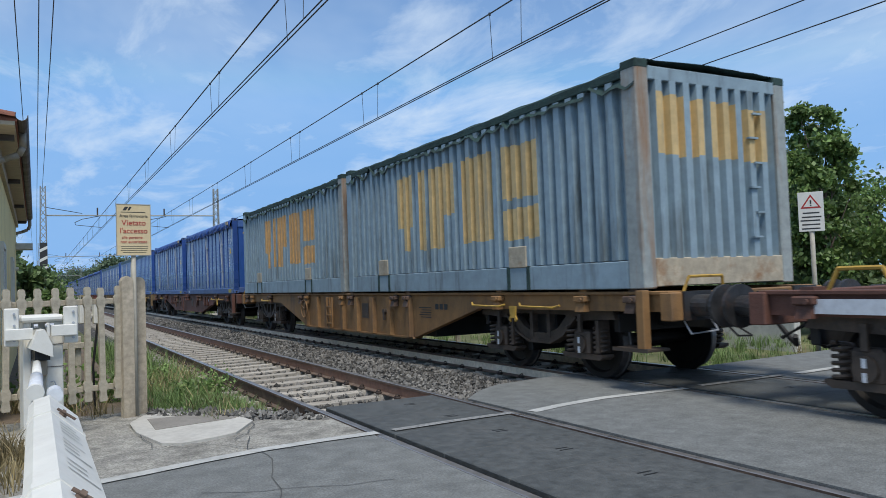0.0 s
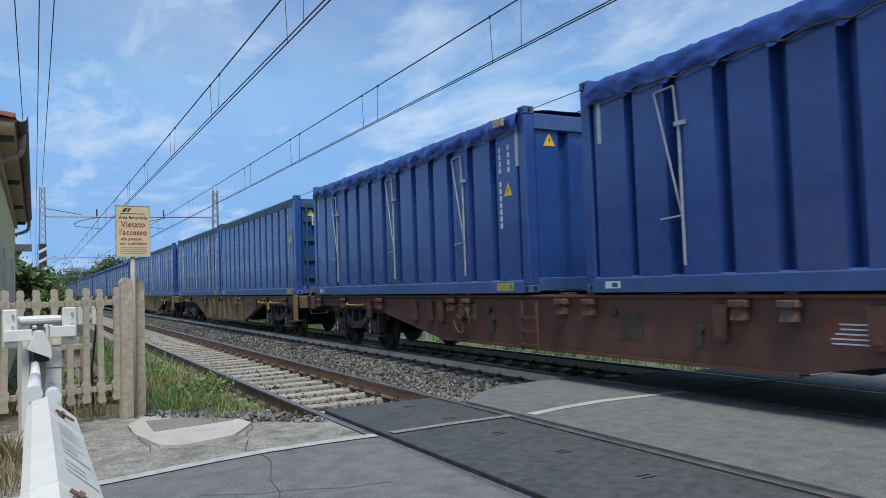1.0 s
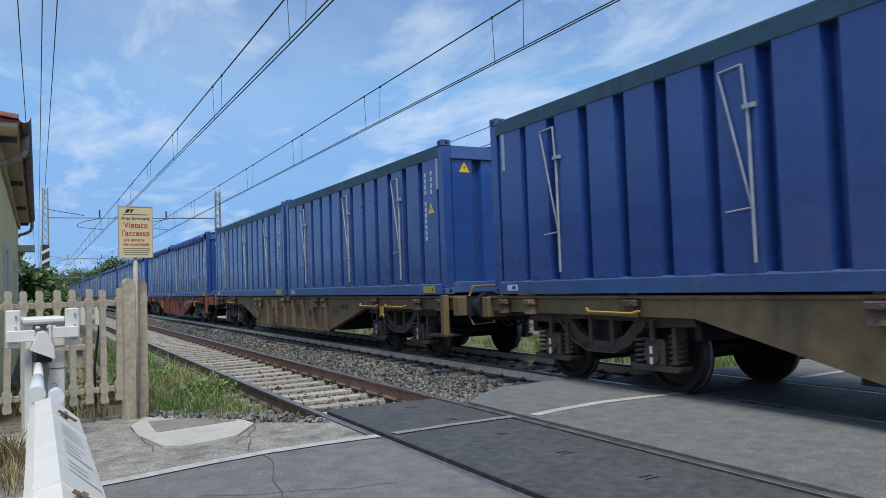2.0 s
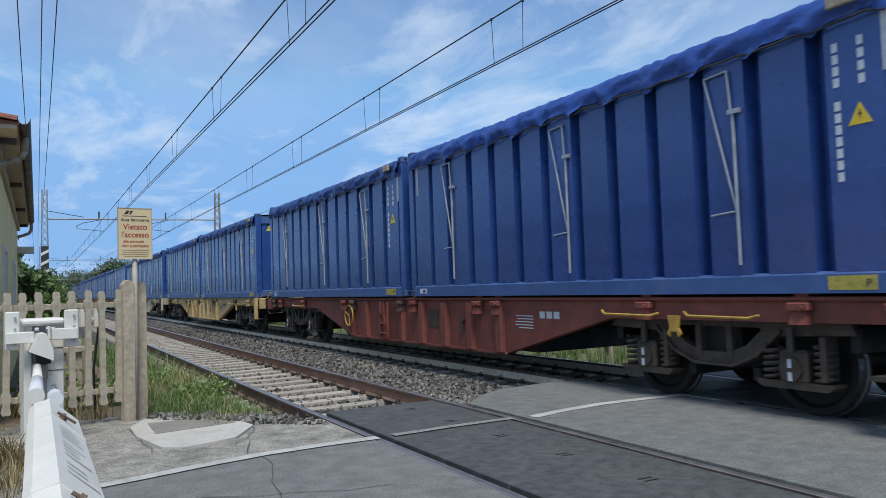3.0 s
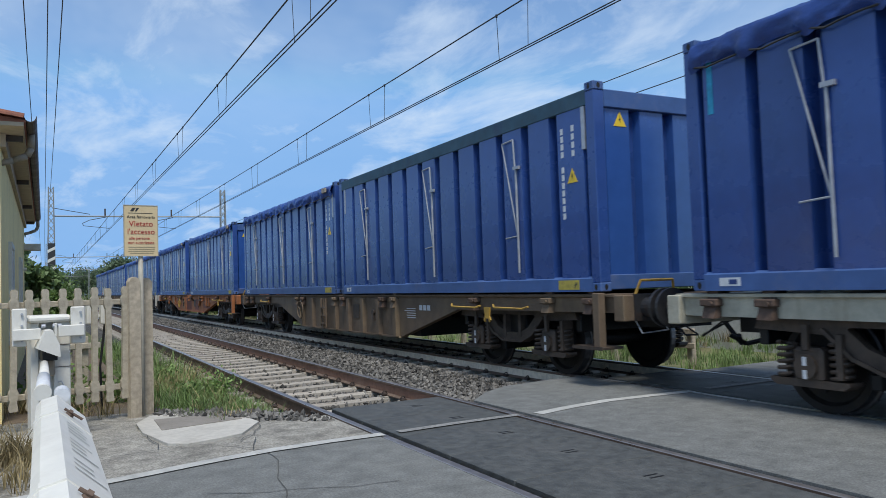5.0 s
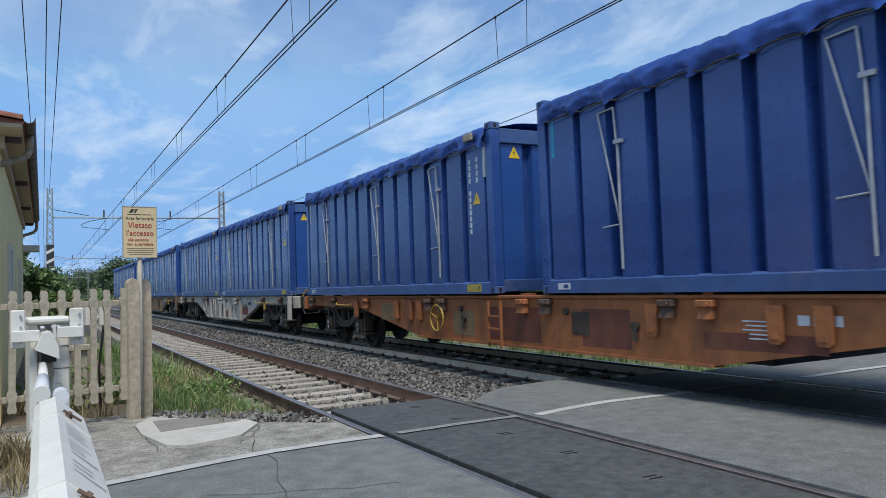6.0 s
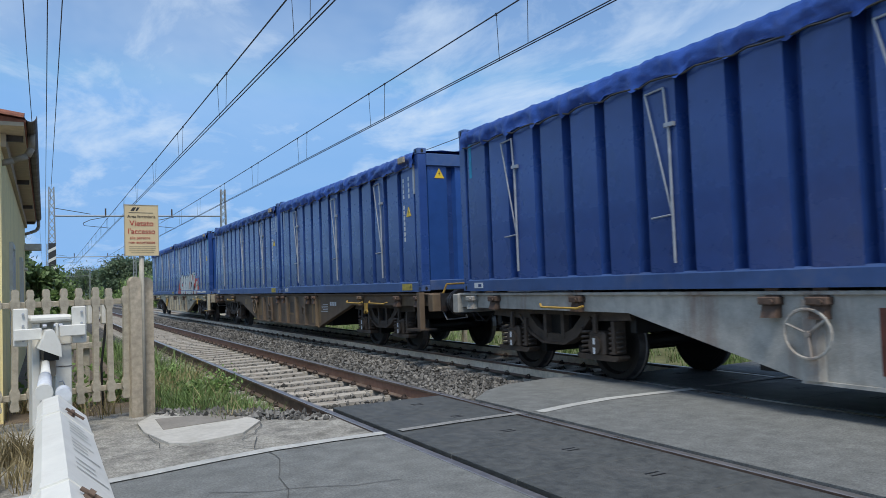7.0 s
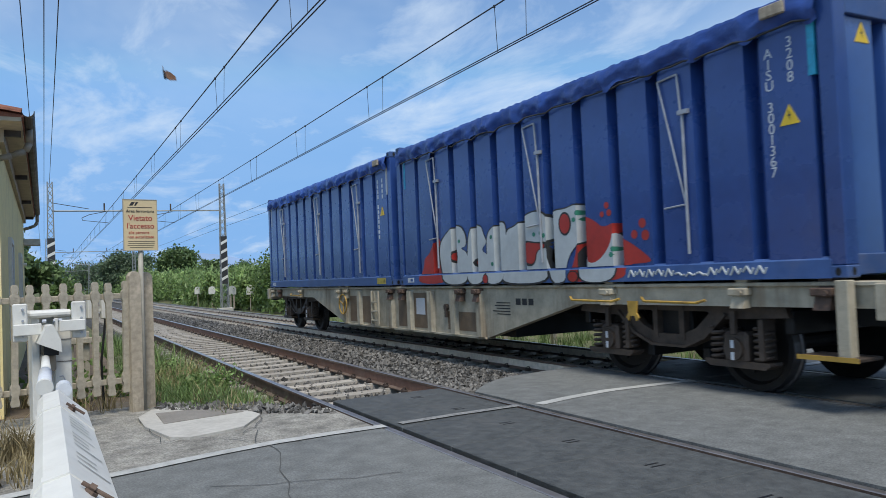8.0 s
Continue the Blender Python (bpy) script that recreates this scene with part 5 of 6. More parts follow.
    for y in () if end == "green" else (1.93, 4.62, 7.70):
        part("door_bar", shared("door_bar", lambda bm: door_bars(bm, kind), M_BAR if kind == "tarp" else M_BLUE_RAIL), None, ob, "thin pale locking bar" if kind == "tarp" else "blue locking bar", at=pose(-CW, y, 0))
    def sidetri(bm):
        triangle_plate(bm)
    part("warning_plate", shared("warning_plate", sidetri, M_WARN, M_INK), None, ob, "yellow triangular warning plate", at=pose(-CW + 0.012, 0.49, 1.50))
    part("warning_plate", shared("warning_plate", sidetri, M_WARN, M_INK), None, ob, "yellow triangular warning plate", at=pose(-0.84, 0.048, 2.22, 0, 0, 90))
    def yplate(bm):
        box(bm, -CW - 0.004, -CW, 0.42, 0.86, 0.03, 0.16)
    if not sprayed:
        part("yellow_plate", shared("yellow_plate", yplate, M_OLDYELLOW), None, ob, "faded yellow data plate")
        lettering("plate_letter", "P", 0.10, M_INK, ob, Matrix.Translation((-CW - 0.005, 0.49, 0.06)) @ Matrix.Rotation(radians(-90), 4, "Z") @ Matrix.Rotation(radians(90), 4, "X"))
    def wplate(bm):
        box(bm, -CW - 0.004, -CW, CL - 0.62, CL - 0.36, 0.05, 0.14)
        box(bm, -CW - 0.006, -CW - 0.004, CL - 0.58, CL - 0.48, 0.07, 0.12, mat=1)
    part("white_plate", shared("white_plate", wplate, M_PLATE, M_BLUE), None, ob, "small white data plate")
    def slot(bm):
        box(bm, -CW + 0.01, -CW + 0.06, -0.035, 0.035, 1.92, 2.5)
    for y in (0.24, CL - 0.34):
        part("tarp_strap", shared("tarp_strap" + ("_teal" if seed % 3 == 1 else ""), slot, M_TEAL if seed % 3 == 1 else M_BAR), None, ob, at=pose(0, y, 0))
    if marking:
        a, b = marking
        down = lambda y, z: Matrix.Translation((-CW + 0.012, y, z)) @ Matrix.Rotation(radians(-90), 4, "Z") @ Matrix.Rotation(radians(90), 4, "X")
        for k, ch in enumerate(a):
            if ch != " ":
                lettering("marking", ch, 0.145, M_PLATE, ob, down(0.69, 2.20 - k * 0.108))
        for k, ch in enumerate(b):
            lettering("marking", ch, 0.145, M_PLATE, ob, down(0.46, 2.26 - k * 0.115))
    else:
        def mark(bm):
            box(bm, -0.002, 0.002, -0.0275, 0.0275, -0.042, 0.042)
        for k in range(16):
            if k != 4:
                y, z = (0.69, 2.24 - k * 0.108) if k < 12 else (0.46, 2.25 - (k - 12) * 0.115)
                part("marking", shared("marking", mark, M_PLATE), None, ob, at=pose(-CW + 0.012, y, z))
    if end == "green":
        def gframe(bm):
            for x in (-0.98, -0.55, -0.06, 0.06, 0.55, 0.98):
                box(bm, x - 0.03, x + 0.03, -0.02, 0.05, 0.25, 2.45)
            for z in (0.5, 1.0, 1.55, 2.1, 2.5):
                box(bm, -1.05, 1.05, -0.012, 0.05, z - 0.05, z + 0.05)
            for x in (-0.3, 0.3):
                cyl(bm, (x, -0.035, 0.2), (x, -0.035, 2.5), 0.022, n=8)
        part("end_frame", shared("end_frame", gframe, M_GREENTOP), None, ob, "dark green door frame with bars")
        def gboard(bm):
            box(bm, -0.85, -0.15, -0.065, -0.045, 1.95, 2.25)
            box(bm, 0.15, 0.85, -0.065, -0.045, 1.95, 2.25)
            for x in [e * (0.2 + 0.066 * k) for e in (-1, 1) for k in range(10)]:
                for z in (2.03, 2.14):
                    box(bm, x - 0.014, x + 0.014, -0.068, -0.065, z - 0.035, z + 0.035, mat=1)
        part("end_board", shared("end_board", gboard, M_BOARD, M_GREENNET), None, ob, "white perforated board")
    return ob


# plain worn blocks of yellow paint, side and end
PAINT_BLOCKS = ((6.55, 5.95, ((1.25, 2.26),)), (6.3, 6.05, ((0.78, 1.3),)), (5.72, 5.40, ((0.78, 2.26),)), (5.2, 4.35, ((1.35, 2.26),)), (5.2, 4.85, ((0.78, 1.4),)),
                (4.1, 3.25, ((0.82, 2.24),)), (2.95, 2.05, ((0.78, 1.25), (1.4, 2.22))))
END_BLOCKS = ((-0.98, -0.55, ((1.65, 2.42),)), (-0.45, -0.2, ((1.65, 2.4),)), (-0.05, 0.4, ((1.65, 2.38),)), (0.5, 1.0, ((1.62, 2.34),)))


def corrugated(bm, length, pitch, depth, z0, z1, blocks, g):
    """A corrugated wall along +x at y = 0, standing out to -y; paint blocks become faces of material 1."""
    pts = []
    u = 0.0
    while u < length - 1e-6:
        for a, d in ((0.0, 0), (0.40, 0), (0.48, 1), (0.92, 1)):
            if u + a * pitch <= length:
                pts.append((u + a * pitch, -depth * d))
        u += pitch
    pts.append((length, 0))
    for (u0, d0), (u1, d1) in zip(pts, pts[1:]):
        if u1 - u0 < 1e-4:
            continue
        mid = (u0 + u1) / 2
        cuts, spans = {z0, z1}, []
        for a, b, zs in blocks:
            if min(a, b) <= mid <= max(a, b):
                for za, zb in zs:
                    ja, jb = za + g.uniform(-0.02, 0.02), zb + g.uniform(-0.02, 0.02)
                    spans.append((ja, jb))
                    cuts |= {ja, jb}
        cuts = sorted(c for c in cuts if z0 <= c <= z1)
        for za, zb in zip(cuts, cuts[1:]):
            zm = (za + zb) / 2
            sheet(bm, [(u0, d0, za), (u1, d1, za), (u1, d1, zb), (u0, d0, zb)], 1 if any(a < zm < b for a, b in spans) else 0)


def grey_container(seed):
    ob = thing("box_container", "faded grey-blue corrugated container with worn yellow paint shapes", "container", group="containers on the train")
    g = random.Random(seed)

    def body(bm):
        box(bm, -CW + 0.12, CW - 0.12, 0.13, CL - 0.13, 0.05, 2.6)
    part("body", shared("grey_body", body, M_GREYRUST), None, ob)
    for s in (-1, 1):
        bm = bmesh.new()
        corrugated(bm, CL - 0.6, 0.262, 0.10, 0.36, 2.62, [(a - 0.3, b - 0.3, z) for a, b, z in PAINT_BLOCKS] if s < 0 else (), g)
        # local x runs along the train; turn it so that it stands on the side
        side = part("side_wall", bm, (M_GREY, M_YELLOWPAINT if seed == 40 else M_ORANGEPAINT), ob)
        side.matrix_basis = Matrix(((0, -s, 0, s * (CW - 0.108)), (1, 0, 0, 0.3), (0, 0, 1, 0), (0, 0, 0, 1)))
        bm = bmesh.new()
        box(bm, s * (CW - 0.09) - 0.085, s * (CW - 0.09) + 0.085, 0.27, CL - 0.27, 0.0, 0.35, bevel=0.012)
        part("bottom_rail", bm, M_GREY, ob)
        bm = bmesh.new()
        box(bm, s * (CW - 0.07) - 0.065, s * (CW - 0.07) + 0.065, 0.27, CL - 0.27, 2.62, 2.74, bevel=0.012)
        part("top_rail", bm, M_GREENNET, ob)
        if s < 0:
            for y in (2.55, 7.3):
                bm = bmesh.new()
                box(bm, -CW - 0.012, -CW + 0.05, y - 0.22, y + 0.22, 0.34, 0.66, bevel=0.01)
                part("lifting_bracket", bm, M_SILLRUST, ob, "rust-stained lifting bracket")
                for dy in (-0.25, 0.25):
                    bm = bmesh.new()
                    box(bm, -CW - 0.008, -CW + 0.02, y + dy - 0.035, y + dy + 0.035, 0.0, 0.35)
                    part("pocket_frame", bm, M_GREENNET, ob)
    for ex in (-1, 1):
        for y in (0.13, CL - 0.13):
            bm = bmesh.new()
            box(bm, ex * (CW - 0.1) - 0.1, ex * (CW - 0.1) + 0.1, y - 0.13, y + 0.13, 0.0, 2.76, bevel=0.015)
            part("corner_post", bm, M_GREYRUST if ex * y > -0.2 and y < 1 else M_GREY, ob)
            bm = bmesh.new()
            box(bm, ex * (CW - 0.1) - 0.104, ex * (CW - 0.1) + 0.104, y - 0.134, y + 0.134, 2.70, 2.82, bevel=0.015)
            part("corner_casting", bm, M_GREENNET, ob)
    for ey, turn in ((0.0, 0), (CL, 180)):
        bm = bmesh.new()
        corrugated(bm, 2 * CW - 0.4, 0.225, 0.09, 0.36, 2.58, [(a + CW - 0.2, b + CW - 0.2, z) for a, b, z in END_BLOCKS], g)
        end = part("end_wall", bm, (M_GREY, M_YELLOWPAINT), ob)
        end.matrix_basis = Matrix.Translation((0, ey, 0)) @ Matrix.Rotation(radians(turn), 4, "Z") @ Matrix.Translation((-CW + 0.2, 0.09, 0))
        bm = bmesh.new()
        box(bm, -CW + 0.2, CW - 0.2, 0.0, 0.12, 0.02, 0.37, bevel=0.01)
        part("end_sill", bm, M_SILLRUST, ob, "rust-stained end sill", at=pose(0, ey, 0, 0, 0, turn))
        bm = bmesh.new()
        box(bm, -CW + 0.2, CW - 0.2, 0.0, 0.12, 2.57, 2.74, bevel=0.01)
        part("end_header", bm, M_GREY, ob, at=pose(0, ey, 0, 0, 0, turn))
        for k in range(6):
            bm = bmesh.new()
            box(bm, 0.56 + 0.08 * (k % 2), 0.72 + 0.08 * (k % 2), -0.03, 0.03, 0.61 + k * 0.33, 0.635 + k * 0.33)
            part("rung", bm, M_GREY, ob, at=pose(0, ey, 0, 0, 0, turn))
    bm = bmesh.new()
    rows = []
    for j in range(70):
        y = 0.02 + (CL - 0.04) * j / 69
        row = []
        for i in range(15):
            u = -1 + i / 7
            z = 2.80 + 0.05 * (1 - u * u) + 0.025 * noise.noise(Vector((u * 4, y * 3, seed)))
            if abs(u) > 0.97:
                z -= 0.27 + 0.20 * noise.noise(Vector((0, y * 3, seed))) + 0.10 * noise.noise(Vector((0, y * 11, seed)))
            row.append(bm.verts.new((u * (CW + 0.025), y, z)))
        rows.append(row)
    for a, b in zip(rows, rows[1:]):
        for i in range(14):
            bm.faces.new((a[i], a[i + 1], b[i + 1], b[i]))
    part("cover", bm, M_GREENNET, ob, "frayed dark green cover net")
    return ob


# ---- wagons ----
def bolster_mesh(bm):
    prism(bm, [(-0.30, 0.55), (0.30, 0.55), (0.26, 0.92), (-0.26, 0.92)], "x", -0.98, 0.98)


def side_frame_mesh(bm):
    """Cast side frame with a dropped, pierced middle; it stands at x = 0."""
    prism(bm, [(-1.55, 0.78), (-1.5, 0.90), (1.5, 0.90), (1.55, 0.78), (0.66, 0.74), (0.56, 0.82), (-0.56, 0.82), (-0.66, 0.74)], "x", -0.05, 0.05)
    prism(bm, [(-0.80, 0.80), (-0.52, 0.56), (-0.24, 0.45), (0.24, 0.45), (0.52, 0.56), (0.80, 0.80), (0.62, 0.83), (0.40, 0.64), (0.18, 0.56), (-0.18, 0.56), (-0.40, 0.64), (-0.62, 0.83)], "x", -0.05, 0.05)
    box(bm, -0.085, 0.085, -1.6, 1.6, 0.885, 0.925)
    prism(bm, [(-0.83, 0.79), (-0.54, 0.535), (-0.25, 0.42), (0.25, 0.42), (0.54, 0.535), (0.83, 0.79), (0.80, 0.81), (0.52, 0.565), (0.24, 0.45), (-0.24, 0.45), (-0.52, 0.565), (-0.80, 0.81)], "x", -0.085, 0.085)
    for y in (-0.2, 0.2):
        box(bm, -0.06, 0.06, y - 0.035, y + 0.035, 0.50, 0.88)


def cross_beam_mesh(bm):
    box(bm, -1.0, 1.0, -0.05, 0.05, 0.62, 0.85, bevel=0.01)


def brake_beam_mesh(bm):
    box(bm, -0.95, 0.95, -0.05, 0.05, 0.28, 0.42, bevel=0.01)


def axlebox_mesh(bm):
    box(bm, -0.10, 0.10, -0.15, 0.15, -0.14, 0.17, bevel=0.03)
    prism(bm, [(-0.40, -0.15), (-0.34, -0.19), (0.34, -0.19), (0.40, -0.15), (0.40, -0.12), (-0.40, -0.12)], "x", -0.09, 0.09)
    cyl(bm, (-0.10, 0, 0.0), (-0.135, 0, 0.0), 0.115, n=14)
    box(bm, -0.12, -0.08, -0.03, 0.03, 0.15, 0.38)
    box(bm, -0.09, 0.09, -0.34, -0.28, -0.1, 0.30)
    for z in (-0.07, 0.05):
        box(bm, -0.14, -0.134, -0.02, 0.02, z - 0.04, z + 0.04, mat=1)


def spring_mesh(bm):
    """One continuous coil."""
    n, k, turns = 66, 5, 5.5
    rows = []
    for i in range(n + 1):
        a = 2 * math.pi * turns * i / n
        z = -0.12 + 0.33 * i / n
        rad = Vector((math.cos(a), math.sin(a), 0))
        rows.append([bm.verts.new(rad * (0.088 + 0.020 * math.cos(2 * math.pi * j / k)) + Vector((0, 0, z + 0.020 * math.sin(2 * math.pi * j / k)))) for j in range(k)])
    for a, b in zip(rows, rows[1:]):
        for j in range(k):
            bm.faces.new((a[j], a[(j + 1) % k], b[(j + 1) % k], b[j]))


def wheelset_mesh(bm):
    cyl(bm, (-0.95, 0, 0), (0.95, 0, 0), 0.085, n=14)
    for s in (-1, 1):
        prof = [(0.70, 0.10), (0.70, 0.37), (0.685, 0.39), (0.685, 0.488), (0.715, 0.485), (0.722, 0.462), (0.82, 0.457), (0.82, 0.39), (0.775, 0.36), (0.755, 0.17), (0.80, 0.13), (0.80, 0.10)]
        n = 30
        rows = [[bm.verts.new((s * x, r * math.cos(2 * math.pi * k / n), r * math.sin(2 * math.pi * k / n))) for x, r in prof] for k in range(n)]
        for k in range(n):
            for i in range(len(prof)):
                f = bm.faces.new((rows[k][i], rows[k][(i + 1) % len(prof)], rows[(k + 1) % n][(i + 1) % len(prof)], rows[(k + 1) % n][i]))
                f.material_index = 1 if i in (4, 5) else 0
    for a in range(3):
        t = a * 2.1
        box(bm, 0.80, 0.822, 0.25 * math.cos(t) - 0.02, 0.25 * math.cos(t) + 0.02, 0.25 * math.sin(t) - 0.02, 0.25 * math.sin(t) + 0.02)
        box(bm, -0.822, -0.80, 0.25 * math.cos(t) - 0.02, 0.25 * math.cos(t) + 0.02, 0.25 * math.sin(t) - 0.02, 0.25 * math.sin(t) + 0.02)


WHEELS = []


def add_bogie(wagon, y):
    # Bolster and beams take near-black to stand for shade inside the bogie.
    b = part("bogie", shared("bogie", bolster_mesh, M_BLACK), None, wagon, "greasy two-axle bogie with inner parts blackened for shade", at=pose(0, y, 0))
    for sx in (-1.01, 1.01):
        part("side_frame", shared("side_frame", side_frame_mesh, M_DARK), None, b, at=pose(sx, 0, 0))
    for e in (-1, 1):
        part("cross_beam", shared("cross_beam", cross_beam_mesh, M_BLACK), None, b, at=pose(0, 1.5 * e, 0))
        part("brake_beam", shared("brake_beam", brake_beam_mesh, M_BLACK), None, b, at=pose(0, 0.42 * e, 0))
    for dy in (-0.95, 0.95):
        w = part("wheelset", shared("wheelset", wheelset_mesh, M_WHEEL, M_TYRE), None, b, at=pose(0, dy, 0.46))
        WHEELS.append((w, dy))
        for s in (-1, 1):
            part("axle_box", shared("axle_box", axlebox_mesh, M_DARK, M_PLATE), None, b, at=pose(s * 1.02, dy, 0.46, 0, 0, 0 if s < 0 else 180))
            for e in (-1, 1):
                part("coil_spring", shared("coil_spring", spring_mesh, M_DARK), None, b, at=pose(s * 1.01, dy + e * 0.27, 0.46))


PATCHES = {
    9: ((7.4, 8.3, 0.52, 1.02, M_PATCHRED), (9.2, 10.6, 0.50, 1.02, M_PATCHRED), (4.9, 6.3, 0.62, 0.80, M_PATCHRED), (11.0, 11.7, 0.52, 0.95, M_PATCHOCHRE), (14.0, 14.7, 0.70, 1.05, M_PATCHOCHRE)),
    2: ((3.9, 5.9, 0.75, 1.0, M_PATCHRED), (11.8, 12.4, 0.8, 1.05, M_PATCHOCHRE)),
    10: ((8.3, 9.3, 0.40, 1.08, M_PATCHRED), (10.6, 11.5, 0.45, 1.05, M_PATCHRED), (5.2, 6.0, 0.55, 0.85, M_PATCHRED)),
    11: ((5.9, 6.6, 0.42, 1.05, M_PATCHOCHRE), (8.2, 8.9, 0.60, 0.95, M_PATCHOCHRE), (11.4, 12.3, 0.5, 1.05, M_PATCHOCHRE), (13.1, 13.9, 0.85, 1.05, M_PATCHOCHRE)),
    12: ((6.15, 7.3, 0.42, 0.75, M_PATCHBROWN), (8.0, 9.3, 0.4, 1.08, M_PATCHBROWN), (10.6, 11.9, 0.4, 1.0, M_PATCHBROWN)),
    7: ((11.6, 12.3, 0.4, 0.7, M_PATCHBROWN),),
    4: ((6.5, 8.0, 0.55, 1.0, M_PATCHBROWN),),
}


def wagon(name, label, paint, long=False, seed=0):
    """A container flat wagon. y = 0 is the front face of its first container; it runs to the rear."""
    L = 19.20 if long else 18.27
    A, B = -0.30, L + 0.30
    ob = thing(name, label, "wagon", group="wagons of the train")
    g = random.Random(seed)
    deep = 0.42 if long else 0.33
    f0, f1 = (3.3, 6.2) if long else (3.75, 6.05)
    for s in (-1, 1):
        bm = bmesh.new()
        x0, x1 = sorted((s * 1.02, s * 1.14))
        pr = [(A, 0.96), (A, 1.17), (B, 1.17), (B, 0.96), (L - f0, 0.94), (L - f1, deep), (f1, deep), (f0, 0.94)]
        prism(bm, pr, "x", x0, x1)
        box(bm, x0 - 0.04, x1 + 0.04, A, B, 1.165, 1.205, bevel=0.006)
        prism(bm, [(f1 - 0.02, deep - 0.015), (f1, deep + 0.02), (L - f1, deep + 0.02), (L - f1 + 0.02, deep - 0.015)], "x", x0 - 0.03, x1 + 0.03)
        sill = part("side_sill", bm, paint, ob)
        # stiffeners on the belly
        n = 0 if long else 8
        for k in range(n):
            y = f1 + 0.12 + (L - 2 * f1 - 0.24) * k / (n - 1)
            bm = bmesh.new()
            xo = s * 1.14
            prism(bm, [(xo, y - 0.10), (xo + s * 0.07, y - 0.07), (xo + s * 0.07, y + 0.07), (xo, y + 0.10)], "z", deep + 0.02, 1.12)
            part("stiffener", bm, paint, sill)
        if s < 0:
            # container locks and fittings along the visible side
            spots = (0.25, 1.15, 3.1, 6.2, 6.75, 9.0, 9.55, 12.0, 12.5, 15.4, 17.4, L - 0.2)
            for y in spots:
                bm = bmesh.new()
                box(bm, -1.25, -1.14, y - 0.11, y + 0.11, 1.07, 1.15, bevel=0.012)
                box(bm, -1.17, -1.0, y - 0.07, y + 0.07, 1.14, 1.237)
                prism(bm, [(-1.25, 0.94), (-1.15, 0.94), (-1.15, 1.08), (-1.21, 1.08)], "y", y - 0.08, y + 0.08)
                cyl(bm, (-1.275, y - 0.05, 1.10), (-1.255, y - 0.05, 1.10), 0.028, n=8)
                part("container_lock", bm, (M_LOCK if g.random() < 0.6 else paint), sill)
    if long:
        # hinged lock flaps hang down the flat side
        for y in (4.9, 5.4, 7.0, 12.9, 13.3, 13.9, 16.0):
            flap = bmesh.new()
            prism(flap, [(y - 0.09, 1.10), (y + 0.09, 1.10), (y + 0.075, 0.74), (y + 0.05, 0.71), (y - 0.05, 0.71), (y - 0.075, 0.74)], "x", -1.20, -1.155)
            box(flap, -1.215, -1.195, y - 0.04, y + 0.04, 0.76, 0.82)
            part("lock_flap", flap, paint, ob)
        for y in (6.2, 8.6, 9.6, 11.4):
            lug = bmesh.new()
            cyl(lug, (-1.14, y, 0.98), (-1.18, y, 0.98), 0.05, n=10)
            part("lug", lug, M_DARK, ob)
    for y0, y1, z0, z1, kind in PATCHES.get(seed, ()):
        patch = bmesh.new()
        box(patch, -1.1425, -1.13, y0, y1, z0, z1)
        part("paint_patch", patch, kind, ob, "patch of different paint")
    # Centre beam coloured near-black to deepen the shade under the wagon.
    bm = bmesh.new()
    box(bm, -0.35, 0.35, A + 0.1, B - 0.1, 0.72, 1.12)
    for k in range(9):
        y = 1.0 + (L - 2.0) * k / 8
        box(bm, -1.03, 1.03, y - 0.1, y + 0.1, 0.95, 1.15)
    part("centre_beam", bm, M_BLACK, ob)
    # Solid near-black box added to block light passing under the wagon.
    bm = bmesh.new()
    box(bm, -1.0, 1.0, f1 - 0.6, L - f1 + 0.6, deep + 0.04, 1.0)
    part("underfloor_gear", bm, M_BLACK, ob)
    for y, d in ((A, -1), (B, 1)):
        bm = bmesh.new()
        box(bm, -1.22, 1.22, y - 0.09, y + 0.09, 0.86, 1.19, bevel=0.012)
        head = part("headstock", bm, paint, ob)
        for s in (-1, 1):
            bm = bmesh.new()
            cyl(bm, (s * 0.87, y + d * 0.05, 1.03), (s * 0.87, y + d * 0.34, 1.03), 0.13, n=18)
            box(bm, s * 0.87 - 0.2, s * 0.87 + 0.2, y + d * 0.10 - 0.02, y + d * 0.10 + 0.02, 0.86, 1.2)
            buf = part("buffer", bm, M_BUFFER, head)
            bm = bmesh.new()
            cyl(bm, (s * 0.87, y + d * 0.34, 1.03), (s * 0.87, y + d * 0.47, 1.03), 0.115, n=16)
            cyl(bm, (s * 0.87, y + d * 0.47, 1.03), (s * 0.87, y + d * 0.51, 1.03), 0.24, n=24)
            part("buffer_head", bm, M_BUFFER, head)
        bm = bmesh.new()
        box(bm, -0.08, 0.08, min(y, y + d * 0.3), max(y, y + d * 0.3), 0.95, 1.1)
        part("draw_hook", bm, M_BLACK, head)
        bm = bmesh.new()
        ring(bm, (0, y + d * 0.38, 0.94), (1, 0, 0), 0.11, 0.028, 14, 6)
        part("coupling_link", bm, M_BLACK, head)
        bm = bmesh.new()
        tube(bm, [(0.35, y, 0.9), (0.4, y + d * 0.25, 0.55), (0.3, y + d * 0.4, 0.5), (0.15, y + d * 0.5, 0.62)], 0.03, n=8)
        part("brake_hose", bm, M_BLACK, head)
        bm = bmesh.new()
        tube(bm, [(-0.45, y, 0.88), (-0.5, y + d * 0.3, 0.66), (-0.4, y + d * 0.4, 0.66), (-0.38, y + d * 0.02, 0.85)], 0.012)
        part("release_bar", bm, M_BLACK, head)
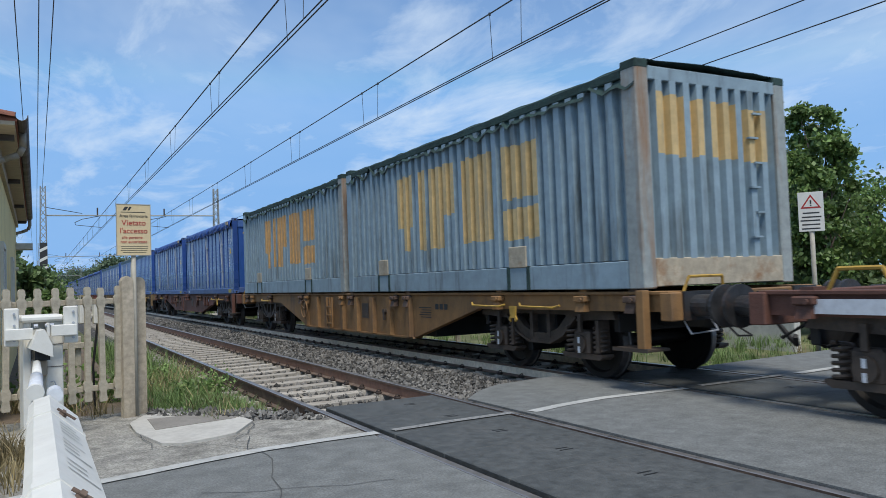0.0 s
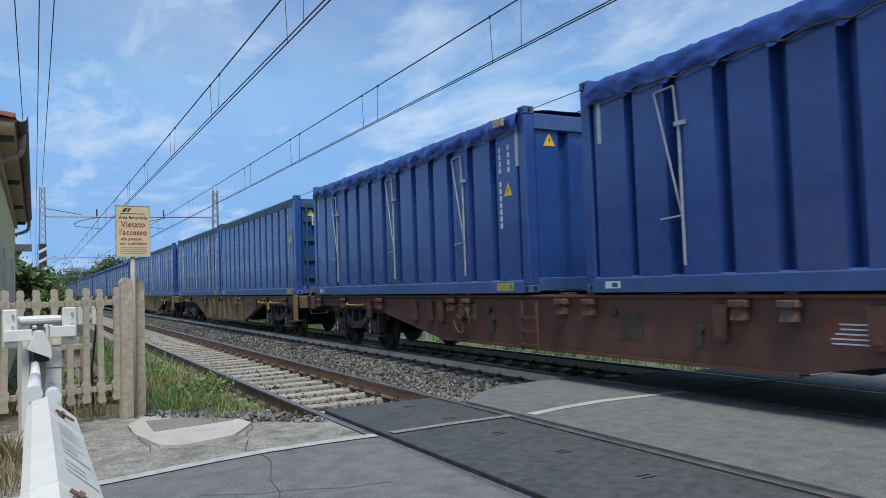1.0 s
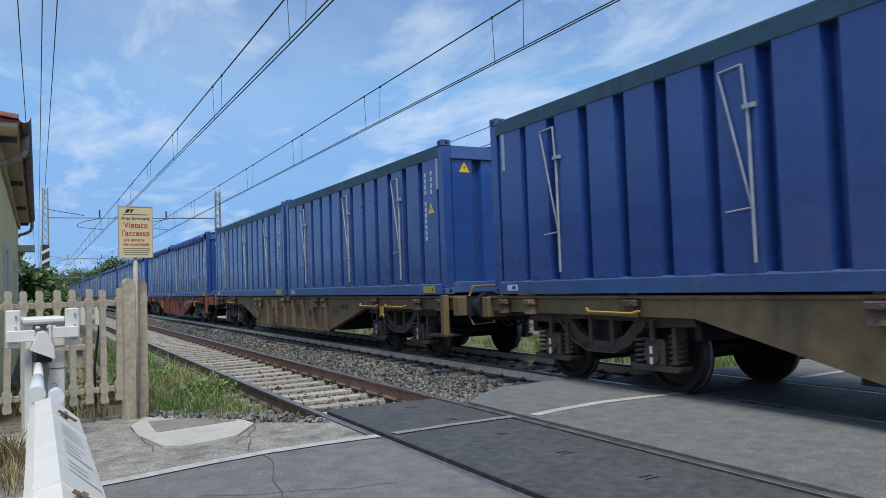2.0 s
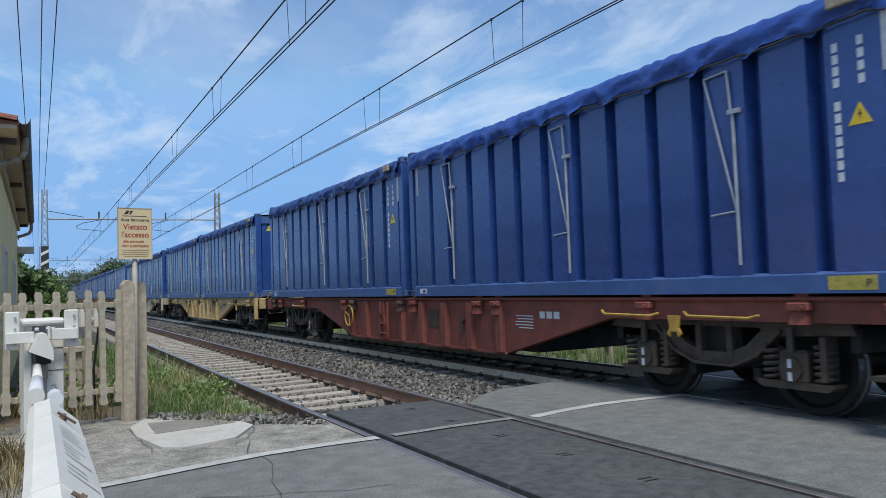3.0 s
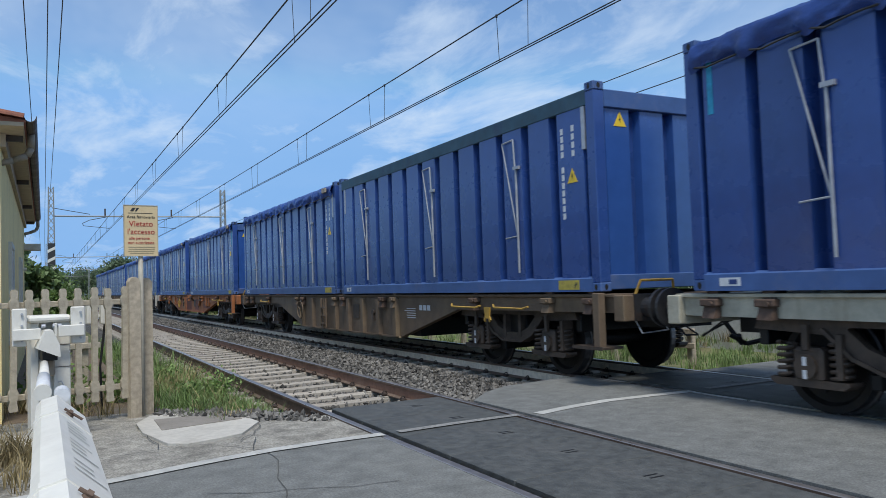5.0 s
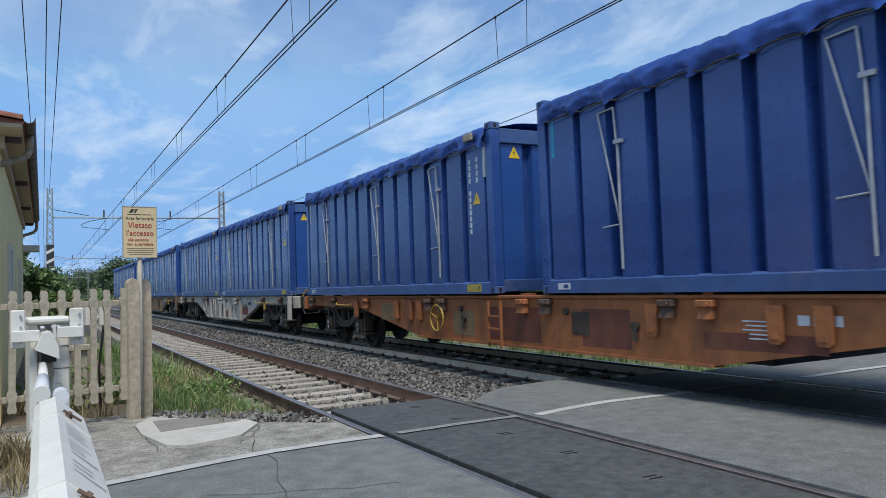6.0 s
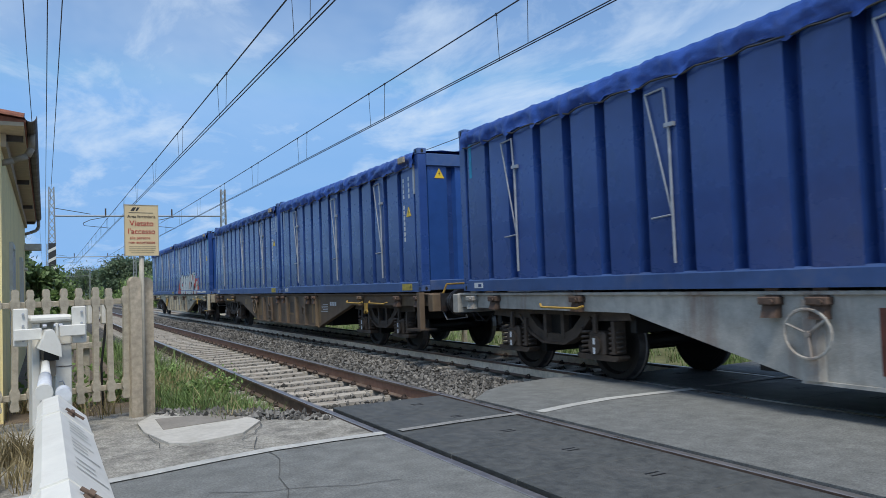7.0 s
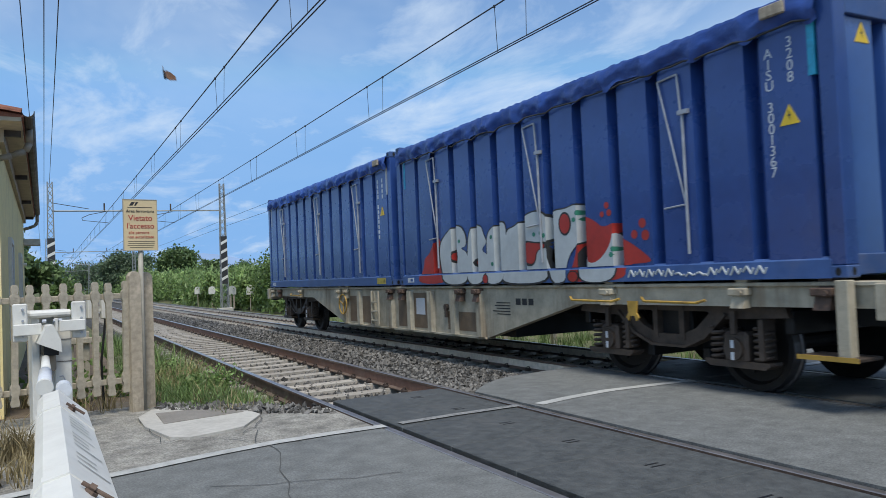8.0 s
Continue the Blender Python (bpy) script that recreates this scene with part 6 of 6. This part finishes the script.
        # step and upright at the corner
        if seed == 20 or d > 0:
            continue
        bm = bmesh.new()
        ys = y - d * 0.32
        box(bm, -1.30, -1.20, ys - 0.06, ys + 0.06, 0.52, 1.22, bevel=0.008)
        part("step_hanger", bm, paint, head)
        bm = bmesh.new()
        ya, yb = sorted((ys - 0.15, ys + 0.42)) if d < 0 else sorted((ys - 0.42, ys + 0.15))
        box(bm, -1.34, -1.02, ya, yb, 0.495, 0.53, bevel=0.006)
        box(bm, -1.345, -1.335, ya, yb, 0.49, 0.535, mat=1)
        part("step", bm, (M_DARK, M_YELLOW if seed in (9, 12) else M_DARK), head)
        bm = bmesh.new()
        tube(bm, [(-0.98, y + d * 0.02, 1.19), (-0.92, y + d * 0.05, 1.37), (-0.42, y + d * 0.05, 1.37), (-0.38, y + d * 0.02, 1.19)], 0.018, n=6)
        part("handrail", bm, M_YELLOW, head, "yellow coupler's handrail")
        bm = bmesh.new()
        tube(bm, [(-0.6, y + d * 0.03, 0.86), (-0.55, y + d * 0.08, 0.72), (-0.95, y + d * 0.08, 0.70), (-1.0, y + d * 0.03, 0.86)], 0.010, n=5)
        part("grab_iron", bm, M_BAR, head)
    # yellow brake handle and hook by each bogie
    for y, d in ((2.0, 1), (3.3, 1), (L - 2.6, -1)):
        bm = bmesh.new()
        tube(bm, [(-1.24, y - 0.45, 1.02), (-1.27, y - 0.35, 0.99), (-1.27, y + 0.4, 1.0), (-1.22, y + 0.5, 1.04)], 0.016, n=6)
        part("brake_rod", bm, M_YELLOW, ob, "yellow brake changeover rod")
    bm = bmesh.new()
    prism(bm, [(2.52, 1.0), (2.68, 1.0), (2.66, 0.86), (2.70, 0.80), (2.66, 0.76), (2.64, 0.82), (2.56, 0.82), (2.54, 0.76), (2.50, 0.80), (2.54, 0.86)], "x", -1.275, -1.25)
    part("brake_handle", bm, M_YELLOW, ob, "yellow brake handle")
    # handwheel, ladder and plates
    hw = 12.1
    bm = bmesh.new()
    ring(bm, (-1.24, hw, 0.80), (1, 0, 0), 0.235, 0.016, 22, 6)
    for k in range(3):
        a = k * 2.09 + 0.4
        tube(bm, [(-1.23, hw, 0.80), (-1.24, hw + 0.235 * math.cos(a), 0.80 + 0.235 * math.sin(a))], 0.013)
    cyl(bm, (-1.14, hw, 0.80), (-1.25, hw, 0.80), 0.03, n=8)
    part("brake_wheel", bm, M_YELLOW if seed in (5, 6, 9, 12) else paint, ob)
    bm = bmesh.new()
    for y in (10.05, 10.4):
        box(bm, -1.26, -1.23, y - 0.02, y + 0.02, 0.40, 1.12)
    for z in (0.48, 0.68, 0.88):
        box(bm, -1.265, -1.235, 10.05, 10.4, z - 0.015, z + 0.015)
    part("ladder", bm, paint, ob)
    bm = bmesh.new()
    for k in range(5):
        box(bm, -1.1445, -1.142, 5.35 - 0.0, 5.35 + g.uniform(0.35, 0.5), 0.92 - k * 0.045, 0.935 - k * 0.045)
    for k in range(3):
        box(bm, -1.1445, -1.142, 4.75 + k * 0.16, 4.87 + k * 0.16, 0.90, 1.0)
    part("painted_data", bm, M_INK if paint in (W_PALE, W_BEIGE, W_GREYBROWN, W_GREYRUST, W_OCHRE, W_RUSTORANGE) else M_PLATE, ob, "small painted data lines")
    bm = bmesh.new()
    box(bm, -1.15, -1.141, 8.15, 8.5, 0.66, 0.98)
    part("data_board", bm, M_PLATE if seed in (12, 10) else M_DARK, ob)
    for y in (7.3, 11.3):
        bm = bmesh.new()
        cyl(bm, (-1.14, y, 0.82), (-1.19, y, 0.82), 0.06, n=10)
        box(bm, -1.19, -1.15, y - 0.03, y + 0.03, 0.64, 0.82)
        part("drain_valve", bm, M_DARK, ob)
    if seed in (3, 7):
        bm = bmesh.new()
        box(bm, -1.22, -1.14, 4.25, 4.65, 0.84, 1.10, bevel=0.01)
        part("equipment_box", bm, M_DARK, ob, "dark equipment box")
    for child in ob.children:
        child.matrix_basis = Matrix.Diagonal((1.035, 1, LOW, 1)) @ child.matrix_basis
    add_bogie(ob, 2.30)
    add_bogie(ob, L - (1.6 if seed == 20 else 2.12))
    return ob


# front of each wagon along the train, its kind and paint, and what it carries
TRAIN = [
    (6.31, "rust-orange container flat wagon with a deep belly", W_RUSTORANGE, False, "grey", "grey"),
    (26.09, "long dark rust-red container flat wagon", W_DARKRED, True, "tarp", "tarp"),
    (46.78, "ochre container flat wagon with a grimy underframe", W_OCHRE, False, "green", "bare"),
    (66.56, "ochre-beige container flat wagon", W_OCHRE, False, "bare", "bare"),
    (86.64, "oxide red container flat wagon", W_RED, False, "tarp", "tarp"),
    (106.55, "dirty beige container flat wagon", W_BEIGE, False, "tarp", "tarp"),
    (126.38, "pale grey-beige container flat wagon", W_PALE, False, "tarp", "tarp"),
    (146.12, "grimy brown container flat wagon", W_BROWN, False, "bare", "tarp"),
    (166.09, "long bright rust-orange container flat wagon", W_ORANGE, True, "tarp", "tarp"),
    (186.83, "grey container flat wagon streaked with rust", W_GREYRUST, False, "tarp", "tarp"),
    (206.61, "grimy brown container flat wagon with pale patches", W_BROWN, False, "tarp", "tarp"),
    (226.31, "grey-brown container flat wagon with white data panel", W_GREYBROWN, False, "tarp", "tarp"),
]
MARKS = {(5, 1): ("AISU 300283", "3208"), (2, 0): ("AISU 3001942", "3208"), (9, 0): ("AISU 3002238", "3208"), (11, 0): ("AISU 3001367", "3208")}
ROLLING = []


def side_depth(y):
    """How far out the pressed side stands at y along a container."""
    for c, half in [(0.52, 0.27), (8.68, 0.27)] + [(1.22 + 0.68 * k, 0.245) for k in range(11)]:
        d = abs(y - c) - half
        if d <= 0:
            return -CW + 0.015
        if d < 0.03:
            return -CW + 0.015 + 0.165 * d / 0.03
    return -CW + 0.18


def cut(pts, axis, level, above):
    """The part of a polygon on one side of a level."""
    out = []
    for p, q in zip(pts, pts[1:] + pts[:1]):
        inside = (p[axis] >= level) == above, (q[axis] >= level) == above
        if inside[0]:
            out.append(p)
        if inside[0] != inside[1]:
            u = (level - p[axis]) / (q[axis] - p[axis])
            out.append((p[0] + (q[0] - p[0]) * u, p[1] + (q[1] - p[1]) * u))
    return out


EDGES = sorted([c + e for c in [1.22 + 0.68 * k for k in range(11)] for e in (-0.275, -0.245, 0.245, 0.275)])


def spray(bm, pts, lift):
    """A painted shape that follows the pressed side above the bottom rail and the flat rail below."""
    low = cut(pts, 1, 0.175, False)
    if len(low) > 2:
        sheet(bm, [(-CW - lift, y, z) for y, z in low])
    high = cut(pts, 1, 0.205, True)
    for a, b in zip(EDGES, EDGES[1:]):
        piece = cut(cut(high, 0, a, True), 0, b, False) if len(high) > 2 else []
        if len(piece) > 2:
            mid = (a + b) / 2
            if b - a < 0.05:
                xs = [side_depth(min(max(y, a), b)) for y, _ in piece]
            else:
                xs = [side_depth(mid)] * len(piece)
            sheet(bm, [(x - lift, y, z) for x, (y, z) in zip(xs, piece)])


def add_graffiti(c):
    """Sprayed letters on the side of the last wagon's first container: pale rounded shapes, red fill, dark outline."""
    xs = -CW - 0.002

    def shape(pts, material, lift, name="graffiti"):
        bm = bmesh.new()
        spray(bm, pts, lift)
        part(name, bm, material, c)

    def rounded(cy, cz, ry, rz, n=14):
        return [(cy + ry * math.cos(2 * math.pi * k / n), cz + rz * math.sin(2 * math.pi * k / n)) for k in range(n)]

    def soft(pts):
        for _ in range(2):
            pts = [r for p, q in zip(pts, pts[1:] + pts[:1]) for r in ((p[0] * 0.75 + q[0] * 0.25, p[1] * 0.75 + q[1] * 0.25), (p[0] * 0.25 + q[0] * 0.75, p[1] * 0.25 + q[1] * 0.75))]
        return pts
    # red clouds behind
    shape(soft([(8.5, 0.02), (8.15, 0.32), (8.15, 0.5), (7.9, 0.58), (7.66, 0.95), (7.45, 0.77), (7.4, 0.26), (7.2, 0.02)]), M_GRAFRED, 0.003)
    shape(soft([(3.65, 0.88), (3.49, 0.88), (3.32, 0.8), (3.18, 0.7), (2.93, 0.78), (2.86, 0.55), (2.69, 0.48), (2.36, 0.27), (2.4, 0.22), (2.79, 0.22), (2.8, 0.02), (3.6, 0.01), (4.0, 0.01), (3.75, 0.3)]), M_GRAFRED, 0.003)
    for cy, cz, r in ((3.1, 0.99, 0.045), (3.19, 0.88, 0.04), (3.06, 0.89, 0.045), (2.49, 0.71, 0.06), (2.63, 0.58, 0.055), (2.45, 0.56, 0.065)):
        shape(rounded(cy, cz, r, r), M_GRAFRED, 0.003)
    letters = (
        [(7.38, 0.0), (7.47, 0.3), (7.53, 0.54), (7.48, 0.77), (7.28, 0.9), (7.05, 1.02), (6.76, 1.02), (6.6, 0.85), (6.59, 0.65), (6.81, 0.63), (6.54, 0.54), (6.54, 0.23), (6.6, 0.0)],
        [(6.58, 0.0), (6.56, 0.5), (6.50, 0.86), (6.36, 0.99), (6.1, 0.97), (6.03, 0.81), (5.93, 0.68), (6.13, 0.56), (5.9, 0.47), (5.85, 0.3), (5.98, 0.22), (6.11, 0.0)],
        [(6.0, 0.0), (5.94, 0.3), (5.95, 0.78), (5.78, 0.92), (5.42, 1.0), (5.37, 0.77), (5.43, 0.45), (5.43, 0.2), (5.55, 0.0)],
        [(5.53, 0.0), (5.43, 0.2), (5.42, 0.83), (5.1, 0.88), (4.89, 1.02), (4.55, 1.07), (4.32, 0.94), (4.31, 0.69), (4.41, 0.57), (4.38, 0.48), (4.37, 0.25), (4.35, 0.0)],
        [(4.34, 0.0), (4.31, 0.93), (4.16, 1.03), (3.93, 1.02), (3.72, 1.07), (3.6, 1.02), (3.61, 0.68), (3.67, 0.54), (3.86, 0.4), (3.96, 0.2), (3.95, 0.0)],
        [(3.64, 0.0), (3.68, 0.2), (3.66, 0.49), (3.55, 0.67), (3.55, 0.3), (3.4, 0.24), (3.2, 0.33), (3.05, 0.5), (3.0, 0.68), (2.95, 0.34), (2.93, 0.24), (3.04, 0.0)],
    )
    for pts in letters:
        mid = (sum(p[0] for p in pts) / len(pts), sum(p[1] for p in pts) / len(pts))
        shape([(mid[0] + (y - mid[0]) * 1.08, mid[1] + (z - mid[1]) * 1.05) for y, z in soft(pts)], M_INK, 0.005)
        shape(soft(pts), M_GRAFWHITE, 0.007)
    for pts in (rounded(7.0, 0.49, 0.10, 0.13), soft([(4.91, 0.63), (4.61, 0.58), (4.42, 0.58), (4.42, 0.5), (4.61, 0.49), (4.66, 0.29), (4.85, 0.29), (4.95, 0.42)]), rounded(3.94, 0.82, 0.11, 0.14), rounded(6.35, 0.36, 0.05, 0.10), rounded(6.0, 0.08, 0.07, 0.07), rounded(3.8, 0.08, 0.10, 0.07)):
        mid = (sum(p[0] for p in pts) / len(pts), sum(p[1] for p in pts) / len(pts))
        shape([(mid[0] + (y - mid[0]) * 1.25, mid[1] + (z - mid[1]) * 1.2) for y, z in pts], M_INK, 0.009)
        shape(pts, M_GRAFRED, 0.011)
    for cy, cz in ((6.82, 0.75), (5.81, 0.76), (5.8, 0.32), (4.5, 0.73), (4.43, 0.69), (4.66, 0.72), (3.69, 0.95), (3.75, 0.86), (3.65, 0.86), (3.02, 0.42), (3.05, 0.35)):
        shape(rounded(cy, cz, 0.04, 0.035, 8), M_GRAFGREEN, 0.009)
    # small tags on the bottom rail
    for k in range(13):
        y = 2.75 - k * 0.15
        bm = bmesh.new()
        tube(bm, [(xs - 0.001, y, 0.05 + 0.03 * (k % 2)), (xs - 0.001, y - 0.05, 0.14 - 0.05 * (k in (5, 6, 7))), (xs - 0.001, y - 0.1, 0.06), (xs - 0.001, y - 0.13, 0.12 - 0.05 * (k in (5, 6, 7)))], 0.012, n=5)
        part("graffiti_tag", bm, M_GRAFWHITE, c)


def make_train():
    for i, (s0, label, paint, long, first, second) in enumerate(TRAIN):
        w = wagon("container_wagon", label, paint, long, seed=i + 1)
        ROLLING.append((w, s0, 0.0, False))
        for j, kind in enumerate((first, second)):
            off = 0.0 if j == 0 else (10.20 if long else 9.27)
            if kind == "grey":
                c = grey_container(40 + j)
            else:
                base, end = ("bare", "green") if kind == "green" else (kind, "plain")
                c = blue_container(base, i * 2 + j, MARKS.get((i, j)), end, (i, j) == (11, 0))
            if (i, j) == (11, 0):
                add_graffiti(c)
                c["label"] = "blue tarpaulin-covered bulk container sprayed with white and red graffiti"
            c.scale = TRUE
            ROLLING.append((c, s0, off, True))
        if i == 9:
            for k in range(5):
                bm = bmesh.new()
                y = 12.6 - k * 0.28
                tube(bm, [(-1.146, y, 0.55), (-1.146, y - 0.1, 0.85 + 0.05 * (k % 2)), (-1.146, y - 0.18, 0.6), (-1.146, y - 0.2, 0.8)], 0.014, n=5)
                part("graffiti_tag", bm, M_GRAFWHITE, w)
    lead = wagon("container_wagon", "empty rusty container flat wagon", W_DARKRED, True, seed=20)
    bm = bmesh.new()
    for k in range(2):
        box(bm, -1.235, -1.226, 17.0 + k * 1.02, 17.95 + k * 1.02, 0.92, 1.05)
    part("stencilled_board", bm, M_PLATE, lead, "white stencilled board")
    bm = bmesh.new()
    for y in (16.2, 18.6):
        tube(bm, [(-1.05, y - 0.28, 1.12), (-1.05, y - 0.2, 1.31), (-1.05, y + 0.2, 1.31), (-1.05, y + 0.3, 1.12)], 0.02, n=6)
    part("stanchion", bm, M_YELLOW, lead, "yellow folding stanchion")
    ROLLING.append((lead, 4.85 - 19.20 - 0.3, 0.0, False))


def train_rows(s0, off, up):
    """Poses along the straight, level line."""
    return [(0.2 * k, pose(FAR, s0 - SPEED * 0.2 * k + off, up)) for k in range(41)]


def motions():
    for ob, s0, off, carried in ROLLING:
        walk(ob, train_rows(s0, off, DECK if carried else 0.0))
    walk(make_moth(), [(0.0, pose(-3.0, 0.4, 1.6)), (3.0, pose(-2.0, 0.8, 1.7, 10, 0, -20)), (6.0, pose(-1.2, 0.9, 1.9, 0, 10, -10)), (7.7, pose(-0.45, 1.0, 1.80, 20, 0, -20)),
                       (7.9, pose(-0.10, 1.05, 1.80, 35, -10, 10)), (8.0, pose(0.155, 1.1, 1.619, 62, 20, 40))])
    for w, dy in WHEELS:
        walk(w, [(0.1 * k, pose(0, dy, 0.46, 80.0 * k % 360)) for k in range(81)])

# ---- build ----
make_ground()
make_road()
make_road_marks()
make_ballast()
make_catenary()
make_green()
make_house()
make_fence()
make_no_entry_sign()
make_triangle_sign()
make_barrier()
make_grass()
make_train()
make_crossing_panels()
make_tracks()
motions()
